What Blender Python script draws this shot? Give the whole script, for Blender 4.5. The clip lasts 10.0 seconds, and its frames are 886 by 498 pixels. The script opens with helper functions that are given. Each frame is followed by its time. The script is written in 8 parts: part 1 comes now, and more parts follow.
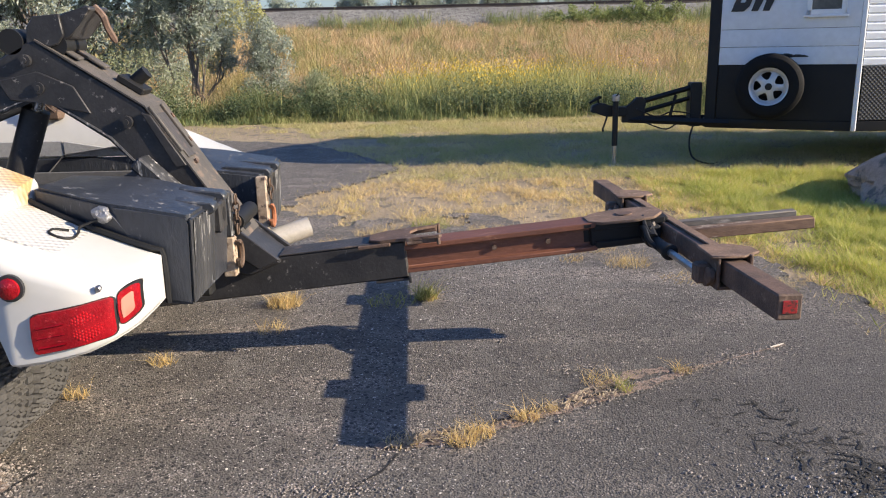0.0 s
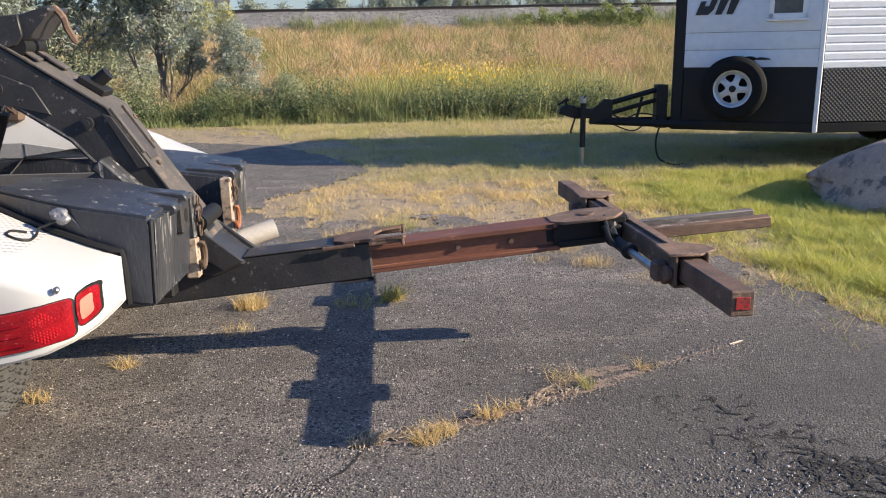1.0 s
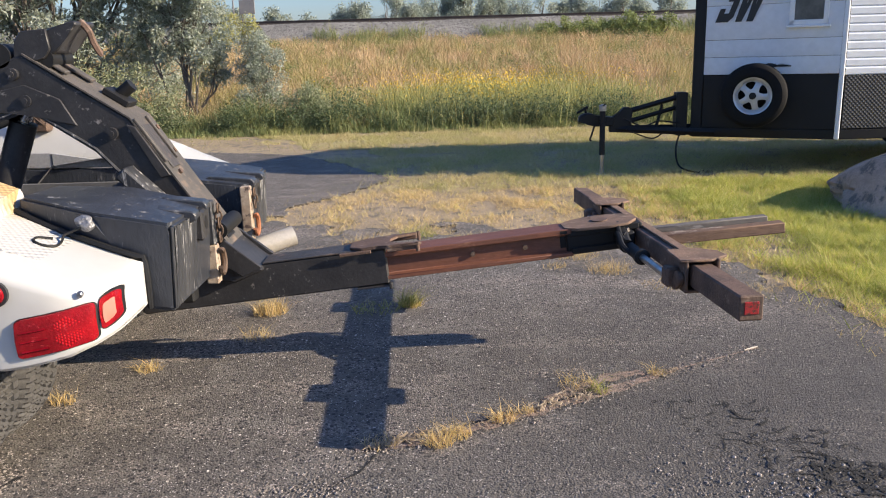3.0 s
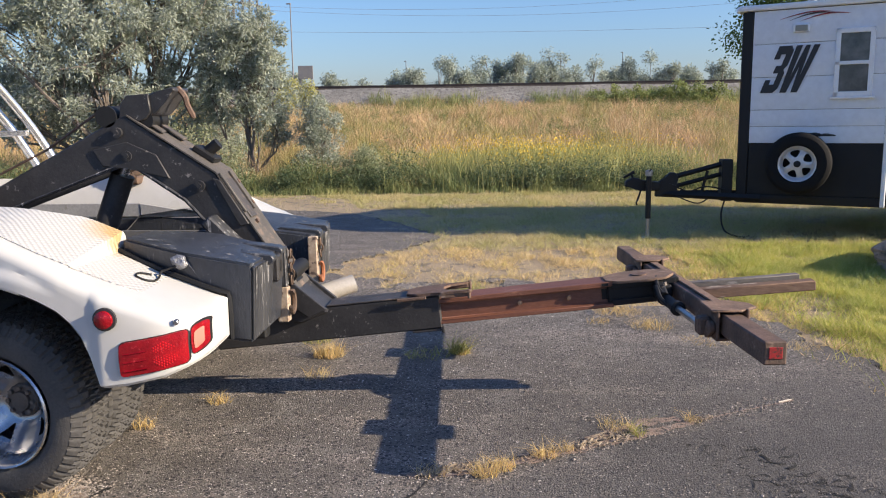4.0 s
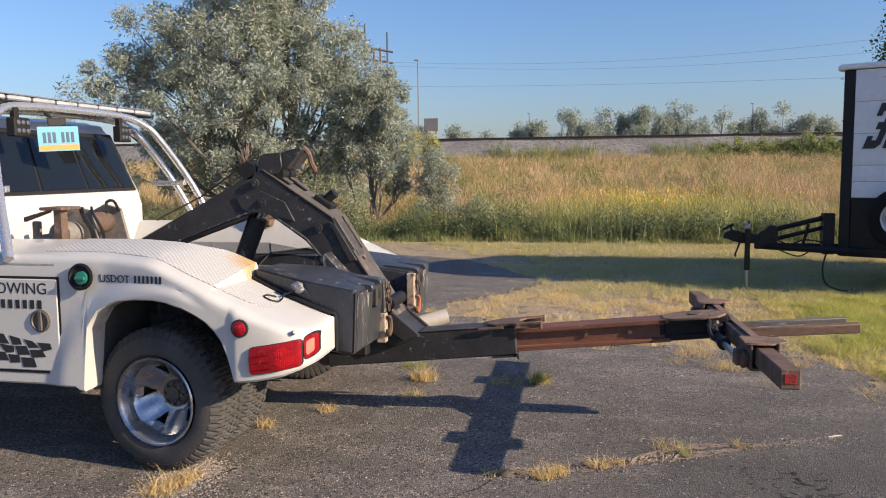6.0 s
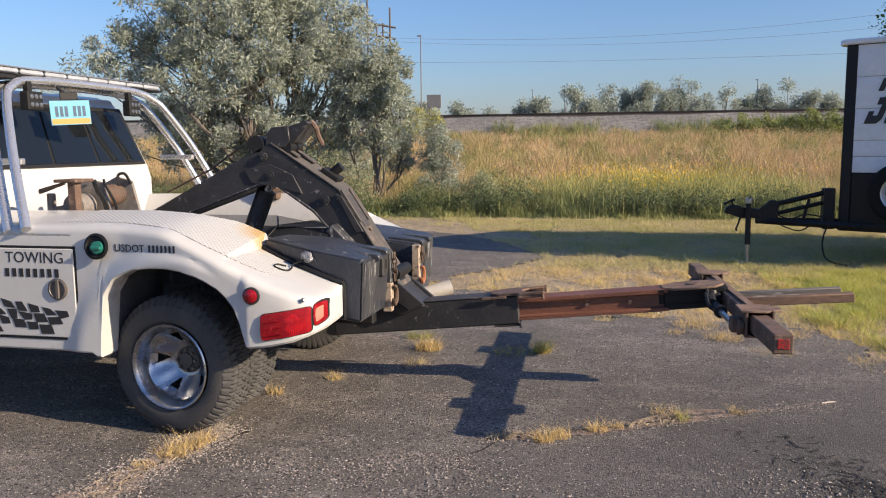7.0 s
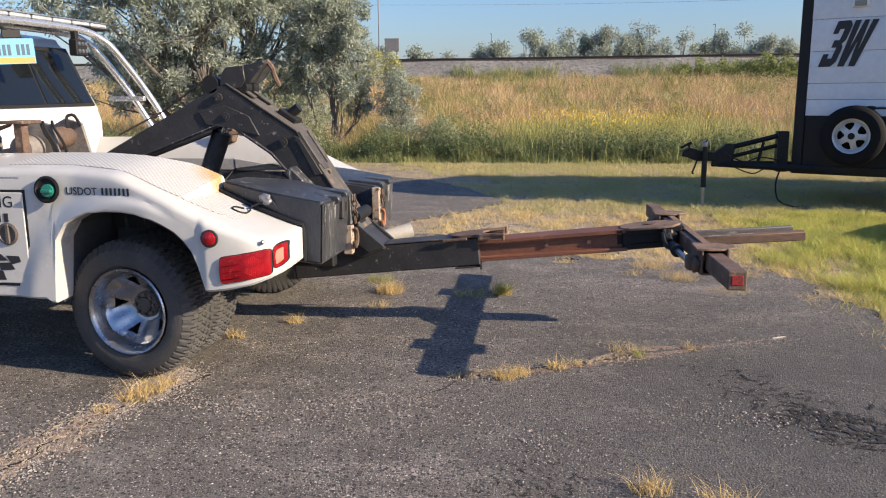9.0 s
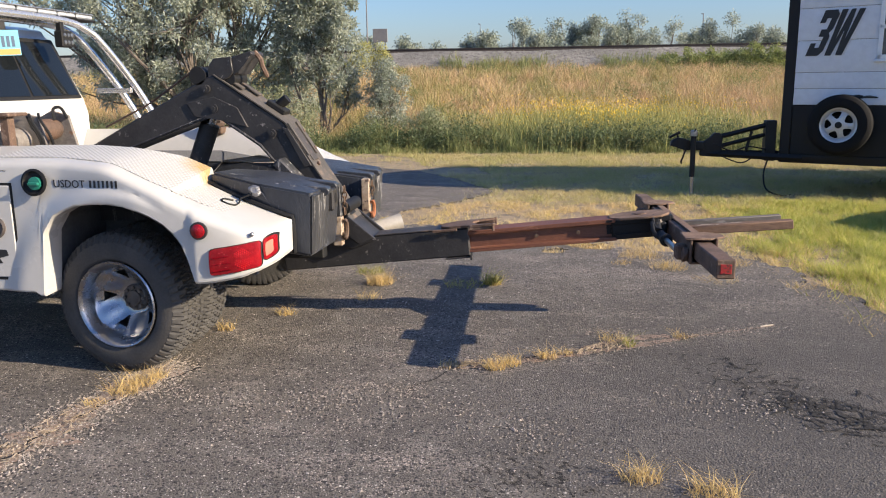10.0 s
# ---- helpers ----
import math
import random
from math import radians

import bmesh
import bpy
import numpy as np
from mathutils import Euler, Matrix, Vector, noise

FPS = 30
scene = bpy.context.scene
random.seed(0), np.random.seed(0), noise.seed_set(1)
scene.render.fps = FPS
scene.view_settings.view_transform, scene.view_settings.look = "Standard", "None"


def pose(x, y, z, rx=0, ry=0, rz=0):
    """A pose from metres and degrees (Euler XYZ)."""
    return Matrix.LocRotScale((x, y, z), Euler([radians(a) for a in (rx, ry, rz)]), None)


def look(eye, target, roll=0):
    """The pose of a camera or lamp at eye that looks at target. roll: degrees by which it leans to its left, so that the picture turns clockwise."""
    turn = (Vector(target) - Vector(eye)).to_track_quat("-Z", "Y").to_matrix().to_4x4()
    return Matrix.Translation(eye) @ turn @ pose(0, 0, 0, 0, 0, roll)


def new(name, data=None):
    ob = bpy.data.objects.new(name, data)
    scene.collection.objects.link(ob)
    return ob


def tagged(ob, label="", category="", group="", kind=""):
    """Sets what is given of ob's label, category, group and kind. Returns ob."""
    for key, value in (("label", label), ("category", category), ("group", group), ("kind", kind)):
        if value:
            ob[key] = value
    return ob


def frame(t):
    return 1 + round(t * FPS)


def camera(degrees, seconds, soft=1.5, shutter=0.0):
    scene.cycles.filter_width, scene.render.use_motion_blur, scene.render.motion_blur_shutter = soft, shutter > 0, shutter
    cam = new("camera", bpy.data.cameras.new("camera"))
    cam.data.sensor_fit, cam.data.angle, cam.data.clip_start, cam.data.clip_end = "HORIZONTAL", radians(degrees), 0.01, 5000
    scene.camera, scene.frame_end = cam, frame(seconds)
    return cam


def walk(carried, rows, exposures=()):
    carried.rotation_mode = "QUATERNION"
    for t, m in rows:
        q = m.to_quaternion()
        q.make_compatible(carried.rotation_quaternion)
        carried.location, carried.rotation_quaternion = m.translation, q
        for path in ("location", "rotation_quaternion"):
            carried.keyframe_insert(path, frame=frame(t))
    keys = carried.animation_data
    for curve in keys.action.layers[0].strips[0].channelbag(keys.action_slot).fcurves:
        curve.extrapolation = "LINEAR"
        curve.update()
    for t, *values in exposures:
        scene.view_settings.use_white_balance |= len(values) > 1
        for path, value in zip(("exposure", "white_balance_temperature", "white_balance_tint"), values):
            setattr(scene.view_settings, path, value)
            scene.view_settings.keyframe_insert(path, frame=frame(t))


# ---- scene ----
cam = camera(58.0, 10.0, soft=1.08)
METRES, EYE, TILT, LEAN, TURN = 1.46, 1.6, 0.0, 0.0, 0.0
ROWS = [
    (0.0, 0.0, 0.0, 0.0, -0.33, -14.66, 1.25),
    (0.5, 0.0176, -0.013, -0.001, -1.1, -14.6, 1.18),
    (1.0, 0.0319, -0.0208, -0.0015, -2.24, -14.55, 1.08),
    (1.5, 0.0372, -0.0226, -0.004, -2.69, -14.56, 1.23),
    (2.0, 0.0388, -0.0252, -0.0034, -3.11, -14.65, 1.26),
    (3.5, 0.0653, -0.153, 0.0008, 1.22, -12.1, 1.33),
    (4.0, 0.0479, -0.3113, 0.0029, 2.96, -9.33, 0.83),
    (4.5, 0.0908, -0.4627, 0.0118, 5.91, -8.18, 1.18),
    (5.0, 0.2137, -0.6073, 0.014, 9.25, -6.98, 0.96),
    (5.5, 0.2563, -0.7061, 0.0243, 11.25, -5.36, 0.88),
    (7.0, 0.2775, -0.8729, 0.0044, 11.93, -7.29, 0.5),
    (7.5, 0.2789, -0.8731, -0.0021, 11.35, -8.35, 0.5),
    (8.0, 0.2756, -0.8759, -0.0058, 10.55, -9.5, 0.41),
    (8.5, 0.2741, -0.8741, -0.0139, 9.69, -10.63, 0.46),
    (9.0, 0.2732, -0.8729, -0.0169, 9.01, -11.13, 0.48),
    (9.5, 0.272, -0.8748, -0.0173, 8.56, -11.52, 0.62),
    (10.0, 0.2726, -0.876, -0.0168, 8.22, -11.79, 0.69),
]
walk(cam, [(t, pose(0, 0, EYE, TILT, LEAN, TURN) @ pose(METRES * x, METRES * y, METRES * z, 90 + pitch, roll, yaw)) for t, x, y, z, yaw, pitch, roll in ROWS],
     exposures=[(0.0, 0.92, 6500, 8), (2.2, 0.92, 6500, 8), (3.5, 0.88, 6500, 9), (4.5, 0.84, 6600, 10), (5.5, 0.66, 6800, 11), (7.0, 0.68, 6800, 11), (8.5, 0.80, 6700, 10), (10.0, 0.88, 6700, 9)])

# world, sun
SUN_AZ, SUN_EL = -12.0, 23.5          # degrees from +x, and height
sun_dir = Vector((math.cos(radians(SUN_AZ)) * math.cos(radians(SUN_EL)), math.sin(radians(SUN_AZ)) * math.cos(radians(SUN_EL)), math.sin(radians(SUN_EL))))
world = bpy.data.worlds.new("world")
scene.world = world
world.use_nodes = True
wn = world.node_tree.nodes
sky = wn.new("ShaderNodeTexSky")
sky.sky_type = "NISHITA"
sky.sun_disc = False
sky.sun_elevation = radians(SUN_EL)
sky.sun_rotation = radians(90 - SUN_AZ)
sky.air_density, sky.dust_density, sky.ozone_density = 1.3, 0.9, 9.0
wn["Background"].inputs["Strength"].default_value = 0.108
# late-summer haze takes the green out of the blue
haze = wn.new("ShaderNodeMix")
haze.data_type, haze.blend_type = "RGBA", "MULTIPLY"
haze.inputs["Factor"].default_value = 1.0
haze.inputs["B"].default_value = (1.11, 0.97, 1.03, 1)
world.node_tree.links.new(sky.outputs["Color"], haze.inputs["A"])
world.node_tree.links.new(haze.outputs["Result"], wn["Background"].inputs["Color"])
lamp = bpy.data.lights.new("sun", "SUN")
lamp.energy, lamp.angle, lamp.color = 5.0, radians(0.5), (1.0, 0.85, 0.66)
sun = new("sun", lamp)
sun.matrix_world = look(sun_dir * 40, (0, 0, 0))


# ---- materials ----
def mat(name, c1, c2=None, rough=0.6, metal=0.0, scale=5.0, fine=80.0, bump=0.15, wear=None, wear_at=0.6, wear_scale=9.0, wear_rough=None,
        spec=0.5, island=0.0, stretch=(1, 1, 1), gloss=0.0, depth=0.01):
    """Two colours mixed by a broad noise, fine grain, and a third colour in worn patches."""
    m = bpy.data.materials.new(name)
    m.use_nodes = True
    t = m.node_tree
    n, l = t.nodes, t.links
    b = n["Principled BSDF"]
    co = n.new("ShaderNodeTexCoord")
    mp = n.new("ShaderNodeMapping")
    mp.inputs["Scale"].default_value = stretch
    l.new(co.outputs["Object"], mp.inputs["Vector"])

    def noisy(s, detail, rgh=0.6):
        x = n.new("ShaderNodeTexNoise")
        x.inputs["Scale"].default_value, x.inputs["Detail"].default_value, x.inputs["Roughness"].default_value = s, detail, rgh
        l.new(mp.outputs["Vector"], x.inputs["Vector"])
        return x.outputs["Fac"]

    def ramp(src, a, z):
        r = n.new("ShaderNodeMapRange")
        r.inputs["From Min"].default_value, r.inputs["From Max"].default_value = a, z
        l.new(src, r.inputs["Value"])
        return r.outputs["Result"]

    def mix(fac, a, z):
        x = n.new("ShaderNodeMix")
        x.data_type = "RGBA"
        for sock, val in ((x.inputs["Factor"], fac), (x.inputs["A"], a), (x.inputs["B"], z)):
            if isinstance(val, (tuple, float, int)):
                sock.default_value = (*val, 1) if isinstance(val, tuple) else val
            else:
                l.new(val, sock)
        return x.outputs["Result"]

    c2 = c2 or tuple(v * 0.75 for v in c1)
    broad = noisy(scale, 5)
    col = mix(ramp(broad, 0.32, 0.68), tuple(c1), tuple(c2))
    grain = noisy(fine, 4)
    hs = n.new("ShaderNodeHueSaturation")
    l.new(col, hs.inputs["Color"])
    val = ramp(grain, 0.25, 0.75)
    rg = n.new("ShaderNodeMapRange")
    rg.inputs["To Min"].default_value, rg.inputs["To Max"].default_value = 1 - 0.2 * min(1, bump * 6 + 0.15), 1 + 0.2 * min(1, bump * 6 + 0.15)
    l.new(val, rg.inputs["Value"])
    out = rg.outputs["Result"]
    if island:
        ge = n.new("ShaderNodeNewGeometry")
        r2 = n.new("ShaderNodeMapRange")
        r2.inputs["To Min"].default_value, r2.inputs["To Max"].default_value = 1 - island, 1 + island
        l.new(ge.outputs["Random Per Island"], r2.inputs["Value"])
        mu = n.new("ShaderNodeMath")
        mu.operation = "MULTIPLY"
        l.new(out, mu.inputs[0])
        l.new(r2.outputs["Result"], mu.inputs[1])
        out = mu.outputs[0]
    l.new(out, hs.inputs["Value"])
    col = hs.outputs["Color"]
    rsrc = None
    if wear:
        w = noisy(wear_scale, 8, 0.7)
        fac = ramp(w, wear_at, wear_at + 0.07)
        col = mix(fac, col, tuple(wear))
        if wear_rough is not None:
            r3 = n.new("ShaderNodeMapRange")
            r3.inputs["To Min"].default_value, r3.inputs["To Max"].default_value = rough, wear_rough
            l.new(fac, r3.inputs["Value"])
            rsrc = r3.outputs["Result"]
    l.new(col, b.inputs["Base Color"])
    if rsrc is None:
        r4 = n.new("ShaderNodeMapRange")
        r4.inputs["To Min"].default_value, r4.inputs["To Max"].default_value = max(0.02, rough - 0.12), min(1, rough + 0.1)
        l.new(broad, r4.inputs["Value"])
        rsrc = r4.outputs["Result"]
    l.new(rsrc, b.inputs["Roughness"])
    b.inputs["Metallic"].default_value = metal
    b.inputs["Specular IOR Level"].default_value = spec
    if gloss:
        b.inputs["Coat Weight"].default_value = gloss
        b.inputs["Coat Roughness"].default_value = 0.08
    if bump:
        bp = n.new("ShaderNodeBump")
        bp.inputs["Strength"].default_value, bp.inputs["Distance"].default_value = bump, depth
        l.new(grain, bp.inputs["Height"])
        l.new(bp.outputs["Normal"], b.inputs["Normal"])
    return m


def leaf_mat(name, colors, rough=0.55, trans=0.25, patch=None, patch_scale=0.6):
    """Blade and leaf material: colours picked per blade, some light let through; patch: a second ramp laid out by a broad noise."""
    m = bpy.data.materials.new(name)
    m.use_nodes = True
    n, l = m.node_tree.nodes, m.node_tree.links
    b = n["Principled BSDF"]
    ge = n.new("ShaderNodeNewGeometry")

    def ramp(cols):
        r = n.new("ShaderNodeValToRGB")
        while len(r.color_ramp.elements) < len(cols):
            r.color_ramp.elements.new(0.5)
        for i, c in enumerate(cols):
            r.color_ramp.elements[i].position = i / max(1, len(cols) - 1)
            r.color_ramp.elements[i].color = (*c, 1)
        l.new(ge.outputs["Random Per Island"], r.inputs["Fac"])
        return r.outputs["Color"]

    col = ramp(colors)
    if patch:
        co = n.new("ShaderNodeTexCoord")
        nz = n.new("ShaderNodeTexNoise")
        nz.inputs["Scale"].default_value, nz.inputs["Detail"].default_value = patch_scale, 3
        l.new(co.outputs["Object"], nz.inputs["Vector"])
        mr = n.new("ShaderNodeMapRange")
        mr.inputs["From Min"].default_value, mr.inputs["From Max"].default_value = 0.42, 0.58
        l.new(nz.outputs["Fac"], mr.inputs["Value"])
        mx = n.new("ShaderNodeMix")
        mx.data_type = "RGBA"
        l.new(mr.outputs["Result"], mx.inputs["Factor"])
        l.new(col, mx.inputs["A"])
        l.new(ramp(patch), mx.inputs["B"])
        col = mx.outputs["Result"]
    l.new(col, b.inputs["Base Color"])
    b.inputs["Roughness"].default_value = rough
    b.inputs["Specular IOR Level"].default_value = 0.25
    tr = n.new("ShaderNodeBsdfTranslucent")
    l.new(col, tr.inputs["Color"])
    ms = n.new("ShaderNodeMixShader")
    ms.inputs["Fac"].default_value = trans
    l.new(b.outputs["BSDF"], ms.inputs[1])
    l.new(tr.outputs["BSDF"], ms.inputs[2])
    l.new(ms.outputs["Shader"], n["Material Output"].inputs["Surface"])
    return m


def plain(name, c, rough=0.4, metal=0.0, emit=0.0, trans=0.0):
    m = bpy.data.materials.new(name)
    m.use_nodes = True
    b = m.node_tree.nodes["Principled BSDF"]
    b.inputs["Base Color"].default_value = (*c, 1)
    b.inputs["Roughness"].default_value = rough
    b.inputs["Metallic"].default_value = metal
    b.inputs["Transmission Weight"].default_value = trans
    return m


# crumbled belt: line through (1.5, 2.85) running south-east
BELT_TURN = 0.88
BELT_AT = (0.0, -(1.5 * math.sin(0.88) + 2.85 * math.cos(0.88)), 0.0)


def pavement_mat():
    """Old asphalt: dark binder, pale stones, worn grey drifts and fine cracks."""
    m = bpy.data.materials.new("old_asphalt")
    m.use_nodes = True
    n, l = m.node_tree.nodes, m.node_tree.links
    b = n["Principled BSDF"]
    co = n.new("ShaderNodeTexCoord")

    def tex(kind, s, detail=4):
        x = n.new(kind)
        x.inputs["Scale"].default_value = s
        if kind == "ShaderNodeTexNoise":
            x.inputs["Detail"].default_value = detail
            x.inputs["Roughness"].default_value = 0.65
        l.new(co.outputs["Object"], x.inputs["Vector"])
        return x

    def rng(src, a, z, lo=0.0, hi=1.0):
        r = n.new("ShaderNodeMapRange")
        for k, v in (("From Min", a), ("From Max", z), ("To Min", lo), ("To Max", hi)):
            r.inputs[k].default_value = v
        l.new(src, r.inputs["Value"])
        return r.outputs["Result"]

    def mixc(fac, a, z):
        x = n.new("ShaderNodeMix")
        x.data_type = "RGBA"
        l.new(fac, x.inputs["Factor"])
        for sock, val in ((x.inputs["A"], a), (x.inputs["B"], z)):
            if isinstance(val, tuple):
                sock.default_value = (*val, 1)
            else:
                l.new(val, sock)
        return x.outputs["Result"]

    def mul(a, z):
        x = n.new("ShaderNodeMath")
        x.operation = "MULTIPLY"
        l.new(a, x.inputs[0])
        l.new(z, x.inputs[1])
        return x.outputs[0]

    big = tex("ShaderNodeTexNoise", 0.55, 6).outputs["Fac"]
    mid = tex("ShaderNodeTexNoise", 3.5, 6).outputs["Fac"]
    grit = tex("ShaderNodeTexNoise", 120, 6).outputs["Fac"]
    crumb = tex("ShaderNodeTexNoise", 42, 5).outputs["Fac"]
    stone = tex("ShaderNodeTexVoronoi", 112)
    bigst = tex("ShaderNodeTexVoronoi", 66)
    pebble = tex("ShaderNodeTexVoronoi", 36)
    col = mixc(rng(big, 0.38, 0.62), (0.112, 0.100, 0.088), (0.162, 0.143, 0.124))
    col = mixc(rng(mid, 0.5, 0.72), col, (0.198, 0.180, 0.160))
    # drifts of pale brown grit, streaked along the yard
    mp = n.new("ShaderNodeMapping")
    mp.inputs["Scale"].default_value = (0.45, 1.0, 1.0)
    mp.inputs["Rotation"].default_value = (0.0, 0.0, 0.35)
    l.new(co.outputs["Object"], mp.inputs["Vector"])
    dn = n.new("ShaderNodeTexNoise")
    dn.inputs["Scale"].default_value, dn.inputs["Detail"].default_value, dn.inputs["Roughness"].default_value = 2.2, 8, 0.72
    l.new(mp.outputs["Vector"], dn.inputs["Vector"])
    sp = n.new("ShaderNodeSeparateColor")
    l.new(stone.outputs["Color"], sp.inputs["Color"])
    # where the binder has worn away the stones stand close together
    worn = mul(rng(dn.outputs["Fac"], 0.50, 0.64), rng(sp.outputs["Green"], 0.42, 0.50))
    drift = mul(worn, rng(crumb, 0.42, 0.54))
    col = mixc(drift, col, (0.42, 0.355, 0.30))
    pick = mul(rng(sp.outputs["Red"], 0.87, 0.91), rng(stone.outputs["Distance"], 0.46, 0.36))
    col = mixc(pick, col, (0.50, 0.455, 0.41))
    sp3 = n.new("ShaderNodeSeparateColor")
    l.new(pebble.outputs["Color"], sp3.inputs["Color"])
    pick3 = mul(rng(sp3.outputs["Red"], 0.89, 0.91), rng(pebble.outputs["Distance"], 0.27, 0.20))
    col = mixc(pick3, col, (0.66, 0.60, 0.53))
    hole = mul(rng(sp3.outputs["Blue"], 0.86, 0.88), rng(pebble.outputs["Distance"], 0.42, 0.30))
    col = mixc(hole, col, (0.050, 0.046, 0.044))
    sp2 = n.new("ShaderNodeSeparateColor")
    l.new(bigst.outputs["Color"], sp2.inputs["Color"])
    pick2 = mul(rng(sp2.outputs["Green"], 0.90, 0.93), rng(bigst.outputs["Distance"], 0.34, 0.24))
    col = mixc(pick2, col, (0.52, 0.47, 0.42))
    dark = mul(rng(sp2.outputs["Blue"], 0.66, 0.72), rng(bigst.outputs["Distance"], 0.48, 0.34))
    col = mixc(dark, col, (0.058, 0.053, 0.050))
    # crumbling patch near the lawn: short broken cracks
    warp = n.new("ShaderNodeVectorMath")
    warp.operation = "MULTIPLY_ADD"
    wob = tex("ShaderNodeTexNoise", 14, 6)
    l.new(wob.outputs["Color"], warp.inputs[0])
    warp.inputs[1].default_value = (0.14, 0.14, 0.0)
    l.new(co.outputs["Object"], warp.inputs[2])
    net = n.new("ShaderNodeTexVoronoi")
    net.feature = "DISTANCE_TO_EDGE"
    net.inputs["Scale"].default_value = 8.5
    l.new(warp.outputs["Vector"], net.inputs["Vector"])
    off = n.new("ShaderNodeVectorMath")
    off.operation = "DISTANCE"
    l.new(warp.outputs["Vector"], off.inputs[0])
    off.inputs[1].default_value = (2.15, 2.75, 0.0)
    brk = tex("ShaderNodeTexNoise", 9, 5).outputs["Fac"]
    # a belt of crumbled pits along the foot of the lawn
    rot = n.new("ShaderNodeMapping")
    rot.inputs["Rotation"].default_value = (0.0, 0.0, BELT_TURN)
    rot.inputs["Location"].default_value = BELT_AT
    l.new(warp.outputs["Vector"], rot.inputs["Vector"])
    sx = n.new("ShaderNodeSeparateXYZ")
    l.new(rot.outputs["Vector"], sx.inputs["Vector"])
    ab = n.new("ShaderNodeMath")
    ab.operation = "ABSOLUTE"
    l.new(sx.outputs["Y"], ab.inputs[0])
    off2 = n.new("ShaderNodeVectorMath")
    off2.operation = "DISTANCE"
    l.new(warp.outputs["Vector"], off2.inputs[0])
    off2.inputs[1].default_value = (0.35, 1.78, 0.0)
    wide = n.new("ShaderNodeMath")
    wide.operation = "MAXIMUM"
    l.new(mul(rng(ab.outputs[0], 0.46, 0.05, 0.0, 0.55), rng(off.outputs["Value"], 1.8, 0.7)), wide.inputs[0])
    l.new(rng(off2.outputs["Value"], 0.55, 0.1, 0.0, 0.62), wide.inputs[1])
    belt = wide.outputs[0]
    streak = n.new("ShaderNodeMapping")
    streak.inputs["Scale"].default_value = (0.45, 1.25, 1.0)
    l.new(rot.outputs["Vector"], streak.inputs["Vector"])
    pit = n.new("ShaderNodeTexNoise")
    pit.inputs["Scale"].default_value, pit.inputs["Detail"].default_value, pit.inputs["Roughness"].default_value = 30, 6, 0.7
    l.new(streak.outputs["Vector"], pit.inputs["Vector"])
    thr = n.new("ShaderNodeMath")
    thr.operation = "MULTIPLY_ADD"
    l.new(belt, thr.inputs[0])
    thr.inputs[1].default_value = 0.22
    l.new(pit.outputs["Fac"], thr.inputs[2])
    craze = mul(rng(thr.outputs[0], 0.675, 0.70), rng(belt, 0.0, 0.15))
    stray = mul(rng(net.outputs["Distance"], 0.03, 0.012), rng(brk, 0.62, 0.68))
    both = n.new("ShaderNodeMath")
    both.operation = "MAXIMUM"
    l.new(craze, both.inputs[0])
    l.new(stray, both.inputs[1])
    craze = both.outputs[0]
    # older, more worn surface towards the lawn
    col = mixc(rng(off.outputs["Value"], 2.8, 0.8, 0.0, 0.75), col, (0.076, 0.071, 0.067))
    col = mixc(craze, col, (0.024, 0.022, 0.022))
    hs = n.new("ShaderNodeHueSaturation")
    l.new(col, hs.inputs["Color"])
    l.new(rng(grit, 0.32, 0.68, 0.78, 1.25), hs.inputs["Value"])
    l.new(hs.outputs["Color"], b.inputs["Base Color"])
    b.inputs["Roughness"].default_value = 0.85
    b.inputs["Specular IOR Level"].default_value = 0.35
    bp = n.new("ShaderNodeBump")
    bp.inputs["Strength"].default_value, bp.inputs["Distance"].default_value = 0.9, 0.0055
    add = n.new("ShaderNodeMath")
    add.operation = "SUBTRACT"
    l.new(grit, add.inputs[0])
    l.new(stone.outputs["Distance"], add.inputs[1])
    lump = n.new("ShaderNodeMath")
    lump.operation = "MULTIPLY_ADD"
    l.new(pebble.outputs["Distance"], lump.inputs[0])
    lump.inputs[1].default_value = -0.5
    l.new(add.outputs[0], lump.inputs[2])
    sub = n.new("ShaderNodeMath")
    sub.operation = "SUBTRACT"
    l.new(lump.outputs[0], sub.inputs[0])
    l.new(craze, sub.inputs[1])
    l.new(sub.outputs[0], bp.inputs["Height"])
    l.new(bp.outputs["Normal"], b.inputs["Normal"])
    return m


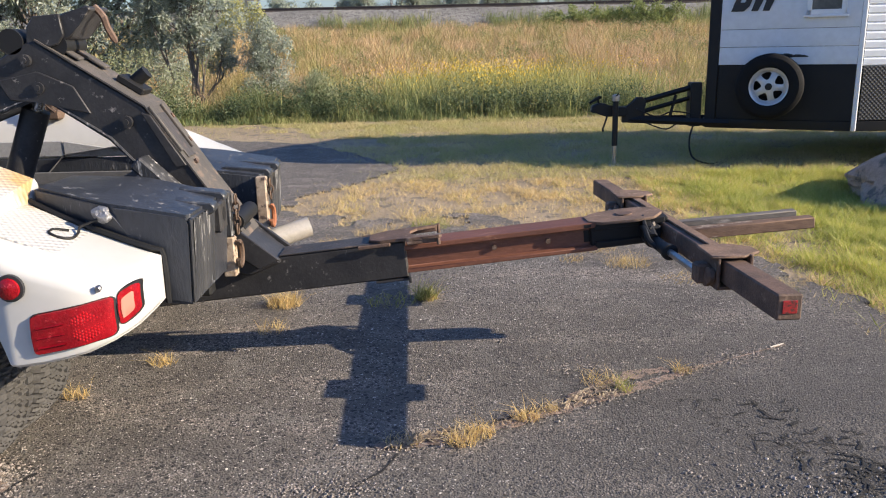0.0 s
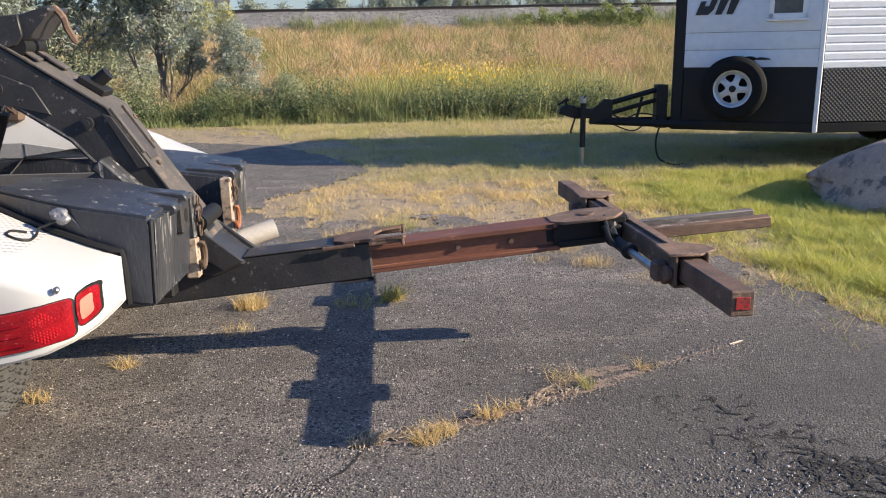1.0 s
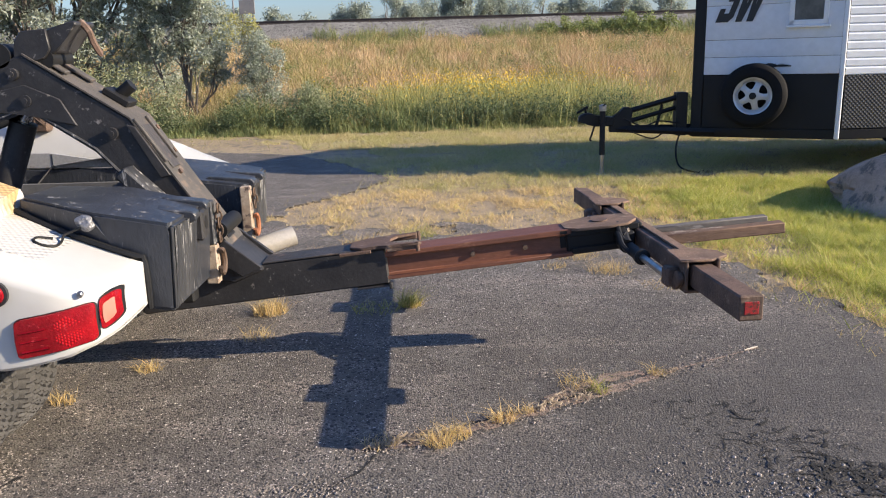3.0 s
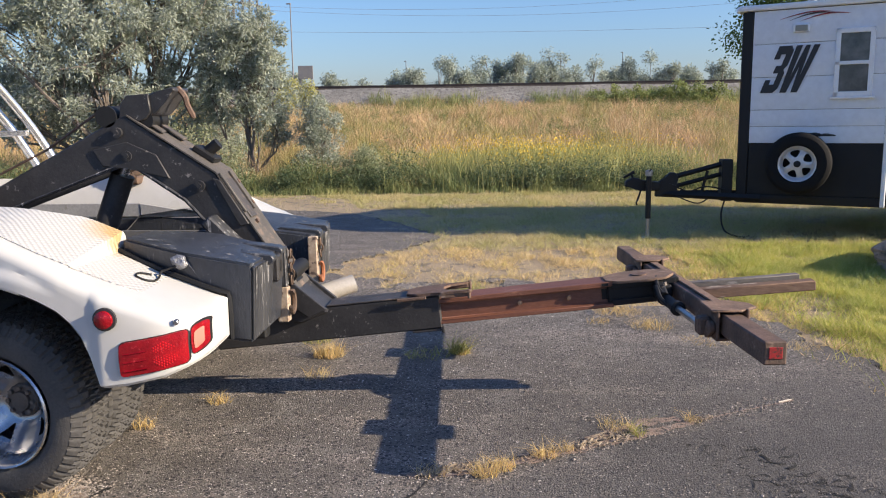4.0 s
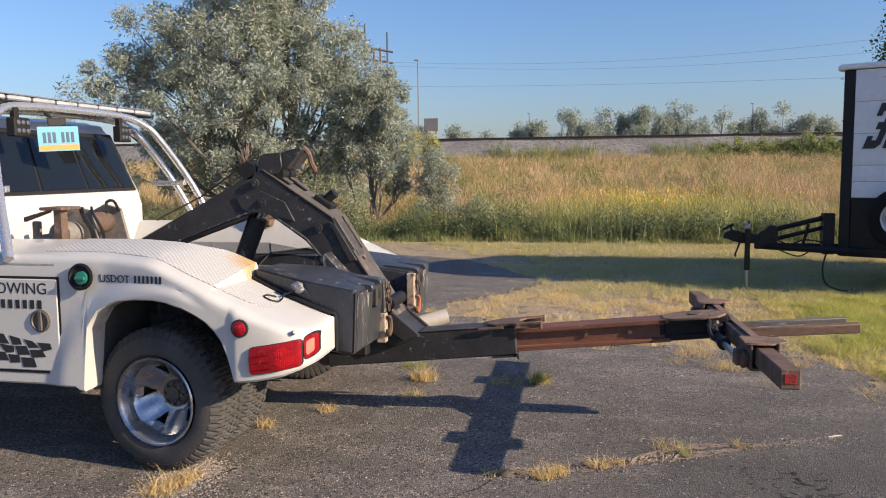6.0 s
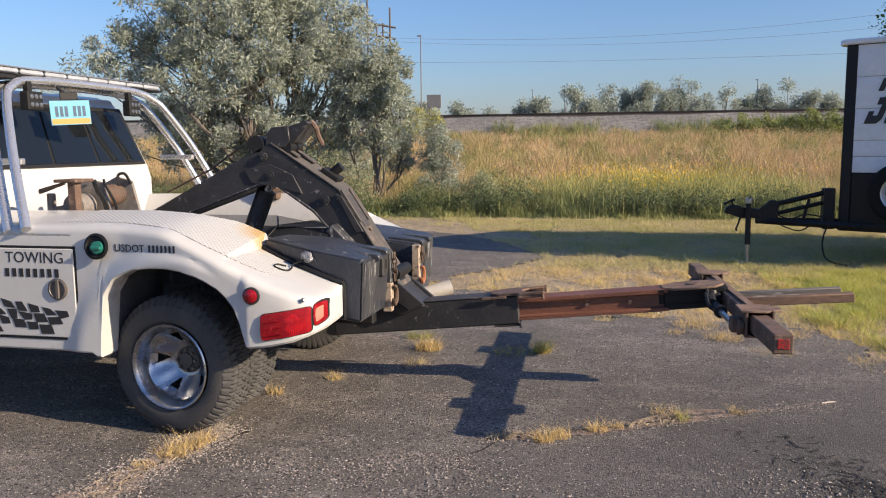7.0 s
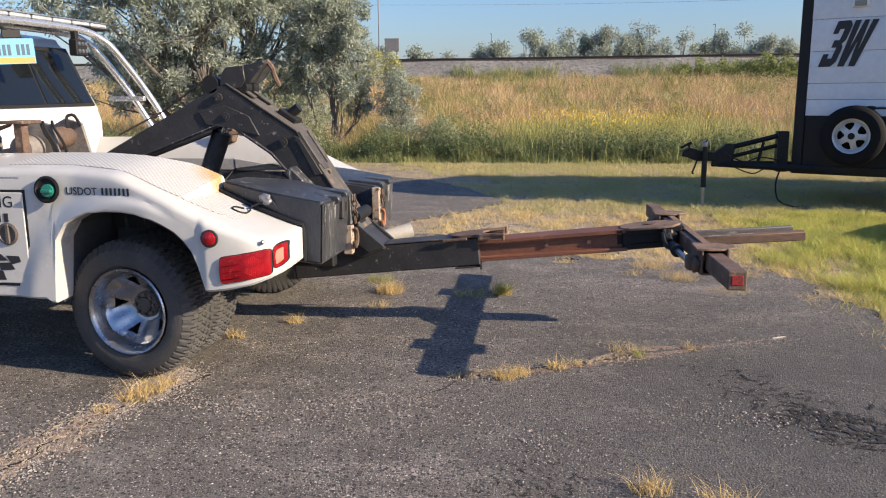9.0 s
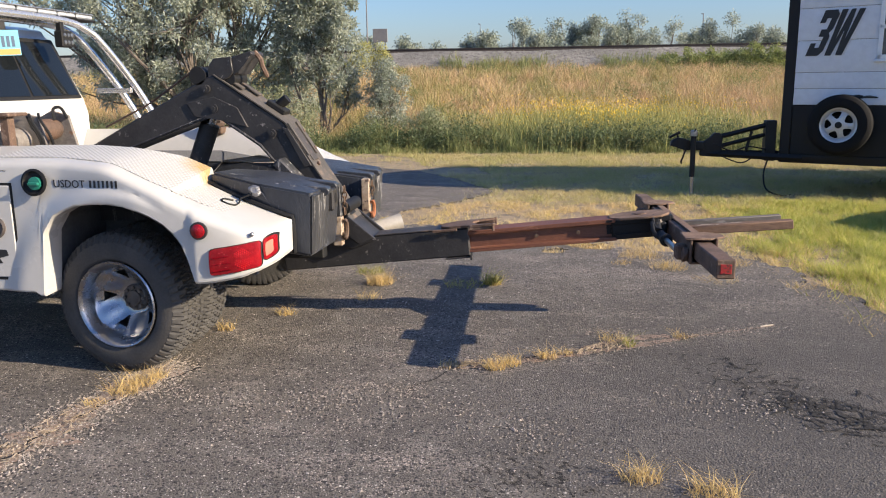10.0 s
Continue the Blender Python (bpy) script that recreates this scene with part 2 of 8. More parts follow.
def tread_plate_mat(name, c, metal, rough, axes="XY", pitch=0.030, top=None, stain=None):
    """Raised lozenges in two directions."""
    m = mat(name, c, tuple(v * 0.9 for v in c), rough=rough, metal=metal, scale=3, fine=40, bump=0.0, wear=(0.55, 0.42, 0.28), wear_at=0.68, wear_scale=3)
    n, l = m.node_tree.nodes, m.node_tree.links
    co = n.new("ShaderNodeTexCoord")
    sx = n.new("ShaderNodeSeparateXYZ")
    l.new(co.outputs["Object"], sx.inputs["Vector"])

    def sine(a, bq, ka, kb):
        k1, k2, s, z = (n.new("ShaderNodeMath") for _ in range(4))
        k1.operation, k2.operation, s.operation, z.operation = "MULTIPLY", "MULTIPLY", "ADD", "SINE"
        l.new(a, k1.inputs[0])
        k1.inputs[1].default_value = ka
        l.new(bq, k2.inputs[0])
        k2.inputs[1].default_value = kb
        l.new(k1.outputs[0], s.inputs[0])
        l.new(k2.outputs[0], s.inputs[1])
        l.new(s.outputs[0], z.inputs[0])
        return z.outputs[0]

    x, y = sx.outputs[axes[0]], sx.outputs[axes[1]]
    k = 2 * math.pi / pitch
    p = n.new("ShaderNodeMath")
    p.operation = "MULTIPLY"
    l.new(sine(x, y, k, 0), p.inputs[0])
    l.new(sine(x, y, 0, k), p.inputs[1])
    b = n["Principled BSDF"]
    src = b.inputs["Base Color"].links[0].from_socket

    def tint(fac, colour, base):
        mx = n.new("ShaderNodeMix")
        mx.data_type = "RGBA"
        l.new(fac, mx.inputs["Factor"])
        l.new(base, mx.inputs["A"])
        mx.inputs["B"].default_value = (*colour, 1)
        return mx.outputs["Result"]

    if top:
        r = n.new("ShaderNodeMapRange")
        r.inputs["From Min"].default_value, r.inputs["From Max"].default_value = 0.25, 0.55
        l.new(p.outputs[0], r.inputs["Value"])
        src = tint(r.outputs["Result"], top, src)
    if stain:
        dist = n.new("ShaderNodeVectorMath")
        dist.operation = "DISTANCE"
        nz = n.new("ShaderNodeTexNoise")
        nz.inputs["Scale"].default_value, nz.inputs["Detail"].default_value = 9.0, 5.0
        wv = n.new("ShaderNodeVectorMath")
        wv.operation = "MULTIPLY_ADD"
        l.new(nz.outputs["Color"], wv.inputs[0])
        wv.inputs[1].default_value = (0.16, 0.16, 0.0)
        l.new(co.outputs["Object"], wv.inputs[2])
        l.new(wv.outputs["Vector"], dist.inputs[0])
        dist.inputs[1].default_value = stain
        r = n.new("ShaderNodeMapRange")
        r.inputs["From Min"].default_value, r.inputs["From Max"].default_value, r.inputs["To Max"].default_value = 0.17, 0.05, 0.85
        l.new(dist.outputs["Value"], r.inputs["Value"])
        src = tint(r.outputs["Result"], (0.50, 0.31, 0.10), src)
    l.new(src, b.inputs["Base Color"])
    bp = n.new("ShaderNodeBump")
    bp.inputs["Strength"].default_value, bp.inputs["Distance"].default_value = 0.7, 0.003
    l.new(p.outputs[0], bp.inputs["Height"])
    l.new(bp.outputs["Normal"], b.inputs["Normal"])
    return m


M_ASPHALT = pavement_mat()
M_SOIL = mat("grassy_soil", (0.29, 0.225, 0.145), (0.37, 0.285, 0.185), rough=0.95, scale=0.8, fine=30, bump=0.8, wear=(0.17, 0.145, 0.11), wear_at=0.53, wear_scale=4.5, depth=0.03)
M_GRIT = mat("gravel_grit", (0.34, 0.24, 0.18), (0.21, 0.16, 0.13), rough=0.95, scale=9, fine=160, bump=1.0, wear=(0.075, 0.068, 0.062), wear_at=0.52, wear_scale=30, depth=0.01)
M_WHITE = mat("white_gelcoat", (0.535, 0.525, 0.505), (0.515, 0.505, 0.48), rough=0.3, scale=1.2, fine=14, bump=0.0, wear=(0.52, 0.45, 0.35), wear_at=0.72, wear_scale=5, gloss=0.2)
M_DECK = tread_plate_mat("white_tread_plate", (0.52, 0.505, 0.475), 0.0, 0.45, top=(0.57, 0.56, 0.54), stain=(0.45, -0.78, 1.08))
M_BLACK = mat("worn_black_paint", (0.024, 0.024, 0.026), (0.046, 0.044, 0.045), rough=0.45, spec=0.35, scale=5, fine=60, bump=0.15, wear=(0.25, 0.23, 0.215), wear_at=0.615, wear_scale=17, wear_rough=0.7)
M_BLACKDULL = mat("scuffed_black_steel", (0.024, 0.027, 0.034), (0.048, 0.052, 0.062), rough=0.40, scale=6, fine=70, bump=0.3, wear=(0.20, 0.195, 0.195), wear_at=0.585, wear_scale=22, wear_rough=0.75, stretch=(1, 1, 0.28))
M_SCUFF = mat("scraped_black_steel", (0.020, 0.022, 0.027), (0.055, 0.055, 0.058), rough=0.55, scale=9, fine=80, bump=0.35, wear=(0.32, 0.31, 0.30), wear_at=0.565, wear_scale=30, wear_rough=0.75, stretch=(1, 1, 0.16))
M_DUSTY = mat("dusty_brown_steel", (0.100, 0.086, 0.074), (0.058, 0.054, 0.051), rough=0.75, scale=5, fine=70, bump=0.3, wear=(0.17, 0.125, 0.095), wear_at=0.57, wear_scale=8)
M_GREASY = mat("dusty_black_steel", (0.065, 0.056, 0.050), (0.038, 0.036, 0.036), rough=0.6, scale=6, fine=70, bump=0.3, wear=(0.15, 0.11, 0.085), wear_at=0.58, wear_scale=9)
M_WINCH = mat("dusty_grey_iron", (0.24, 0.215, 0.19), (0.14, 0.125, 0.115), rough=0.75, scale=12, fine=90, bump=0.3, wear=(0.22, 0.13, 0.08), wear_at=0.57, wear_scale=14)
M_RUST = mat("rusted_steel", (0.215, 0.080, 0.043), (0.135, 0.055, 0.035), rough=0.6, scale=5, fine=90, bump=0.16, stretch=(0.3, 1, 1), wear=(0.29, 0.14, 0.085), wear_at=0.60, wear_scale=11)
M_RUST2 = mat("brown_rusted_steel", (0.165, 0.098, 0.066), (0.085, 0.056, 0.042), rough=0.75, scale=8, fine=80, bump=0.35, wear=(0.24, 0.165, 0.12), wear_at=0.57, wear_scale=9)
M_RUSTTAN = mat("tan_rusted_plate", (0.24, 0.15, 0.10), (0.12, 0.078, 0.056), rough=0.85, scale=9, fine=90, bump=0.4, wear=(0.33, 0.23, 0.165), wear_at=0.58, wear_scale=14)
M_ORANGE = mat("orange_rust", (0.42, 0.15, 0.06), (0.22, 0.09, 0.05), rough=0.8, scale=14, fine=120, bump=0.3)
M_TYRE = mat("tyre_rubber", (0.058, 0.056, 0.055), (0.088, 0.083, 0.078), rough=0.8, spec=0.3, scale=6, fine=90, bump=0.2, wear=(0.10, 0.09, 0.08), wear_at=0.64, wear_scale=10)
M_RIM = mat("dull_alloy", (0.44, 0.44, 0.45), (0.33, 0.33, 0.345), rough=0.28, metal=0.9, scale=8, fine=60, bump=0.03, wear=(0.2, 0.19, 0.18), wear_at=0.66, wear_scale=9)
M_SPARE = mat("painted_silver_rim", (0.58, 0.58, 0.59), (0.50, 0.50, 0.51), rough=0.35, metal=0.3, scale=8, fine=60, bump=0.02)
# trailer tyres: rubber colour darkened to stand for the shade by the nose
M_TYRE2 = mat("shade_black_rubber", (0.008, 0.008, 0.009), (0.012, 0.012, 0.012), rough=0.8, spec=0.2, scale=6, fine=90, bump=0.2)
M_CHROME = mat("polished_tube", (0.66, 0.66, 0.66), (0.58, 0.58, 0.58), rough=0.27, metal=0.75, scale=6, fine=60, bump=0.01)
M_GLASS = plain("dark_cab_glass", (0.008, 0.010, 0.012), 0.05)
M_GLASS.node_tree.nodes["Principled BSDF"].inputs["Specular IOR Level"].default_value = 0.4
M_RED = mat("red_lens", (0.33, 0.006, 0.012), (0.20, 0.003, 0.008), rough=0.1, scale=14, fine=120, bump=0.25, wear=(0.48, 0.04, 0.05), wear_at=0.6, wear_scale=40)
M_RED2 = mat("bright_red_beads", (0.62, 0.012, 0.018), (0.5, 0.008, 0.012), rough=0.12, scale=60, fine=200, bump=0.0, wear=(0.75, 0.10, 0.10), wear_at=0.6, wear_scale=60)
M_REDDULL = mat("red_reflector", (0.40, 0.02, 0.025), (0.28, 0.02, 0.02), rough=0.4, scale=40, fine=200, bump=0.1, wear=(0.08, 0.03, 0.025), wear_at=0.50, wear_scale=30)
M_AMBER = plain("pink_lens", (0.62, 0.20, 0.15), 0.2)
M_GREEN = plain("green_cap", (0.02, 0.18, 0.13), 0.3)
M_INK = plain("black_ink", (0.02, 0.02, 0.022), 0.5)
M_STEEL = mat("bare_steel", (0.45, 0.45, 0.46), (0.3, 0.3, 0.31), rough=0.35, metal=0.9, scale=12, fine=60, bump=0.08)
M_EXH = mat("exhaust_tube", (0.60, 0.55, 0.47), (0.50, 0.45, 0.38), rough=0.4, metal=0.25, scale=9, fine=60, bump=0.06)
M_CREAM = mat("stained_cream_steel", (0.50, 0.41, 0.31), (0.30, 0.20, 0.13), rough=0.65, scale=9, fine=60, bump=0.2, wear=(0.09, 0.06, 0.05), wear_at=0.52, wear_scale=16)
M_CHAIN = mat("rusty_chain", (0.075, 0.055, 0.042), (0.17, 0.11, 0.075), rough=0.7, metal=0.4, scale=20, fine=90, bump=0.2)
M_SIDING = mat("white_siding", (0.71, 0.74, 0.79), (0.67, 0.70, 0.75), rough=0.4, scale=2, fine=12, bump=0.03)
M_TRIM = mat("white_trim", (0.8, 0.8, 0.8), (0.76, 0.76, 0.76), rough=0.4, scale=4, fine=40, bump=0.02)
# inner edge of the white deck: grey stands for its shade, plus worn patches
M_LIP = mat("shaded_white_edge", (0.34, 0.34, 0.345), (0.28, 0.28, 0.285), rough=0.6, scale=5, fine=60, bump=0.1, wear=(0.20, 0.18, 0.16), wear_at=0.62, wear_scale=8)
M_WELL = mat("dusty_wheel_well", (0.10, 0.10, 0.108), (0.13, 0.13, 0.135), rough=0.9, scale=4, fine=40, bump=0.1)
M_TBLACK = mat("matt_black_panel", (0.011, 0.011, 0.012), (0.017, 0.017, 0.017), rough=0.6, spec=0.3, scale=2, fine=50, bump=0.04)
M_TPLATE = tread_plate_mat("dark_tread_plate", (0.024, 0.024, 0.026), 0.3, 0.45, axes="XZ", pitch=0.050, top=(0.10, 0.10, 0.105))
M_ROCK = mat("pinkish_granite", (0.54, 0.385, 0.30), (0.36, 0.27, 0.22), rough=0.9, scale=3.2, fine=40, bump=0.9, wear=(0.17, 0.145, 0.13), wear_at=0.53, wear_scale=5, depth=0.03)
M_BARK = mat("grey_bark", (0.19, 0.16, 0.135), (0.12, 0.10, 0.085), rough=0.9, scale=9, fine=50, bump=0.6, stretch=(1, 1, 0.3))
M_BALLAST = mat("rail_ballast", (0.27, 0.255, 0.225), (0.16, 0.15, 0.13), rough=0.95, scale=0.6, fine=5, bump=0.8, wear=(0.12, 0.11, 0.10), wear_at=0.52, wear_scale=4, depth=0.1)
M_RAIL = mat("rusty_rail", (0.06, 0.045, 0.038), (0.04, 0.032, 0.03), rough=0.7, scale=2, fine=20, bump=0.1)
M_POLE = mat("pole_grey", (0.16, 0.16, 0.17), (0.2, 0.2, 0.2), rough=0.7, scale=1, fine=8, bump=0.02)
M_WOODPOLE = mat("weathered_pole", (0.10, 0.085, 0.075), (0.13, 0.11, 0.1), rough=0.9, scale=2, fine=20, bump=0.2)
M_PLATE = plain("pale_blue_plate", (0.10, 0.35, 0.47), 0.4)
M_PLATEO = plain("plate_orange", (0.62, 0.25, 0.05), 0.4)
M_PLATEN = plain("plate_ink", (0.02, 0.06, 0.12), 0.4)


# ---- mesh helpers ----
BASE = {}


def root(name, loc, label, category, group=""):
    ob = new(name)
    ob.location = loc
    ob.empty_display_size = 0.2
    BASE[ob.name] = Vector(loc)
    return tagged(ob, label, category, group)


def finish(bm, name, material, smooth=True):
    bmesh.ops.recalc_face_normals(bm, faces=bm.faces)
    me = bpy.data.meshes.new(name)
    bm.to_mesh(me)
    bm.free()
    me.materials.append(material)
    if smooth:
        me.set_sharp_from_angle(angle=radians(35))
    return me


def part(name, bm, material, parent, label="", smooth=True):
    """One mesh under a thing or a part; the bmesh is in world metres."""
    base = BASE[parent.name]
    bmesh.ops.translate(bm, verts=bm.verts, vec=-base)
    ob = new(name, finish(bm, name, material, smooth))
    ob.parent = parent
    BASE[ob.name] = base
    return tagged(ob, label)


def thing(name, bm, material, loc, label, category, group="", kind="", smooth=True):
    bmesh.ops.translate(bm, verts=bm.verts, vec=-Vector(loc))
    ob = new(name, finish(bm, name, material, smooth))
    ob.location = loc
    BASE[ob.name] = Vector(loc)
    return tagged(ob, label, category, group, kind)


def bevel(bm, verts, w, seg=1):
    vs = set(verts)
    es = [e for e in bm.edges if e.verts[0] in vs and e.verts[1] in vs]
    bmesh.ops.bevel(bm, geom=es, offset=w, segments=seg, affect="EDGES", clamp_overlap=True)


def box(bm, x0, x1, y0, y1, z0, z1, bev=0.0, m=None, seg=1):
    vs = [bm.verts.new((x, y, z)) for x in (x0, x1) for y in (y0, y1) for z in (z0, z1)]
    for f in ((0, 1, 3, 2), (4, 6, 7, 5), (0, 4, 5, 1), (2, 3, 7, 6), (0, 2, 6, 4), (1, 5, 7, 3)):
        bm.faces.new([vs[i] for i in f])
    if m:
        bmesh.ops.transform(bm, matrix=m, verts=vs)
    if bev:
        bevel(bm, vs, bev, seg)
    return bm


def prism(bm, pts, lo, hi, axis="y", bev=0.0):
    """A polygon drawn in the two other axes, pulled from lo to hi along axis."""
    def at(p, h):
        return {"y": (p[0], h, p[1]), "x": (h, p[0], p[1]), "z": (p[0], p[1], h)}[axis]
    a = [bm.verts.new(at(p, lo)) for p in pts]
    b = [bm.verts.new(at(p, hi)) for p in pts]
    k = len(pts)
    bm.faces.new(a)
    bm.faces.new(b[::-1])
    for i in range(k):
        bm.faces.new((a[i], b[i], b[(i + 1) % k], a[(i + 1) % k]))
    if bev:
        bevel(bm, a + b, bev)
    return bm


def ring(bm, c, u, v, r, seg):
    return [bm.verts.new(c + (u * math.cos(2 * math.pi * i / seg) + v * math.sin(2 * math.pi * i / seg)) * r) for i in range(seg)]


def frame_of(d):
    d = Vector(d).normalized()
    u = d.cross((0, 0, 1) if abs(d.z) < 0.9 else (1, 0, 0)).normalized()
    return d, u, d.cross(u)


def bridge(bm, a, b):
    k = len(a)
    for i in range(k):
        bm.faces.new((a[i], a[(i + 1) % k], b[(i + 1) % k], b[i]))


def lathe(bm, prof, c, d, seg=24, cap=True):
    """Rings of (radius, distance along d)."""
    d, u, v = frame_of(d)
    c = Vector(c)
    rs = [ring(bm, c + d * h, u, v, r, seg) for r, h in prof]
    for a, b in zip(rs, rs[1:]):
        bridge(bm, a, b)
    if cap:
        bm.faces.new(rs[0])
        bm.faces.new(rs[-1][::-1])
    return bm


def rod(bm, a, b, r, seg=12, r2=None):
    a, b = Vector(a), Vector(b)
    return lathe(bm, [(r, 0), (r if r2 is None else r2, (b - a).length)], a, b - a, seg)


def sweep(bm, path, r, seg=8, closed=False):
    """A tube along a path; r may be a list."""
    path = [Vector(p) for p in path]
    rr = r if isinstance(r, (list, tuple)) else [r] * len(path)
    rings = []
    u = None
    k = len(path)
    for i, p in enumerate(path):
        q0, q1 = (path[i - 1], path[(i + 1) % k]) if closed else (path[max(i - 1, 0)], path[min(i + 1, k - 1)])
        d = (q1 - q0).normalized()
        u = frame_of(d)[1] if u is None else (u - d * u.dot(d)).normalized()
        rings.append(ring(bm, p, u, d.cross(u), rr[i], seg))
    for a, b in zip(rings, rings[1:]):
        bridge(bm, a, b)
    if closed:
        bridge(bm, rings[-1], rings[0])
    else:
        bm.faces.new(rings[0])
        bm.faces.new(rings[-1][::-1])
    return bm


def smooth_path(pts, n=6):
    """Catmull-Rom through the points."""
    p = [Vector(q) for q in pts]
    p = [p[0] * 2 - p[1]] + p + [p[-1] * 2 - p[-2]]
    out = []
    for i in range(1, len(p) - 2):
        for k in range(n):
            t = k / n
            out.append(0.5 * (2 * p[i] + (p[i + 1] - p[i - 1]) * t + (2 * p[i - 1] - 5 * p[i] + 4 * p[i + 1] - p[i + 2]) * t * t + (3 * p[i] - p[i - 1] - 3 * p[i + 1] + p[i + 2]) * t ** 3))
    return out + [p[-2]]


def lerp_table(x, xs, ys):
    return float(np.interp(x, xs, ys))


def soup(name, verts, faces, material, label, category, kind="stuff", loc=(0, 0, 0)):
    me = bpy.data.meshes.new(name)
    me.from_pydata(verts.tolist() if hasattr(verts, "tolist") else verts, [], faces.tolist() if hasattr(faces, "tolist") else faces)
    me.materials.append(material)
    ob = new(name, me)
    ob.location = loc
    BASE[ob.name] = Vector(loc)
    return tagged(ob, label, category, "", kind)


def blade_mesh(rng, px, py, pz, h, w, lean, tip=0.15):
    """Bent blades of grass as two tapering pieces each; all arguments are arrays."""
    k = len(px)
    az = rng.uniform(0, 2 * np.pi, k)
    face = rng.uniform(0, 2 * np.pi, k)
    dx, dy = np.cos(face) * w / 2, np.sin(face) * w / 2
    lx, ly = np.cos(az) * lean * h, np.sin(az) * lean * h
    v = np.zeros((k, 5, 3))
    v[:, 0] = np.stack([px - dx, py - dy, pz], 1)
    v[:, 1] = np.stack([px + dx, py + dy, pz], 1)
    v[:, 2] = np.stack([px + dx * 0.75 + lx * 0.3, py + dy * 0.75 + ly * 0.3, pz + h * 0.6], 1)
    v[:, 3] = np.stack([px - dx * 0.75 + lx * 0.3, py - dy * 0.75 + ly * 0.3, pz + h * 0.6], 1)
    v[:, 4] = np.stack([px + lx, py + ly, pz + h], 1)
    base = (np.arange(k) * 5)[:, None]
    faces = [tuple(r) for r in (base + np.array([[0, 1, 2, 3]])).tolist()] + [tuple(r) for r in (base + np.array([[3, 2, 4]])).tolist()]
    return v.reshape(-1, 3), faces


def text_bm(words, size, m, shear=0.0, stretch=1.0, thick=0.001, bold=0.0):
    """Built-in font turned into a mesh, in the xy plane of m."""
    cu = bpy.data.curves.new("letters", "FONT")
    cu.body, cu.size, cu.shear, cu.extrude, cu.resolution_u, cu.offset = words, size, shear, thick, 3, bold
    ob = bpy.data.objects.new("letters", cu)
    scene.collection.objects.link(ob)
    me = bpy.data.meshes.new_from_object(ob.evaluated_get(bpy.context.evaluated_depsgraph_get()))
    bm = bmesh.new()
    bm.from_mesh(me)
    bpy.data.objects.remove(ob)
    bpy.data.meshes.remove(me)
    bmesh.ops.transform(bm, matrix=m @ Matrix.Diagonal((stretch, 1, 1, 1)), verts=bm.verts)
    return bm


# ---- ground ----
def ground_z(x, y):
    """Flat yard, then the bank up to the railway, and flat land behind."""
    return lerp_table(y, (16.3, 19, 30, 42.5, 52, 60, 4000), (-0.02, 0.10, 1.05, 2.15, 2.15, 1.6, 1.6))


def build_ground():
    xs = sorted(set([-3500, -1200, -400, -150, -80] + list(np.arange(-50, 51, 2.0)) + [80, 150, 400, 1200, 3500]))
    ys = sorted(set([-3500, -900, -200, -60, -30] + list(np.arange(-20, 62, 1.0)) + [16.3] + [80, 150, 400, 1200, 3500]))
    bm = bmesh.new()
    g = [[bm.verts.new((x, y, ground_z(x, y) + (0.05 * noise.noise((x * 0.2, y * 0.2, 3)) if y > 17.5 and abs(x) < 60 and y < 42 else 0))) for y in ys] for x in xs]
    for i in range(len(xs) - 1):
        for j in range(len(ys) - 1):
            bm.faces.new((g[i][j], g[i + 1][j], g[i + 1][j + 1], g[i][j + 1]))
    thing("ground", bm, M_SOIL, (0, 0, 0), "dry grassy soil reaching to the horizon", "ground", kind="structure")


# edge of the asphalt, anticlockwise from the south-east
EDGE = [(2.95, -12), (2.85, 0), (2.72, 3.0), (2.66, 4.1), (2.50, 4.9), (2.30, 5.5), (1.95, 6.2), (1.45, 6.45), (0.8, 6.7), (0.55, 7.25), (0.1, 7.45), (-0.5, 7.3),
        (-0.9, 7.1), (-1.25, 7.6), (-1.5, 8.4), (-1.1, 9.2), (-0.55, 10.2), (-0.95, 11.3), (-1.5, 12.2), (-2.2, 13.1), (-3.2, 13.7), (-4.6, 14.0), (-7, 14.2), (-16, 14.4), (-30, 14.4), (-30, -12)]


def inside(px, py, poly):
    """Which of the points lie in the polygon (arrays)."""
    r = np.zeros(len(px), bool)
    k = len(poly)
    for i in range(k):
        (x0, y0), (x1, y1) = poly[i], poly[(i + 1) % k]
        c = (y0 > py) != (y1 > py)
        r ^= c & (px < (x1 - x0) * (py - y0) / ((y1 - y0) or 1e-9) + x0)
    return r


def edge_distance(px, py, poly):
    d = np.full(len(px), 1e9)
    k = len(poly)
    for i in range(k):
        a, b = np.array(poly[i]), np.array(poly[(i + 1) % k])
        ab = b - a
        t = np.clip(((px - a[0]) * ab[0] + (py - a[1]) * ab[1]) / (ab @ ab), 0, 1)
        d = np.minimum(d, np.hypot(px - a[0] - t * ab[0], py - a[1] - t * ab[1]))
    return d


def crumble(px, py):
    """Wobble that makes the asphalt's edge crumble."""
    return np.array([(0.16 * noise.noise((x * 1.7, y * 1.7, 2)) + 0.10 * noise.noise((x * 5, y * 5, 7)) + 0.05 * noise.noise((x * 13, y * 13, 9)),
                      0.16 * noise.noise((x * 1.7, y * 1.7, 32)) + 0.10 * noise.noise((x * 5, y * 5, 37)) + 0.05 * noise.noise((x * 13, y * 13, 39))) for x, y in zip(px, py)])


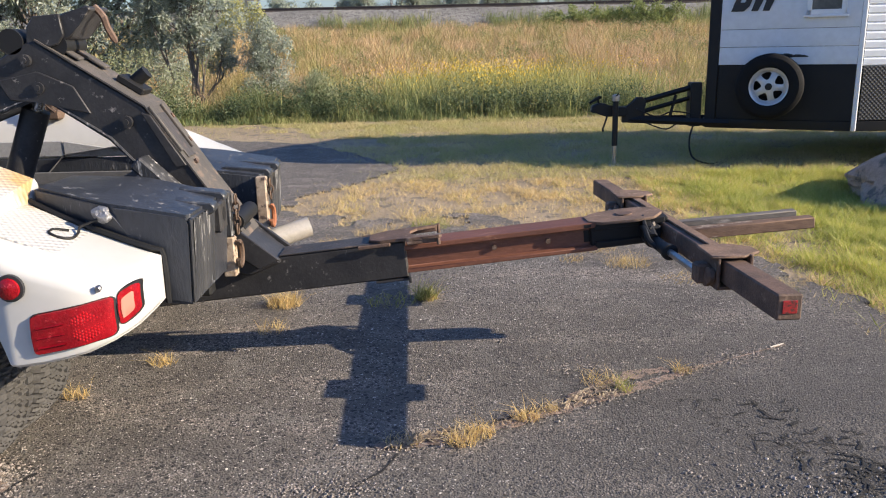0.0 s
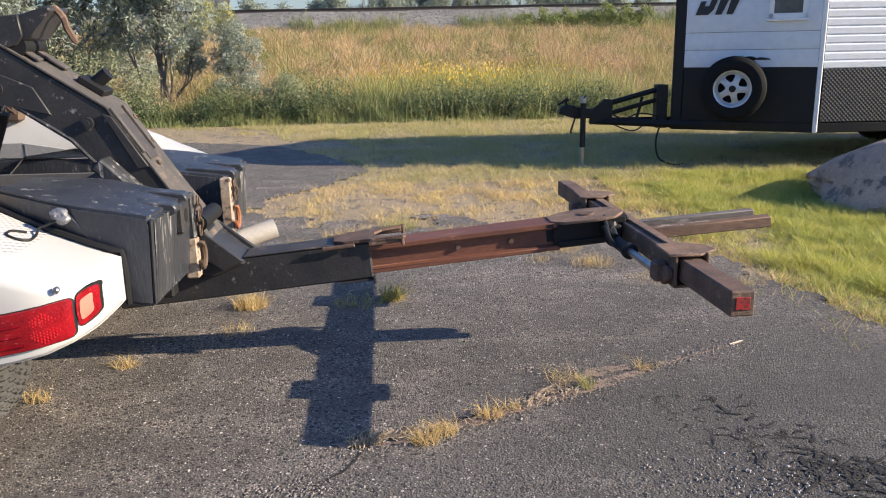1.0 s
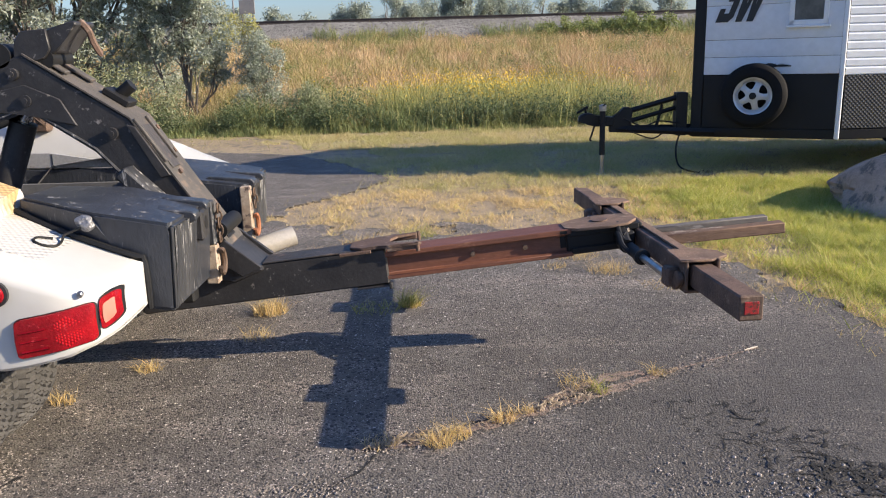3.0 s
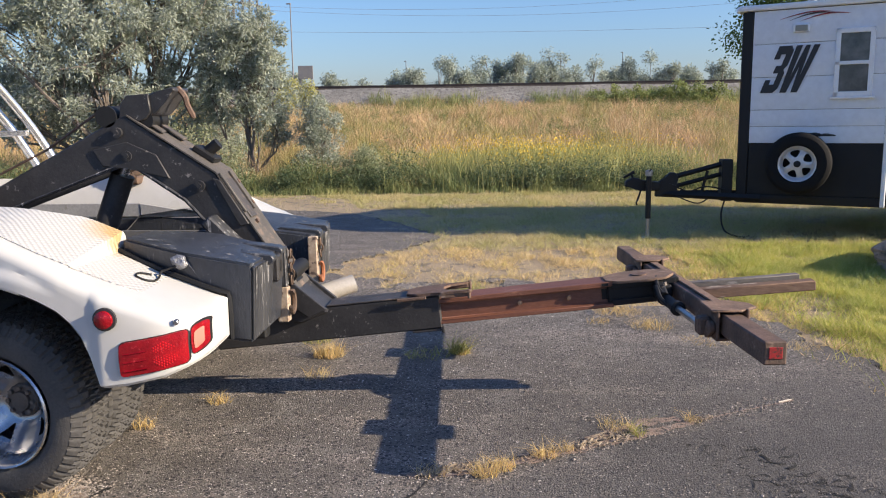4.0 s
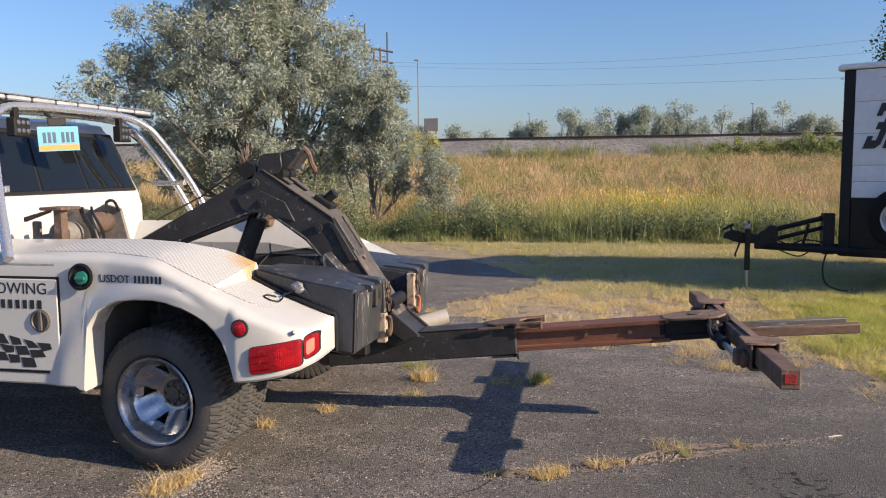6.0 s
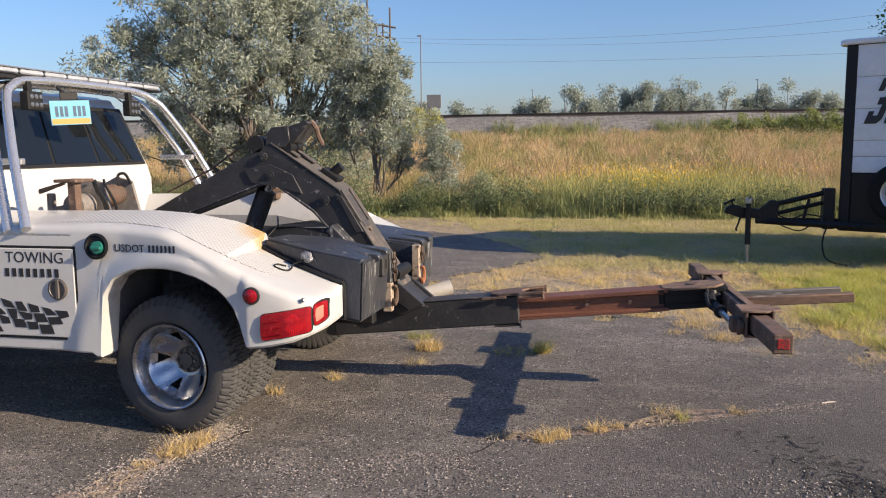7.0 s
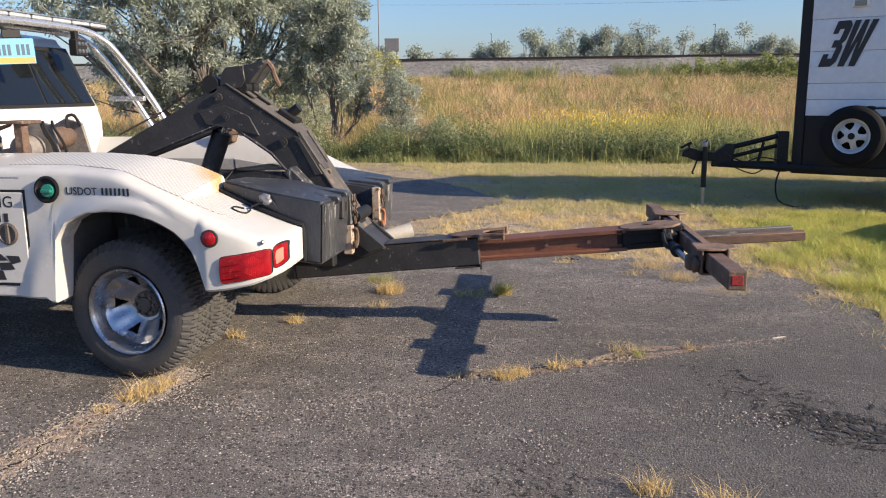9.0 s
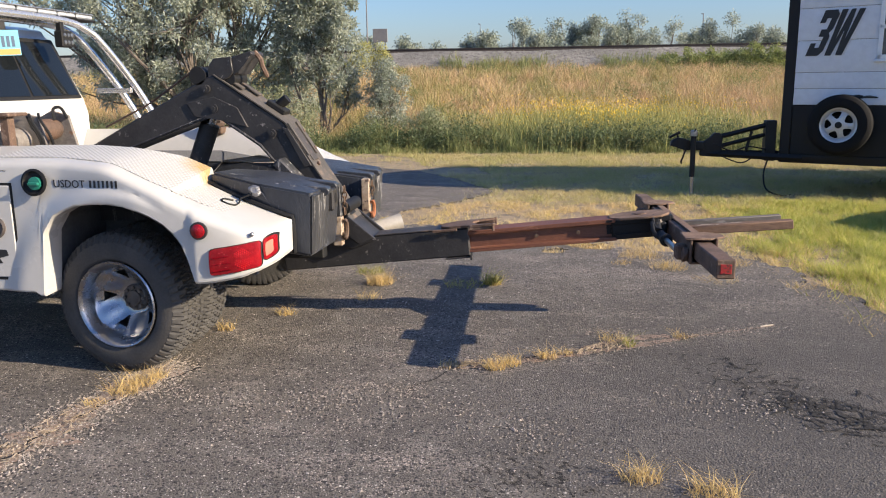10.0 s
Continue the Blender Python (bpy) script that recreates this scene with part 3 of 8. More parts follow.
def on_asphalt(px, py):
    w = crumble(px, py)
    r = inside(px + w[:, 0], py + w[:, 1], EDGE)
    # islands of dirt and grass where the surface has broken up
    n = np.array([noise.noise((x * 1.1, y * 1.6, 51)) + 0.5 * noise.noise((x * 4, y * 4, 52)) for x, y in zip(px, py)])
    r &= ~((n > 0.28) & (py > 5.9) & (py < 8.2) & (px > -1.8) & (px < 2.0))
    return r


def build_pavement():
    c = 0.05
    x0, x1, y0, y1 = -6.0, 3.4, 2.0, 16.6
    nx, ny = int((x1 - x0) / c), int((y1 - y0) / c)
    gx, gy = np.meshgrid(x0 + (np.arange(nx) + 0.5) * c, y0 + (np.arange(ny) + 0.5) * c, indexing="ij")
    keep = on_asphalt(gx.ravel(), gy.ravel()).reshape(nx, ny)
    idx, verts, faces = {}, [], []

    def vid(i, j, low=0):
        k = (i, j, low)
        if k not in idx:
            idx[k] = len(verts)
            x, y = x0 + i * c, y0 + j * c
            jx, jy = (0.02 * noise.noise((x * 17, y * 17, 3)), 0.02 * noise.noise((x * 17, y * 17, 4))) if 0 < i < nx and 0 < j < ny else (0, 0)
            verts.append((x + jx, y + jy, -0.05 if low else 0.0))
        return idx[k]

    for i in range(nx):
        for j in range(ny):
            if not keep[i, j]:
                continue
            faces.append((vid(i, j), vid(i + 1, j), vid(i + 1, j + 1), vid(i, j + 1)))
            for di, dj, a, b in ((-1, 0, (0, 0), (0, 1)), (1, 0, (1, 0), (1, 1)), (0, -1, (0, 0), (1, 0)), (0, 1, (0, 1), (1, 1))):
                ii, jj = i + di, j + dj
                if 0 <= ii < nx and 0 <= jj < ny and not keep[ii, jj]:
                    faces.append((vid(i + a[0], j + a[1]), vid(i + b[0], j + b[1]), vid(i + b[0], j + b[1], 1), vid(i + a[0], j + a[1], 1)))
    for xa, xb, ya, yb in ((-30, x0, -12, 14.3), (x0, 2.85, -12, y0)):
        b = len(verts)
        verts.extend([(xa, ya, 0), (xb, ya, 0), (xb, yb, 0), (xa, yb, 0)])
        faces.append((b, b + 1, b + 2, b + 3))
    me = bpy.data.meshes.new("pavement")
    me.from_pydata(verts, [], faces)
    me.materials.append(M_ASPHALT)
    tagged(new("pavement", me), "worn cracked dark asphalt of the yard", "pavement", kind="structure")


build_ground()
build_pavement()


# ---- railway ----
def build_railway():
    track = root("railway_track", (0, 46, 2.68), "railway line on a pale gravel bank", "railway")
    bm = bmesh.new()
    prism(bm, [(41.9, 2.0), (44.3, 3.24), (49.0, 3.24), (51.5, 2.0)], -160, 160, "x")
    bmesh.ops.subdivide_edges(bm, edges=[e for e in bm.edges if e.calc_length() > 100], cuts=120)
    for v in bm.verts:
        v.co += noise.noise_vector(v.co * 0.7) * 0.12
    part("ballast", bm, M_BALLAST, track, "grey crushed stone")
    for y in (45.6, 47.05):
        bm = bmesh.new()
        prism(bm, [(y - 0.07, 3.28), (y - 0.07, 3.30), (y - 0.01, 3.33), (y - 0.01, 3.42), (y - 0.035, 3.43), (y - 0.035, 3.47), (y + 0.035, 3.47), (y + 0.035, 3.43), (y + 0.01, 3.42), (y + 0.01, 3.33), (y + 0.07, 3.30), (y + 0.07, 3.28)], -160, 160, "x")
        part("rail", bm, M_RAIL, track, "dark rusty rail")
    bm = bmesh.new()
    for i in range(440):
        x = -132 + i * 0.6
        box(bm, x - 0.11, x + 0.11, 45.0, 47.65, 3.14, 3.285)
    tagged(part("sleepers", bm, M_WOODPOLE, track, "weathered wooden sleepers", smooth=False), kind="stuff")


build_railway()


# ---- grasses ----
def leaf_soup(rng, centres, radii, count, length, width):
    """Narrow leaves scattered in clumps; returns vertices and faces."""
    which = rng.integers(0, len(centres), count)
    c = np.array(centres)[which]
    r = np.array(radii)[which][:, None]
    d = rng.normal(0, 1, (count, 3))
    d /= np.linalg.norm(d, axis=1)[:, None]
    p = c + d * r * rng.uniform(0.15, 1.0, (count, 1)) ** 0.6
    ax = rng.normal(0, 1, (count, 3)) + d * 0.8
    ax[:, 2] -= 0.25
    ax /= np.linalg.norm(ax, axis=1)[:, None]
    sd = np.cross(ax, rng.normal(0, 1, (count, 3)))
    sd /= np.linalg.norm(sd, axis=1)[:, None] + 1e-9
    ln = rng.uniform(0.6, 1.3, (count, 1)) * length
    wd = rng.uniform(0.6, 1.3, (count, 1)) * width
    v = np.stack([p, p + ax * ln * 0.5 + sd * wd * 0.5, p + ax * ln, p + ax * ln * 0.5 - sd * wd * 0.5], 1)
    return v.reshape(-1, 3), np.arange(count * 4).reshape(-1, 4)


G_LAWN = leaf_mat("lawn_blades", [(0.36, 0.36, 0.13), (0.43, 0.42, 0.16), (0.51, 0.46, 0.21), (0.59, 0.49, 0.27)], trans=0.35,
                  patch=[(0.58, 0.49, 0.26), (0.50, 0.45, 0.18), (0.62, 0.52, 0.30), (0.52, 0.43, 0.22)], patch_scale=0.75)
G_DRY = leaf_mat("dry_blades", [(0.50, 0.38, 0.15), (0.42, 0.31, 0.10), (0.34, 0.28, 0.07), (0.56, 0.44, 0.21)], trans=0.25)
G_TUFT = leaf_mat("tuft_blades", [(0.66, 0.47, 0.20), (0.72, 0.53, 0.26), (0.56, 0.42, 0.16), (0.74, 0.57, 0.32)], trans=0.3)
G_STRAW = leaf_mat("straw_blades", [(0.60, 0.41, 0.225), (0.67, 0.46, 0.27), (0.42, 0.28, 0.145), (0.72, 0.52, 0.33), (0.33, 0.25, 0.11)], trans=0.3,
                   patch=[(0.55, 0.42, 0.21), (0.46, 0.37, 0.16), (0.34, 0.32, 0.12), (0.28, 0.28, 0.10), (0.20, 0.22, 0.07)], patch_scale=0.6)
G_WEED = leaf_mat("weed_blades", [(0.15, 0.20, 0.08), (0.20, 0.25, 0.10), (0.28, 0.30, 0.13), (0.13, 0.17, 0.07), (0.40, 0.37, 0.17)], trans=0.35,
                  patch=[(0.28, 0.31, 0.12), (0.36, 0.35, 0.15), (0.20, 0.24, 0.09), (0.44, 0.39, 0.18)], patch_scale=0.5)
G_FLOWER = leaf_mat("yellow_petals", [(0.66, 0.44, 0.04), (0.74, 0.52, 0.06), (0.58, 0.38, 0.03)], trans=0.3)

LAWN_GREEN = [(2.4, 4.4), (2.9, 3.0), (12, 3.0), (12, 9.6), (3.0, 9.6), (2.6, 8.2), (2.45, 6.6)]


def thin_blades(rng, px, py, pz, h, w, lean):
    """Short blades, one bent sliver each."""
    k = len(px)
    az, face = rng.uniform(0, 2 * np.pi, k), rng.uniform(0, 2 * np.pi, k)
    dx, dy = np.cos(face) * w / 2, np.sin(face) * w / 2
    z = np.full(k, pz)
    v = np.stack([np.stack([px - dx, py - dy, z], 1), np.stack([px + dx, py + dy, z], 1),
                  np.stack([px + np.cos(az) * lean * h, py + np.sin(az) * lean * h, z + h], 1)], 1)
    return v.reshape(-1, 3), np.arange(k * 3).reshape(-1, 3)


def build_lawn():
    rng = np.random.default_rng(5)
    # mown lawn east and north of the yard, thin where it meets the asphalt
    k = 860000
    px, py = rng.uniform(-5, 10.5, k), 2.6 + 14.2 * rng.uniform(0, 1, k) ** 1.15
    # the fresh grass stands closer
    k += 330000
    px, py = np.concatenate([px, rng.uniform(2.2, 7.2, 330000)]), np.concatenate([py, rng.uniform(2.8, 9.6, 330000)])
    d = edge_distance(px, py, EDGE)
    near = d < 0.6
    keep = ~inside(px, py, EDGE)
    band = near | ((py > 5.9) & (py < 8.2) & (px > -1.8) & (px < 2.0))
    keep[band] = ~on_asphalt(px[band], py[band])
    keep |= inside(px, py, EDGE) & (rng.uniform(0, 1, k) < 0.10) & (d < 0.35)
    n1 = np.array([noise.noise((x * 1.3, y * 1.3, 8)) for x, y in zip(px, py)])
    keep &= rng.uniform(0, 1, k) < np.clip(0.8 + 1.1 * n1, 0.2, 1)
    keep &= rng.uniform(0, 1, k) < np.clip(0.45 + d * 0.5, 0, 1)
    keep &= (rng.uniform(0, 1, k) < 0.05) | ~((px < -1.6 - 0.8 * (py - 13.5) + 1.2 * n1) & (py > 12.6) & (py < 16.3 + n1))
    px, py, d, n1 = px[keep], py[keep], d[keep], n1[keep]
    # fresh grass east of the bar, fading into the parched strip
    g = edge_distance(px, py, LAWN_GREEN) * np.where(inside(px, py, LAWN_GREEN), 1, -1)
    n2 = np.array([noise.noise((x * 2.6, y * 2.6, 18)) for x, y in zip(px, py)])
    green = rng.uniform(0, 1, len(px)) < 1 / (1 + np.exp(-(g + 0.7 * n1 + 0.5 * n2 - np.clip(0.5 - d, 0, 1)) / 0.22))
    green &= py < 9.7 + 0.4 * n1
    shade = py > 9.3 + 0.5 * n1
    # the parched strip grows in clumps with bare dirt between
    bare = ~green & ~shade & (rng.uniform(0, 1, len(px)) > np.clip(0.85 + 1.4 * n2, 0.2, 1))
    px, py, d, n1, n2, green, shade = (q[~bare] for q in (px, py, d, n1, n2, green, shade))
    # small tussocks
    n3 = np.array([noise.noise((x * 7.0, y * 7.0, 28)) + 0.6 * noise.noise((x * 17.0, y * 17.0, 29)) for x, y in zip(px, py)])
    thin = ~shade & ~green & (rng.uniform(0, 1, len(px)) > np.clip(1.0 + 1.5 * n3, 0.3, 1))
    px, py, d, n1, n2, n3, green, shade = (q[~thin] for q in (px, py, d, n1, n2, n3, green, shade))
    for sel, name, material, label, hh in ((green, "lawn_grass", leaf_mat("fresh_lawn_blades", [(0.27, 0.33, 0.06), (0.39, 0.43, 0.10), (0.50, 0.50, 0.15), (0.60, 0.54, 0.24)], trans=0.42, patch=[(0.34, 0.39, 0.06), (0.54, 0.54, 0.13), (0.68, 0.58, 0.24), (0.46, 0.48, 0.09)], patch_scale=2.4), "short bright green lawn grass beside the asphalt", 0.062),
                                            (~green & shade, "far_lawn_grass", G_LAWN, "short patchy lawn grass, green and straw coloured", 0.05),
                                            (~green & ~shade, "dry_lawn_grass", leaf_mat("parched_blades", [(0.72, 0.54, 0.29), (0.62, 0.47, 0.21), (0.77, 0.60, 0.36), (0.50, 0.39, 0.17)], trans=0.35, patch=[(0.54, 0.47, 0.15), (0.66, 0.53, 0.22), (0.72, 0.54, 0.27), (0.76, 0.58, 0.34)], patch_scale=1.7), "parched yellow lawn grass at the asphalt's edge", 0.038)):
        m = int(sel.sum())
        v, f = thin_blades(rng, px[sel], py[sel], -0.015, rng.uniform(0.35, 1.35, m) * hh * np.clip(1 + 0.8 * n2[sel] + 1.4 * n3[sel], 0.25, 2.4), rng.uniform(0.004, 0.009, m), rng.uniform(0.3, 1.7, m))
        soup(name, v, f, material, label, "grass")


def build_side_lawn():
    """Rougher grass on the rest of the ground beside the yard."""
    rng = np.random.default_rng(15)
    k = 90000
    px, py = rng.uniform(2.8, 22, k), rng.uniform(-11, 17, k)
    keep = ~inside(px, py, EDGE) & ~((px < 10.5) & (py > 2.6))
    px, py = px[keep], py[keep]
    m = len(px)
    v, f = blade_mesh(rng, px, py, np.full(m, -0.02), rng.uniform(0.03, 0.09, m), rng.uniform(0.012, 0.03, m), rng.uniform(0.3, 1.4, m))
    soup("side_lawn_grass", v, f, G_LAWN, "rough patchy lawn beside the yard", "grass")


def bank_z(y):
    return np.interp(y, (16.3, 19, 30, 41.9, 43.3), (-0.02, 0.10, 1.05, 2.10, 2.70))


def build_field():
    rng = np.random.default_rng(6)
    k = 215000
    px, py = rng.uniform(-26, 24, k), 17.0 + 25.6 * rng.uniform(0, 1, k) ** 1.15
    n1 = np.array([noise.noise((x * 0.25, y * 0.35, 4)) for x, y in zip(px, py)])
    n2 = np.array([noise.noise((x * 0.9, y * 0.55, 44)) + 0.6 * noise.noise((x * 2.3, y * 1.2, 45)) for x, y in zip(px, py)])
    m = k
    h = rng.uniform(0.18, 0.62, m) * np.clip(1 + 0.6 * n1 + 1.1 * n2, 0.15, 2.2) * np.interp(py, (17, 21, 36, 42.6), (0.7, 1.0, 1.0, 0.5))
    v, f = blade_mesh(rng, px, py, bank_z(py) - 0.03, h, rng.uniform(0.005, 0.015, m) * (0.6 + py / 40), rng.uniform(0.15, 1.1, m))
    soup("field_grass", v, f, G_STRAW, "tall dry straw-coloured grass covering the railway bank", "grass")
    # green weeds along the foot of the bank and below the rails
    k = 120000
    px = rng.uniform(-26, 24, k)
    py = np.where(rng.uniform(0, 1, k) < 0.8, 16.55 + np.abs(rng.normal(0, 1.0, k)), 42.3 + rng.normal(0, 0.55, k))
    n1 = np.array([noise.noise((x * 0.4, y * 0.3, 14)) for x, y in zip(px, py)])
    keep = np.where(py < 30, rng.uniform(0, 1, k) < 0.7 + n1, n1 > np.interp(px, (-10, 3, 12), (0.2, -0.1, -0.3)))
    px, py, n1 = px[keep], py[keep], n1[keep]
    m = len(px)
    h = rng.uniform(0.22, 0.70, m) * (1 + 0.8 * n1) * np.clip(0.25 + (py - 16.5) * 0.75, 0.15, 1.0)
    h *= np.where(py > 30, 0.95, 1.0) * np.clip(0.85 + 0.8 * np.array([noise.noise((x * 1.7, y * 1.7, 61)) for x, y in zip(px, py)]), 0.25, 1.6)
    v, f = blade_mesh(rng, px, py, bank_z(py) - 0.03, h, rng.uniform(0.009, 0.024, m), rng.uniform(0.1, 0.8, m))
    soup("green_weeds", v, f, G_WEED, "dense dark green weeds at the foot of the bank", "weeds")
    # broad-leaved weeds
    k = 1150
    wx = rng.uniform(-14, 13, k) + rng.normal(0, 0.25, k)
    wy = 16.9 + np.abs(rng.normal(0, 0.75, k))
    wr = rng.uniform(0.10, 0.34, k) * np.array([np.clip(1 + 1.1 * noise.noise((x * 0.7, 3, 81)), 0.45, 1.7) for x in wx])
    cz = bank_z(wy) + wr * rng.uniform(0.4, 1.35, k)
    v, f = leaf_soup(rng, np.stack([wx, wy, cz], 1), wr * 1.15, 170000, 0.075, 0.017)
    soup("leafy_weeds", v, f, leaf_mat("weed_leaves", [(0.10, 0.14, 0.065), (0.15, 0.19, 0.09), (0.07, 0.10, 0.045), (0.24, 0.28, 0.15)], trans=0.25), "leafy grey-green weeds at the foot of the bank", "weeds")
    # low green scrub scattered over the bank
    k = 420
    sx, sy = rng.uniform(-14, 16, k), 19.0 + 22.5 * rng.uniform(0, 1, k) ** 1.2
    keep = np.array([noise.noise((x * 0.22, y * 0.30, 91)) for x, y in zip(sx, sy)]) > -0.05
    sx, sy = sx[keep], sy[keep]
    sr = rng.uniform(0.12, 0.36, len(sx)) * (0.7 + sy / 60)
    v, f = leaf_soup(rng, np.stack([sx, sy, bank_z(sy) + sr * rng.uniform(0.3, 1.2, len(sx))], 1), sr * np.array([1.0]), 42000, 0.11, 0.022)
    soup("bank_scrub", v, f, leaf_mat("scrub_leaves", [(0.20, 0.23, 0.09), (0.28, 0.30, 0.12), (0.14, 0.17, 0.07), (0.36, 0.35, 0.16)], trans=0.35), "low green weeds scattered over the railway bank", "weeds")
    # green stalks under the flowers
    k = 10000
    gx, gy = rng.normal(1.6, 1.7, k), rng.normal(19.6, 1.0, k)
    v, f = blade_mesh(rng, gx, gy, bank_z(gy) - 0.03, rng.uniform(0.4, 0.85, k), rng.uniform(0.008, 0.018, k), rng.uniform(0.05, 0.45, k))
    soup("flower_stalks", v, f, leaf_mat("stalk_blades", [(0.32, 0.34, 0.12), (0.40, 0.39, 0.15), (0.48, 0.43, 0.19), (0.24, 0.28, 0.09)], trans=0.35), "green stalks and leaves below the wildflowers", "weeds")
    # yellow flowers in a drift
    k = 8200
    px, py = rng.normal(1.4, 1.5, k), rng.normal(20.3, 1.1, k)
    n1 = np.array([noise.noise((x * 0.5, y * 0.6, 24)) for x, y in zip(px, py)])
    keep = rng.uniform(0, 1, k) < np.clip(0.35 + 1.2 * n1, 0.02, 1)
    px, py = px[keep], py[keep]
    extra = 160
    px, py = np.concatenate([px, rng.uniform(-6, 12, extra)]), np.concatenate([py, rng.uniform(18, 33, extra)])
    m = len(px)
    z = bank_z(py) + rng.uniform(0.3, 0.84, m)
    s = rng.uniform(0.009, 0.022, m)
    a = rng.uniform(0, 6.28, m)
    vv = np.zeros((m, 4, 3))
    for i, (cx, cz) in enumerate(((1, 0), (0, 1), (-1, 0), (0, -1))):
        vv[:, i] = np.stack([px + cx * s * np.cos(a), py + cx * s * np.sin(a) + cz * s * 0.5, z + cz * s], 1)
    soup("yellow_wildflowers", vv.reshape(-1, 3), (np.arange(m * 4).reshape(-1, 4)), G_FLOWER, "drift of small yellow wildflowers in tall grass", "flowers")


build_lawn()
build_side_lawn()
build_field()


# ---- trees ----
def tree(name, base, height, spread, seed, stems, leaves, leaf_len, leaf_wid, material, label, category="tree", group="", clump=0.5, low=0.25, levels=3, trunk_r=0.12, lean=(0, 0), skew=1.0):
    rng = random.Random(seed)
    nrng = np.random.default_rng(seed)
    t = root(name, base, label, category, group)
    bm = bmesh.new()
    tips, radii = [], []
    B = Vector(base)

    def limb(p, d, length, r, level):
        pts, rr = [p], [r]
        q, dd = p.copy(), d.copy()
        n = 4
        for i in range(n):
            dd = (dd + Vector((rng.gauss(0, 0.16), rng.gauss(0, 0.16), rng.gauss(0.05, 0.10)))).normalized()
            q = q + dd * length / n
            pts.append(q.copy())
            rr.append(max(0.006, r * (1 - 0.62 * (i + 1) / n)))
        sweep(bm, pts, rr, 6 if level < 2 else 4)
        if level >= 1:
            for i in range(1, n + 1):
                if (pts[i] - B).z > low * height * 0.6:
                    tips.append(pts[i])
                    radii.append(clump * rng.uniform(0.55, 1.15) * (0.8 if level == 1 else 1))
        if level < levels:
            for i in range(rng.randint(3, 5)):
                k = rng.randint(1, n)
                a = rng.uniform(0, 6.283)
                side = Vector((math.cos(a) * spread, math.sin(a) * spread, rng.uniform(-0.15, 0.75)))
                limb(pts[k], (dd * 0.45 + side).normalized(), length * rng.uniform(0.45, 0.72), rr[k] * 0.65, level + 1)

    for s in range(stems):
        a = rng.uniform(0, 6.283)
        d = Vector((math.cos(a) * 0.35 * spread + lean[0], math.sin(a) * 0.3 * spread + lean[1], 1)).normalized()
        limb(B + Vector((rng.gauss(0, 0.1), rng.gauss(0, 0.1), -0.1)), d, height * rng.uniform(0.42, 0.55), trunk_r * rng.uniform(0.7, 1), 0)
    part("trunk", bm, M_BARK, t, "grey-brown branching stems")
    # keep the crown inside the tree's height
    v, f = leaf_soup(nrng, [tuple(p - B) for p in tips], radii, leaves, leaf_len, leaf_wid)
    me = bpy.data.meshes.new("crown")
    me.from_pydata(v.tolist(), [], f.tolist())
    me.materials.append(material)
    cr = new("crown", me)
    cr.parent = t
    BASE[cr.name] = B
    return t


L_OLIVE = leaf_mat("silvery_leaves", [(0.33, 0.37, 0.29), (0.43, 0.465, 0.385), (0.20, 0.235, 0.17), (0.53, 0.56, 0.485), (0.28, 0.31, 0.215)], trans=0.42, rough=0.5)
L_BUSH = leaf_mat("bush_leaves", [(0.30, 0.33, 0.19), (0.38, 0.39, 0.23), (0.23, 0.27, 0.14), (0.42, 0.42, 0.29)], trans=0.38)
L_FAR = leaf_mat("far_leaves", [(0.33, 0.37, 0.30), (0.40, 0.44, 0.37), (0.27, 0.31, 0.25)], trans=0.35)
L_YELLOW = leaf_mat("yellowing_leaves", [(0.44, 0.43, 0.16), (0.52, 0.49, 0.20), (0.36, 0.37, 0.14)], trans=0.4)
L_FRESH = leaf_mat("fresh_bush_leaves", [(0.24, 0.29, 0.10), (0.31, 0.34, 0.13), (0.19, 0.24, 0.08), (0.38, 0.38, 0.16)], trans=0.4)
L_GREEN = leaf_mat("green_leaves", [(0.06, 0.11, 0.02), (0.09, 0.15, 0.03), (0.05, 0.09, 0.02)], trans=0.3)



def polar(az, el, d):
    """A place d metres off, by bearing from +y and height angle."""
    return Vector((0.35 + d * math.sin(radians(az)), -0.9 + d * math.cos(radians(az)), 1.6 + d * math.tan(radians(el))))


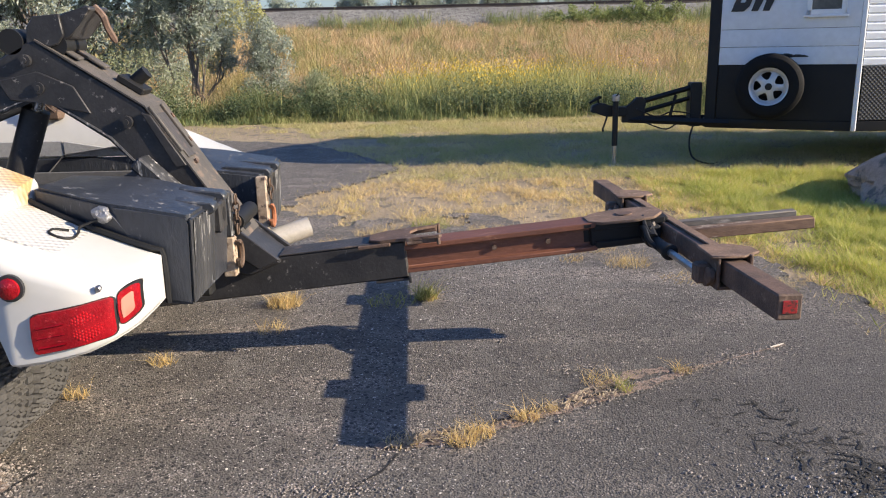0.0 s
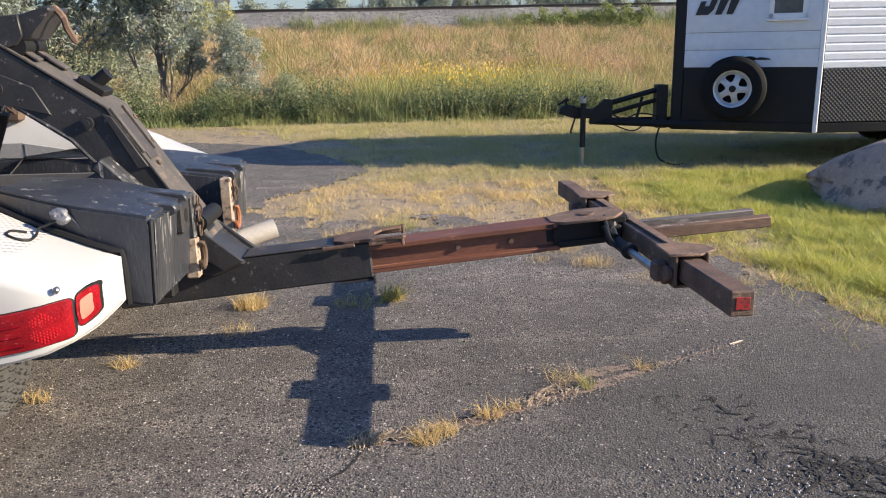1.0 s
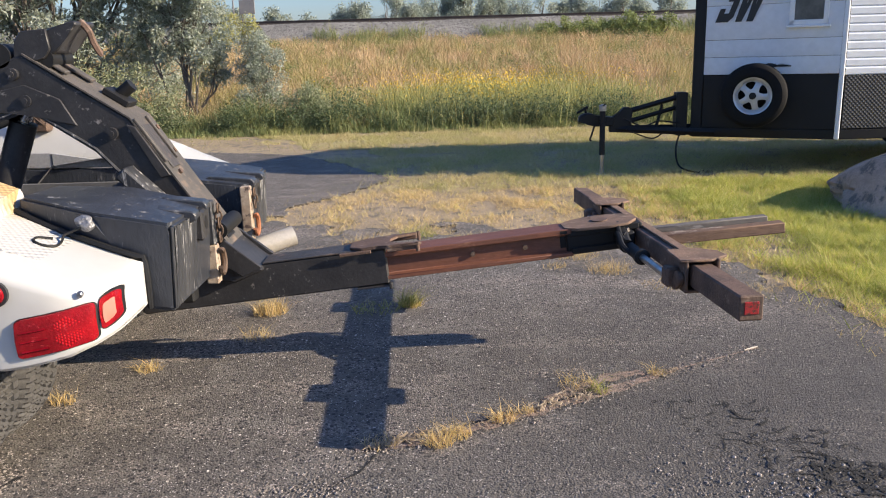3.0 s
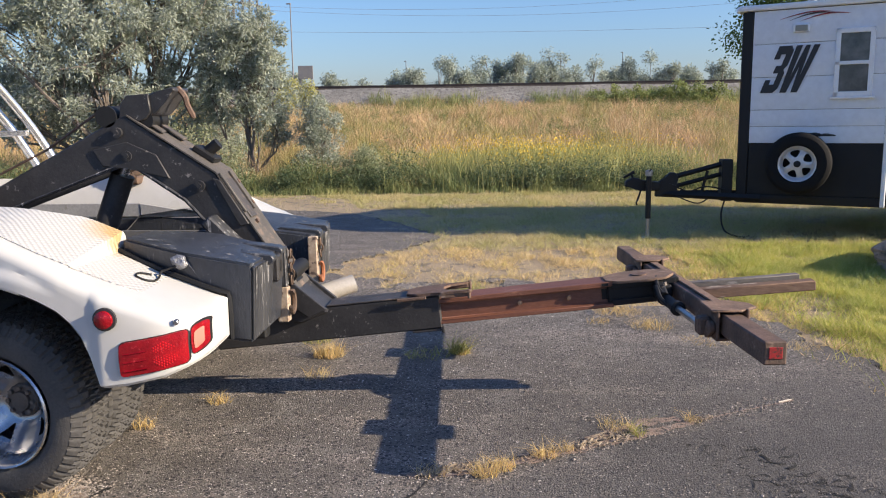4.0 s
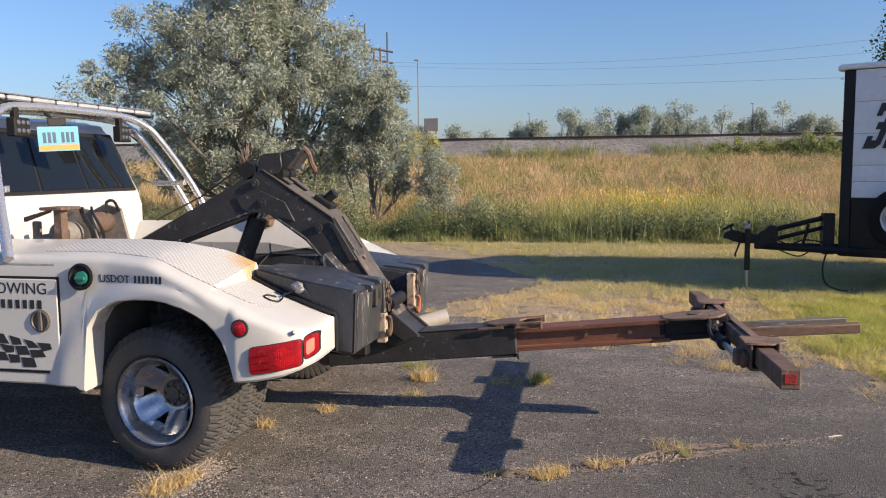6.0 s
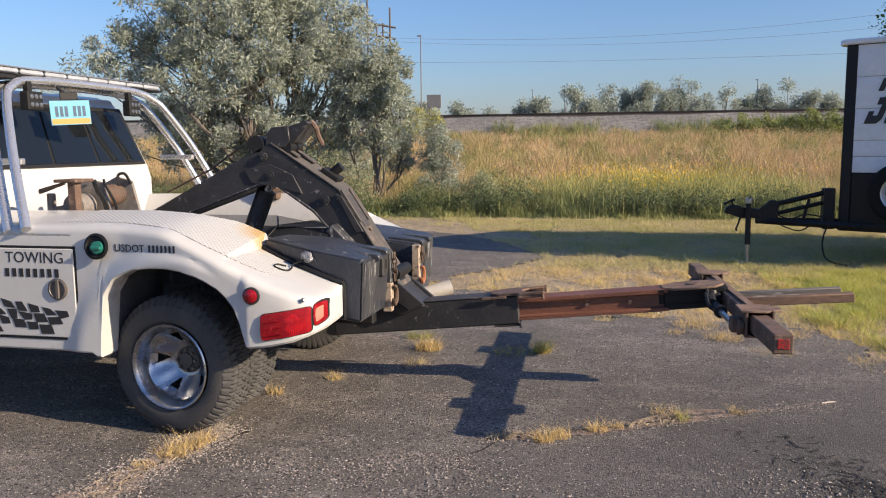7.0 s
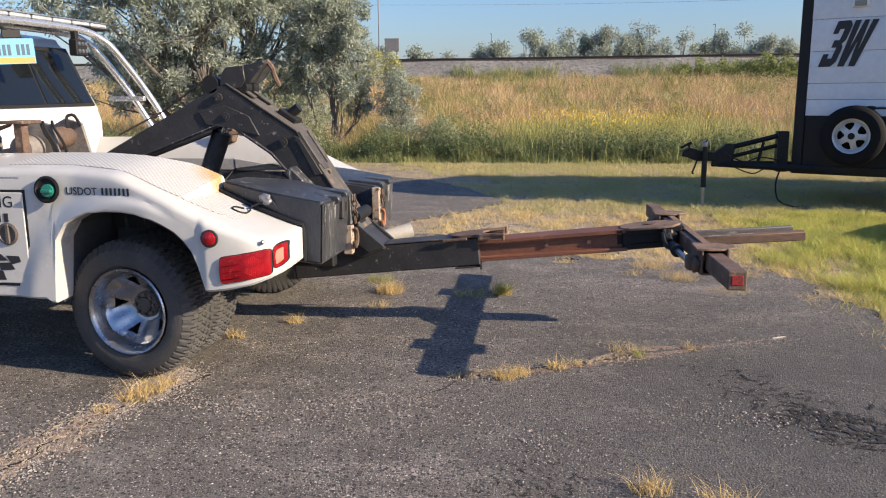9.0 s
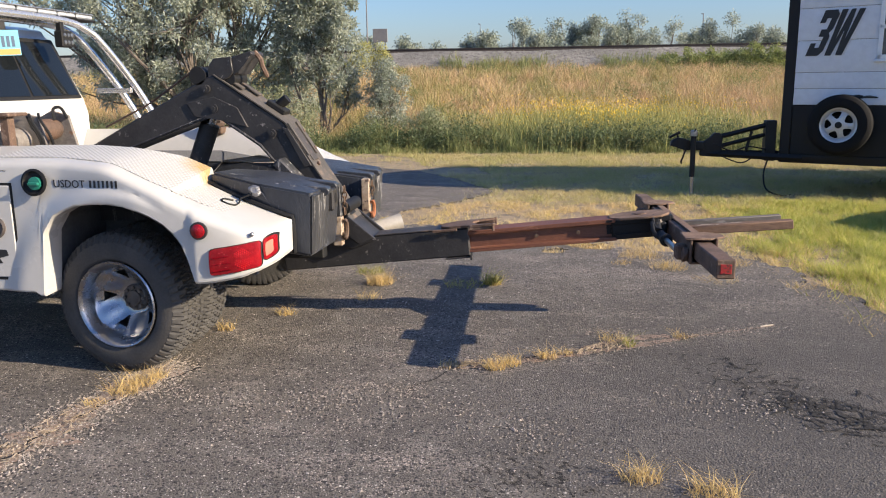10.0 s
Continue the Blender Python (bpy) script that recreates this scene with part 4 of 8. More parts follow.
def lobed_tree(name, base, lobes, clumps, leaves, leaf_len, leaf_wid, material, label, category="tree", group="", clump=0.4, trunk_r=0.12, stems=3, seed=1, twigs=0.012, seg=6):
    """Stems rise from base into lobes (centre, radius); each lobe carries clumps of leaves on side branches."""
    rng = random.Random(seed)
    B = Vector(base)
    t = root(name, base, label, category, group)
    bm = bmesh.new()
    weights = [r ** 2.2 for _, r in lobes]
    centres, radii = [], []
    feet = [B + Vector((rng.gauss(0, trunk_r), rng.gauss(0, trunk_r), -0.1)) for _ in range(stems)]
    for li, (c, r) in enumerate(lobes):
        c = Vector(c)
        a = feet[li % stems]
        mid = a.lerp(c, 0.5) + Vector((rng.gauss(0, 0.15), rng.gauss(0, 0.15), rng.uniform(-0.05, 0.12))) * (c - a).length * 0.5
        path = smooth_path([a, a.lerp(mid, 0.5) + Vector((0, 0, 0.1)), mid, c], 4)
        k = len(path)
        sweep(bm, path, [max(twigs, trunk_r * (0.55 + 0.25 * (li < stems)) * (1 - 0.8 * i / (k - 1))) for i in range(k)], seg)
        n = max(3, round(clumps * weights[li] / sum(weights)))
        for i in range(n):
            d = Vector((rng.gauss(0, 1), rng.gauss(0, 1), rng.gauss(0, 0.85))).normalized()
            p = c + d * r * (rng.random() ** 0.45)
            if p.z < B.z + 0.12:
                p.z = B.z + rng.uniform(0.15, 0.5)
            centres.append(tuple(p - B))
            radii.append(clump * rng.uniform(0.5, 1.2))
            if i % 3 == 0:
                s = path[rng.randint(k // 2, k - 1)]
                m2 = s.lerp(p, 0.5) + Vector((rng.gauss(0, 0.08), rng.gauss(0, 0.08), rng.gauss(0, 0.06))) * r
                sweep(bm, [s, m2, p], [twigs * 1.6, twigs, twigs * 0.5], 4)
    part("trunk", bm, M_BARK, t, "grey-brown branching stems")
    v, f = leaf_soup(np.random.default_rng(seed), centres, radii, leaves, leaf_len, leaf_wid)
    me = bpy.data.meshes.new("crown")
    me.from_pydata(v.tolist(), [], f.tolist())
    me.materials.append(material)
    cr = new("crown", me)
    cr.parent = t
    BASE[cr.name] = B
    return t


D1 = 22.0
lobed_tree("olive_tree", (*polar(-24.5, 0, D1).xy, 0.12), [(polar(a, e, D1 + o), r) for a, e, r, o in (
    (-25, 9.5, 2.1, 0), (-22.6, 10.2, 1.6, 0.6), (-28.5, 8.5, 1.6, 0.5), (-24, 13.5, 1.9, 0.2), (-25.5, 5.2, 1.9, -0.6), (-20.5, 6.5, 1.6, -0.5), (-29.5, 4.5, 1.2, 0), (-18.6, 6.0, 1.0, 0.3), (-19.6, 8.2, 0.9, 0.2), (-23.3, 1.6, 0.9, -0.8),
    (-27.5, 1.8, 1.2, 0.3), (-33.2, 6.6, 1.0, 0.5), (-35.3, 5.6, 0.7, 0.6), (-31.4, 8.2, 1.05, 0.4), (-31.5, 1.5, 1.1, 0.8), (-20.0, 0.2, 1.1, 0.2), (-23.5, -0.4, 1.2, 0.4), (-27.5, -0.8, 1.2, 0.6), (-18.3, -1.0, 0.8, 0.5))],
    500, 125000, 0.125, 0.036, L_OLIVE, "large silvery-green olive tree with many grey stems", clump=0.40, trunk_r=0.15, stems=5, seed=11, twigs=0.02)
lobed_tree("olive_tree", (*polar(-16.9, 0, 20.6).xy, 0.08), [(polar(a, e, 20.6 + o), r) for a, e, r, o in (
    (-16.6, 5.2, 0.85, 0), (-17.8, 4.0, 0.8, 0.4), (-15.5, 4.2, 0.6, -0.2), (-17.2, 2.4, 0.7, 0.2), (-15.2, 1.2, 0.5, 0), (-18.6, 1.2, 0.6, 0.3), (-16.3, 0.6, 0.45, -0.2), (-15.0, -0.6, 0.4, 0.1))],
    120, 26000, 0.11, 0.032, L_OLIVE, "slim silvery-green olive tree with thin dark stems", clump=0.26, trunk_r=0.07, stems=3, seed=23, twigs=0.012)
lobed_tree("shrub", (*polar(-12.4, 0, 20.3).xy, 0.06), [(polar(a, e, 20.3 + o), r) for a, e, r, o in (
    (-12.4, 0.6, 0.5, 0), (-13.0, -0.8, 0.42, 0.1), (-11.8, -0.6, 0.45, -0.1), (-12.4, -2.2, 0.5, 0))],
    60, 10000, 0.075, 0.024, L_OLIVE, "round silvery-green shrub in dry grass", "shrub", clump=0.22, trunk_r=0.03, stems=4, seed=31, twigs=0.008)
lobed_tree("shrub", (*polar(-9.3, 0, 18.9).xy, 0.0), [(polar(a, e, 18.9), r) for a, e, r in ((-9.3, -2.4, 0.38), (-10.1, -3.3, 0.4), (-8.6, -3.4, 0.4), (-9.2, -4.2, 0.45))],
    50, 7000, 0.06, 0.02, L_BUSH, "low grey-green shrub among weeds", "shrub", clump=0.2, trunk_r=0.025, stems=5, seed=37, twigs=0.006)
lobed_tree("shrub", (*polar(-20.5, 0, 19.3).xy, 0.0), [(polar(a, e, 19.3), r) for a, e, r in ((-20.5, -2.0, 0.7), (-23, -2.4, 0.7), (-18.6, -2.8, 0.6), (-25.5, -2.2, 0.7))],
    70, 9000, 0.07, 0.024, L_BUSH, "tangled grey-green undergrowth below the trees", "shrub", clump=0.3, trunk_r=0.03, stems=5, seed=41, twigs=0.008)


for az, d, h, w, seed in ((-13.9, 41.0, 1.7, 0.55, 43), (-12.7, 41.3, 1.5, 0.6, 47)):
    x, y = polar(az, 0, d).xy
    lobed_tree("shrub", (x, y, 2.05), [((x + 0.5 * w * a, y, 2.05 + h * b), w * r) for a, b, r in ((0, 0.75, 0.6), (-0.8, 0.45, 0.7), (0.8, 0.4, 0.7), (0, 0.25, 0.9))],
               36, 3600, 0.13, 0.045, L_YELLOW, "yellowish shrub at the foot of the railway ballast", "shrub", clump=0.28, trunk_r=0.03, stems=4, seed=seed, twigs=0.012)
for az, d, h, w, seed in ((12.6, 42.0, 1.25, 1.0, 51), (10.9, 41.6, 0.7, 1.2, 52), (14.2, 41.6, 0.8, 1.2, 53), (8.6, 41.8, 0.5, 1.2, 54)):
    x, y = polar(az, 0, d).xy
    lobed_tree("shrub", (x, y, 2.05), [((x + 0.8 * w * a, y, 2.05 + h * b), w * r) for a, b, r in ((0, 0.7, 0.5), (-0.9, 0.4, 0.6), (0.9, 0.4, 0.6), (0, 0.2, 0.7))],
               40, 4200, 0.12, 0.05, L_FRESH, "bright green shrub at the foot of the railway ballast", "shrub", clump=0.28, trunk_r=0.03, stems=4, seed=seed, twigs=0.012)


def build_far_trees():
    rng = random.Random(9)
    spec = [(-14.5, 3.4, 1.6), (-13.2, 3.1, 1.4), (-10.6, 2.9, 1.8), (-8.6, 2.7, 1.2), (-6.4, 2.75, 1.5), (-4.9, 3.0, 1.4), (-3.0, 3.8, 2.3), (-1.6, 3.1, 1.4), (-0.4, 3.9, 2.2), (1.2, 3.6, 1.8), (2.2, 3.95, 2.2), (3.4, 3.7, 1.8), (4.6, 4.2, 2.6), (5.8, 3.2, 1.5),
            (7.1, 3.65, 2.1), (8.6, 3.1, 1.4), (9.7, 3.8, 2.4), (11.0, 3.85, 2.5), (12.4, 3.0, 1.7), (13.6, 3.0, 1.9), (15.6, 3.3, 2.2), (-19, 3.2, 2.4), (-31, 3.6, 3.0), (-38, 4, 3.4)]
    for az, el, w in spec:
        w = max(w, 1.9)
        d = rng.uniform(116, 132)
        top = d * math.tan(radians(el)) * 1.07
        r = w * d * 0.0175 * 0.6
        lob = []
        for k in range(14):
            h = rng.uniform(0.12, 0.95)
            q = polar(az + rng.gauss(0, 0.34) * w * (1.3 - h), 0, d + rng.gauss(0, 0.6))
            rr = r * rng.uniform(0.35, 0.65) * (1.3 - 0.75 * h)
            lob.append((Vector((q.x, q.y, 1.6 + min(top * h, top - rr * 0.8))), rr))
        lobed_tree("far_tree", (*polar(az, 0, d).xy, 1.6), lob, 170, 11500, 0.38, 0.13, L_FAR, "distant grey-green tree behind the railway", group="trees behind the railway", clump=r * 0.26 + 0.15, trunk_r=0.12, stems=2, seed=rng.randint(0, 9999), twigs=0.04, seg=5)


build_far_trees()


# ---- tow truck ----
YC = 3.93                                    # the truck stands along x, its tail towards +x
truck = root("tow_truck", (-2.0, YC, 0), "white dual-wheel tow truck with black boom and wheel lift", "tow truck")

ARCH_X = (-4.4, -2.40, -2.37, -2.345, -2.335, -2.31, -2.244, -2.17, -2.104, -2.0, -1.904, -1.82, -1.742, -1.67, -1.60, -1.55, -1.51, -1.48, -1.462, -1.445, -1.42, -1.34, -1.187, -1.10, -1.06, -1.04, -1.028, -1.02, -1.014)
ARCH_Z = (0.485, 0.485, 0.465, 0.465, 0.58, 0.804, 0.90, 0.938, 0.964, 0.974, 0.975, 0.965, 0.942, 0.91, 0.871, 0.825, 0.77, 0.69, 0.62, 0.575, 0.572, 0.58, 0.609, 0.637, 0.652, 0.66, 0.668, 0.676, 0.684)
TOP_X, TOP_Z = (-4.4, -2.25, -1.95, -1.55, -1.1, -1.014), (1.19, 1.20, 1.18, 1.07, 0.93, 0.90)
OUT_X, OUT_Y = (-4.4, -2.5, -2.42, -2.36, -2.33, -1.4, -1.2, -1.10, -1.06, -1.04, -1.028, -1.02, -1.014), (2.575, 2.575, 2.56, 2.51, 2.498, 2.48, 2.50, 2.545, 2.59, 2.64, 2.69, 2.77, 2.83)
IN_X, IN_Y = (-4.4, -1.60, -1.58, -1.10, -1.03, -1.014), (3.16, 3.14, 3.03, 2.90, 2.89, 2.89)


def fender_out(x, z=None):
    """Outer face of the body side; near the wheel it swells into a flare that follows the arch."""
    y = lerp_table(x, OUT_X, OUT_Y)
    if z is not None and x < -1.45:
        t = min(1, max(0, (math.hypot(x + 1.89, max(z - 0.42, 0)) - 0.585) / 0.13))
        base = lerp_table(x, (-2.2, -1.6), (2.575, 2.49))
        amp = lerp_table(x, (-2.3, -1.75), (0.028, 0.085))
        y = min(base, 2.575 - amp + amp * t * t * (3 - 2 * t))
    return y


def shoulder(x):
    """Height of the deck's outer edge and of the side below its rounding."""
    zt, zl = lerp_table(x, TOP_X, TOP_Z), lerp_table(x, ARCH_X, ARCH_Z)
    top = zt - lerp_table(x, (-2.4, -1.9, -1.7, -1.5, -1.3, -1.15, -1.014), (0.0, 0.005, 0.035, 0.07, 0.095, 0.095, 0.08))
    zs = max(zl + 0.04, top - 0.045)
    return zs, max(top, zs + 0.02)


def crown(x):
    return lerp_table(x, (-1.75, -1.60, -1.58, -1.45, -1.34, -1.1, -1.014), (0.042, 0.022, -0.055, -0.064, -0.066, -0.058, -0.05))



def build_side(s):
    """One body side with its deck, lamps and wheels; s is -1 for the near side and 1 for the far one."""
    def Y(y):
        return y if s < 0 else 2 * YC - y

    def squeeze(b2):
        """The tail ends a little shorter than the side tables run."""
        for v in b2.verts:
            if v.co.x > -1.25:
                v.co.x = -1.25 + (v.co.x + 1.25) * 0.87
        return b2

    bm = bmesh.new()
    rows = []
    xs = sorted(set(list(ARCH_X) + [-3.9, -3.4, -3.0, -2.74, -2.70, -2.66, -2.62, -2.58, -2.54, -2.50, -2.46, -2.43, -2.28, -2.21, -2.13, -2.06, -1.95, -1.86, -1.80, -1.78, -1.71, -1.64, -1.60, -1.58, -1.53, -1.27]))
    if s > 0:
        xs = [x for x in xs if x <= -1.187]
    for x in xs:
        zl, zt, yo, yi = lerp_table(x, ARCH_X, ARCH_Z), lerp_table(x, TOP_X, TOP_Z), fender_out(x), lerp_table(x, IN_X, IN_Y)
        zs, zh = shoulder(x)
        CROWN = crown(x)
        rnd = max(0.008, min(0.06, yi - 0.05 - fender_out(x, zs)))
        ya, yo = fender_out(x, zl), fender_out(x, zs)
        sec = [(ya + (0.16 if x < -1.3 else 0.05), zl + 0.005), (ya + 0.012, zl), (ya, zl + 0.012)]
        for q in (0.04, 0.10, 0.17, 0.25, 0.34, 0.44, 0.55, 0.67, 0.8, 1.0):
            zz = zl + (zs - zl) * q
            sec.append((fender_out(x, zz), zz))
        for a in (20, 40, 60, 78):
            sec.append((yo + rnd * (1 - math.cos(radians(a))), zs + (zh - zs) * math.sin(radians(a))))
        sec.append((yo + rnd + 0.012, zh + 0.004))
        k = lerp_table(x, (-1.86, -1.80), (0.0, 1.0))
        sec += [(yi - 0.02 - 0.09 * (1 - k), zt + CROWN), (yi - 0.003, 1.07 + (zt + CROWN - 0.02 - 1.07) * k), (yi + 0.004, 0.98 + (zt + CROWN - 0.05 - 0.98) * k)]
        rows.append([bm.verts.new((x, Y(y), z)) for y, z in sec])
    for a, b in zip(rows, rows[1:]):
        for i in range(len(a) - 1):
            bm.faces.new((a[i], b[i], b[i + 1], a[i + 1]))
    bm.faces.new(rows[-1])
    part("body_side", squeeze(bm), M_WHITE, truck, "glossy white moulded body side with wheel arch")
    bm = bmesh.new()
    y0, y1 = sorted((Y(3.145), Y(3.17)))
    box(bm, -3.4, -1.62, y0, y1, 0.78, 0.975, 0.004)
    part("bed_side", bm, M_BLACKDULL, truck, "dark inner side of the bed")
    # tread plate deck
    bm = bmesh.new()
    rows = []
    for x in sorted([*np.arange(-2.62, -1.16, 0.1), -1.60, -1.58]):
        zt, yo, yi = lerp_table(x, TOP_X, TOP_Z), fender_out(x), lerp_table(x, IN_X, IN_Y)
        zs, zh = shoulder(x)
        inset = 0.02 + 0.09 * (1 - lerp_table(x, (-1.86, -1.80), (0.0, 1.0)))
        yo = fender_out(x, zs)
        ye = yo + max(0.008, min(0.06, yi - 0.05 - yo)) + 0.012
        a, b = ye + 0.02 + lerp_table(x, (-1.7, -1.25), (0.0, 0.10)), max(yi - inset - 0.012, ye + 0.03)
        rows.append([bm.verts.new((x, Y(y), zh + 0.004 + (zt + crown(x) - zh - 0.004) * (y - ye) / (yi - inset - ye) + dz * lerp_table(x, (-1.42, -1.22), (1.0, -0.8)))) for y, dz in ((a, 0.001), (a, 0.006), (b, 0.006), (b, 0.001))])
    for a, b in zip(rows, rows[1:]):
        for i in range(3):
            bm.faces.new((a[i], b[i], b[i + 1], a[i + 1]))
    bm.faces.new(rows[0])
    bm.faces.new(rows[-1])
    part("deck_plate", squeeze(bm), M_DECK, truck, "white tread plate")
    if s > 0:
        # strips along the far deck's inner edge, their shade painted as grey
        bm = box(bmesh.new(), -2.95, -2.215, Y(3.158), Y(3.148), 0.985, 1.075, 0.003)
        part("deck_lip", bm, M_LIP, truck, "inner lip of the deck, greyed for shade")
        bm = bmesh.new()
        prism(bm, [(-2.21, 0.985), (-2.21, 1.072), (-1.80, 1.005), (-1.80, 0.985)], Y(3.162), Y(3.146), "y", 0.002)
        part("deck_gusset", bm, M_LIP, truck, "wedge below the deck, greyed for shade")
    # dark wheel well behind the arch
    bm = bmesh.new()
    y0, y1 = sorted((Y(3.20), Y(3.24)))
    box(bm, -2.6, -1.4, y0, y1, 0.45, 0.90)
    y0, y1 = sorted((Y(2.64), Y(3.2)))
    path = [(-2.36, 0.45), (-2.34, 0.86), (-2.2, 1.0), (-1.9, 1.04), (-1.6, 0.98), (-1.45, 0.84), (-1.40, 0.62)]
    for (xa, za), (xb, zb) in zip(path, path[1:]):
        bm.faces.new([bm.verts.new(p) for p in ((xa, y0, za), (xb, y0, zb), (xb, y1, zb), (xa, y1, za))])
    part("wheel_well", bm, M_WELL, truck, "dark inner wheel well")
    # black stowage box at the tail
    bm = bmesh.new()
    # the near box stands a little further forward at its inner end
    def inward(b2):
        if s < 0:
            for v in b2.verts:
                if v.co.x > -1.0:
                    v.co.x += lerp_table(v.co.y, (2.92, 3.50), (-0.022, -0.070))
        return b2

    pts = [(-0.915, 2.915, 0.985), (-0.885, 3.50, 0.965), (-0.935, 2.925, 0.632), (-0.915, 3.55, 0.60), (-1.06, 2.885, 0.80), (-1.06, 2.89, 0.66),
           (-1.25, 2.915, 1.04), (-1.56, 3.02, 1.09), (-1.62, 3.48, 1.092), (-1.62, 3.10, 0.66), (-1.62, 3.50, 0.64), (-1.3, 3.5, 1.055)]
    drop = 0.03 if s < 0 else 0.13
    vs = [bm.verts.new((x, Y(y), z - (drop if x < -1.6 and z > 0.9 else drop * 0.3 if x < -1.28 and y > 3.2 else 0))) for x, y, z in pts]
    inward(bm)
    bmesh.ops.convex_hull(bm, input=vs)
    bmesh.ops.dissolve_limit(bm, angle_limit=radians(4), verts=bm.verts, edges=bm.edges)
    bmesh.ops.bevel(bm, geom=list(bm.edges), offset=0.012, segments=2, affect="EDGES", clamp_overlap=True)
    stow = part("stowage_box", bm, M_BLACKDULL, truck, "scuffed black tail box with worn edges")
    # rubber flange where the white body meets the box
    bm = bmesh.new()
    path = [(x, Y(lerp_table(x, (-1.6, -1.56, -1.25, -1.06, -1.0), (3.04, 3.02, 2.915, 2.885, 2.90)) - 0.008), lerp_table(x, TOP_X, TOP_Z) + crown(x) + 0.014) for x in (-1.58, -1.45, -1.3, -1.15, -1.05, -1.02)]
    path += [(-1.010, Y(2.878), 0.845), (-1.004, Y(2.874), 0.77), (-1.006, Y(2.874), 0.665)]
    sweep(bm, path, 0.012, 6)
    part("flange", squeeze(bm), M_TBLACK, stow, "black rubber flange")
    # pressed ribs on the rear face
    bm = bmesh.new()
    prof, y = [], 2.945
    rr = random.Random(7)
    while y < 3.25:
        w = rr.uniform(0.018, 0.045)
        dep = rr.uniform(0.004, 0.012)
        prof += [(y, 0.002), (y + w * 0.3, dep), (y + w * 0.75, dep), (y + w, 0.002)]
        y += w + rr.uniform(0.006, 0.022)
    lo = [bm.verts.new((-0.934 + (yy - 2.925) * 0.032 + d, Y(yy), 0.645)) for yy, d in prof]
    hi = [bm.verts.new((-0.914 + (yy - 2.915) * 0.052 + d, Y(yy), 0.965)) for yy, d in prof]
    for i in range(len(prof) - 1):
        bm.faces.new((lo[i], lo[i + 1], hi[i + 1], hi[i]))
    part("ribbed_panel", inward(bm), M_SCUFF, stow, "scraped ribbed rear panel")
    bm = bmesh.new()
    sweep(bm, [(-0.917, Y(2.922), 0.972), (-0.935, Y(2.931), 0.645)], 0.007, 6)
    part("worn_edge", inward(bm), M_SCUFF, stow, "bare worn corner edge")
    for y, x0 in ((3.13, -1.13), (3.36, -1.16)):
        bm = bmesh.new()
        y0, y1 = sorted((Y(y), Y(y + 0.085)))
        prism(bm, [(x0, 1.0 + (-0.9 - x0) * 0.12 - 0.035), (x0 + 0.04, 1.0 + (-0.9 - x0) * 0.12 - 0.02), (-0.885, 0.992), (-0.868, 0.978), (-0.868, 0.955), (-0.90, 0.94)], y0, y1, "y", 0.005)
        part("box_bracket", inward(bm), M_BLACKDULL, stow, "bent black steel strap")
    bm = bmesh.new()
    y0, y1 = sorted((Y(3.27), Y(3.40)))
    box(bm, -0.91, -0.872, y0, y1, 0.835, 0.965, 0.01)
    part("pin_plate", inward(bm), M_BLACK, stow, "worn steel plate with a round hole")
    bm = bmesh.new()
    rod(bm, (-0.88, Y(3.335), 0.905), (-0.8705, Y(3.335), 0.905), 0.03, 16)
    part("pin_hole", inward(bm), M_TBLACK, stow)
    bm = bmesh.new()
    y0, y1 = sorted((Y(3.50), Y(3.555)))
    zm = 0.76 if s < 0 else 0.965
    box(bm, -0.93, -0.872, y0, y1, 0.575, zm, 0.006)
    part("edge_plate", inward(bm), M_CREAM, stow, "rust-stained pale edge plate")
    if s < 0:
        bm = box(bmesh.new(), -0.93, -0.876, y0, y1 - 0.008, zm + 0.002, 0.968, 0.006)
        part("edge_plate", inward(bm), M_SCUFF, stow, "dark worn edge plate")
    # chain and hook hanging on the tail box
    bm = bmesh.new()
    z, k = 0.93, 0
    while z > (0.77 if s < 0 else 0.83):
        c = Vector((-0.855, Y(3.525), z))
        w = Vector((0.014, 0, 0)) if k % 2 else Vector((0, 0.014, 0))
        loop = [c + w * math.cos(a) + Vector((0, 0, 0.024)) * math.sin(a) for a in np.linspace(0, 2 * math.pi, 11)[:-1]]
        sweep(bm, loop, 0.005, 5, closed=True)
        z -= 0.034
        k += 1
    part("chain", inward(bm), M_CHAIN, stow, "rusty steel chain")
    bm = bmesh.new()
    c = Vector((-0.855, Y(3.52), 0.755 if s < 0 else 0.82))
    hook = [c + Vector((0, 0.042 * math.sin(a), -0.02 - 0.046 * (1 - math.cos(a)) * 1.2)) for a in np.linspace(-0.4, 4.4, 14)]
    sweep(bm, smooth_path(hook, 2), 0.013, 7)
    part("hook", inward(bm), M_ORANGE if s > 0 else M_CHAIN, stow, "orange rusty tow hook")
    if s > 0:
        stow.location += Vector((-0.085, 0, -0.065))
    # round lamp and tail lamps
    bm = bmesh.new()
    lathe(bm, [(0.046, 0.0), (0.046, 0.012), (0.036, 0.014)], (-1.40, Y(2.478), 0.855), (0, Y(-1) - Y(0), 0), 20)
    mk = part("marker_light", bm, M_BLACK, truck, "round red marker light in a black ring")
    bm = bmesh.new()
    lathe(bm, [(0.037, 0.0), (0.035, 0.020), (0.02, 0.028), (0.004, 0.030)], (-1.40, Y(2.474), 0.855), (0, Y(-1) - Y(0), 0), 20)
    part("lens", bm, M_RED, mk)

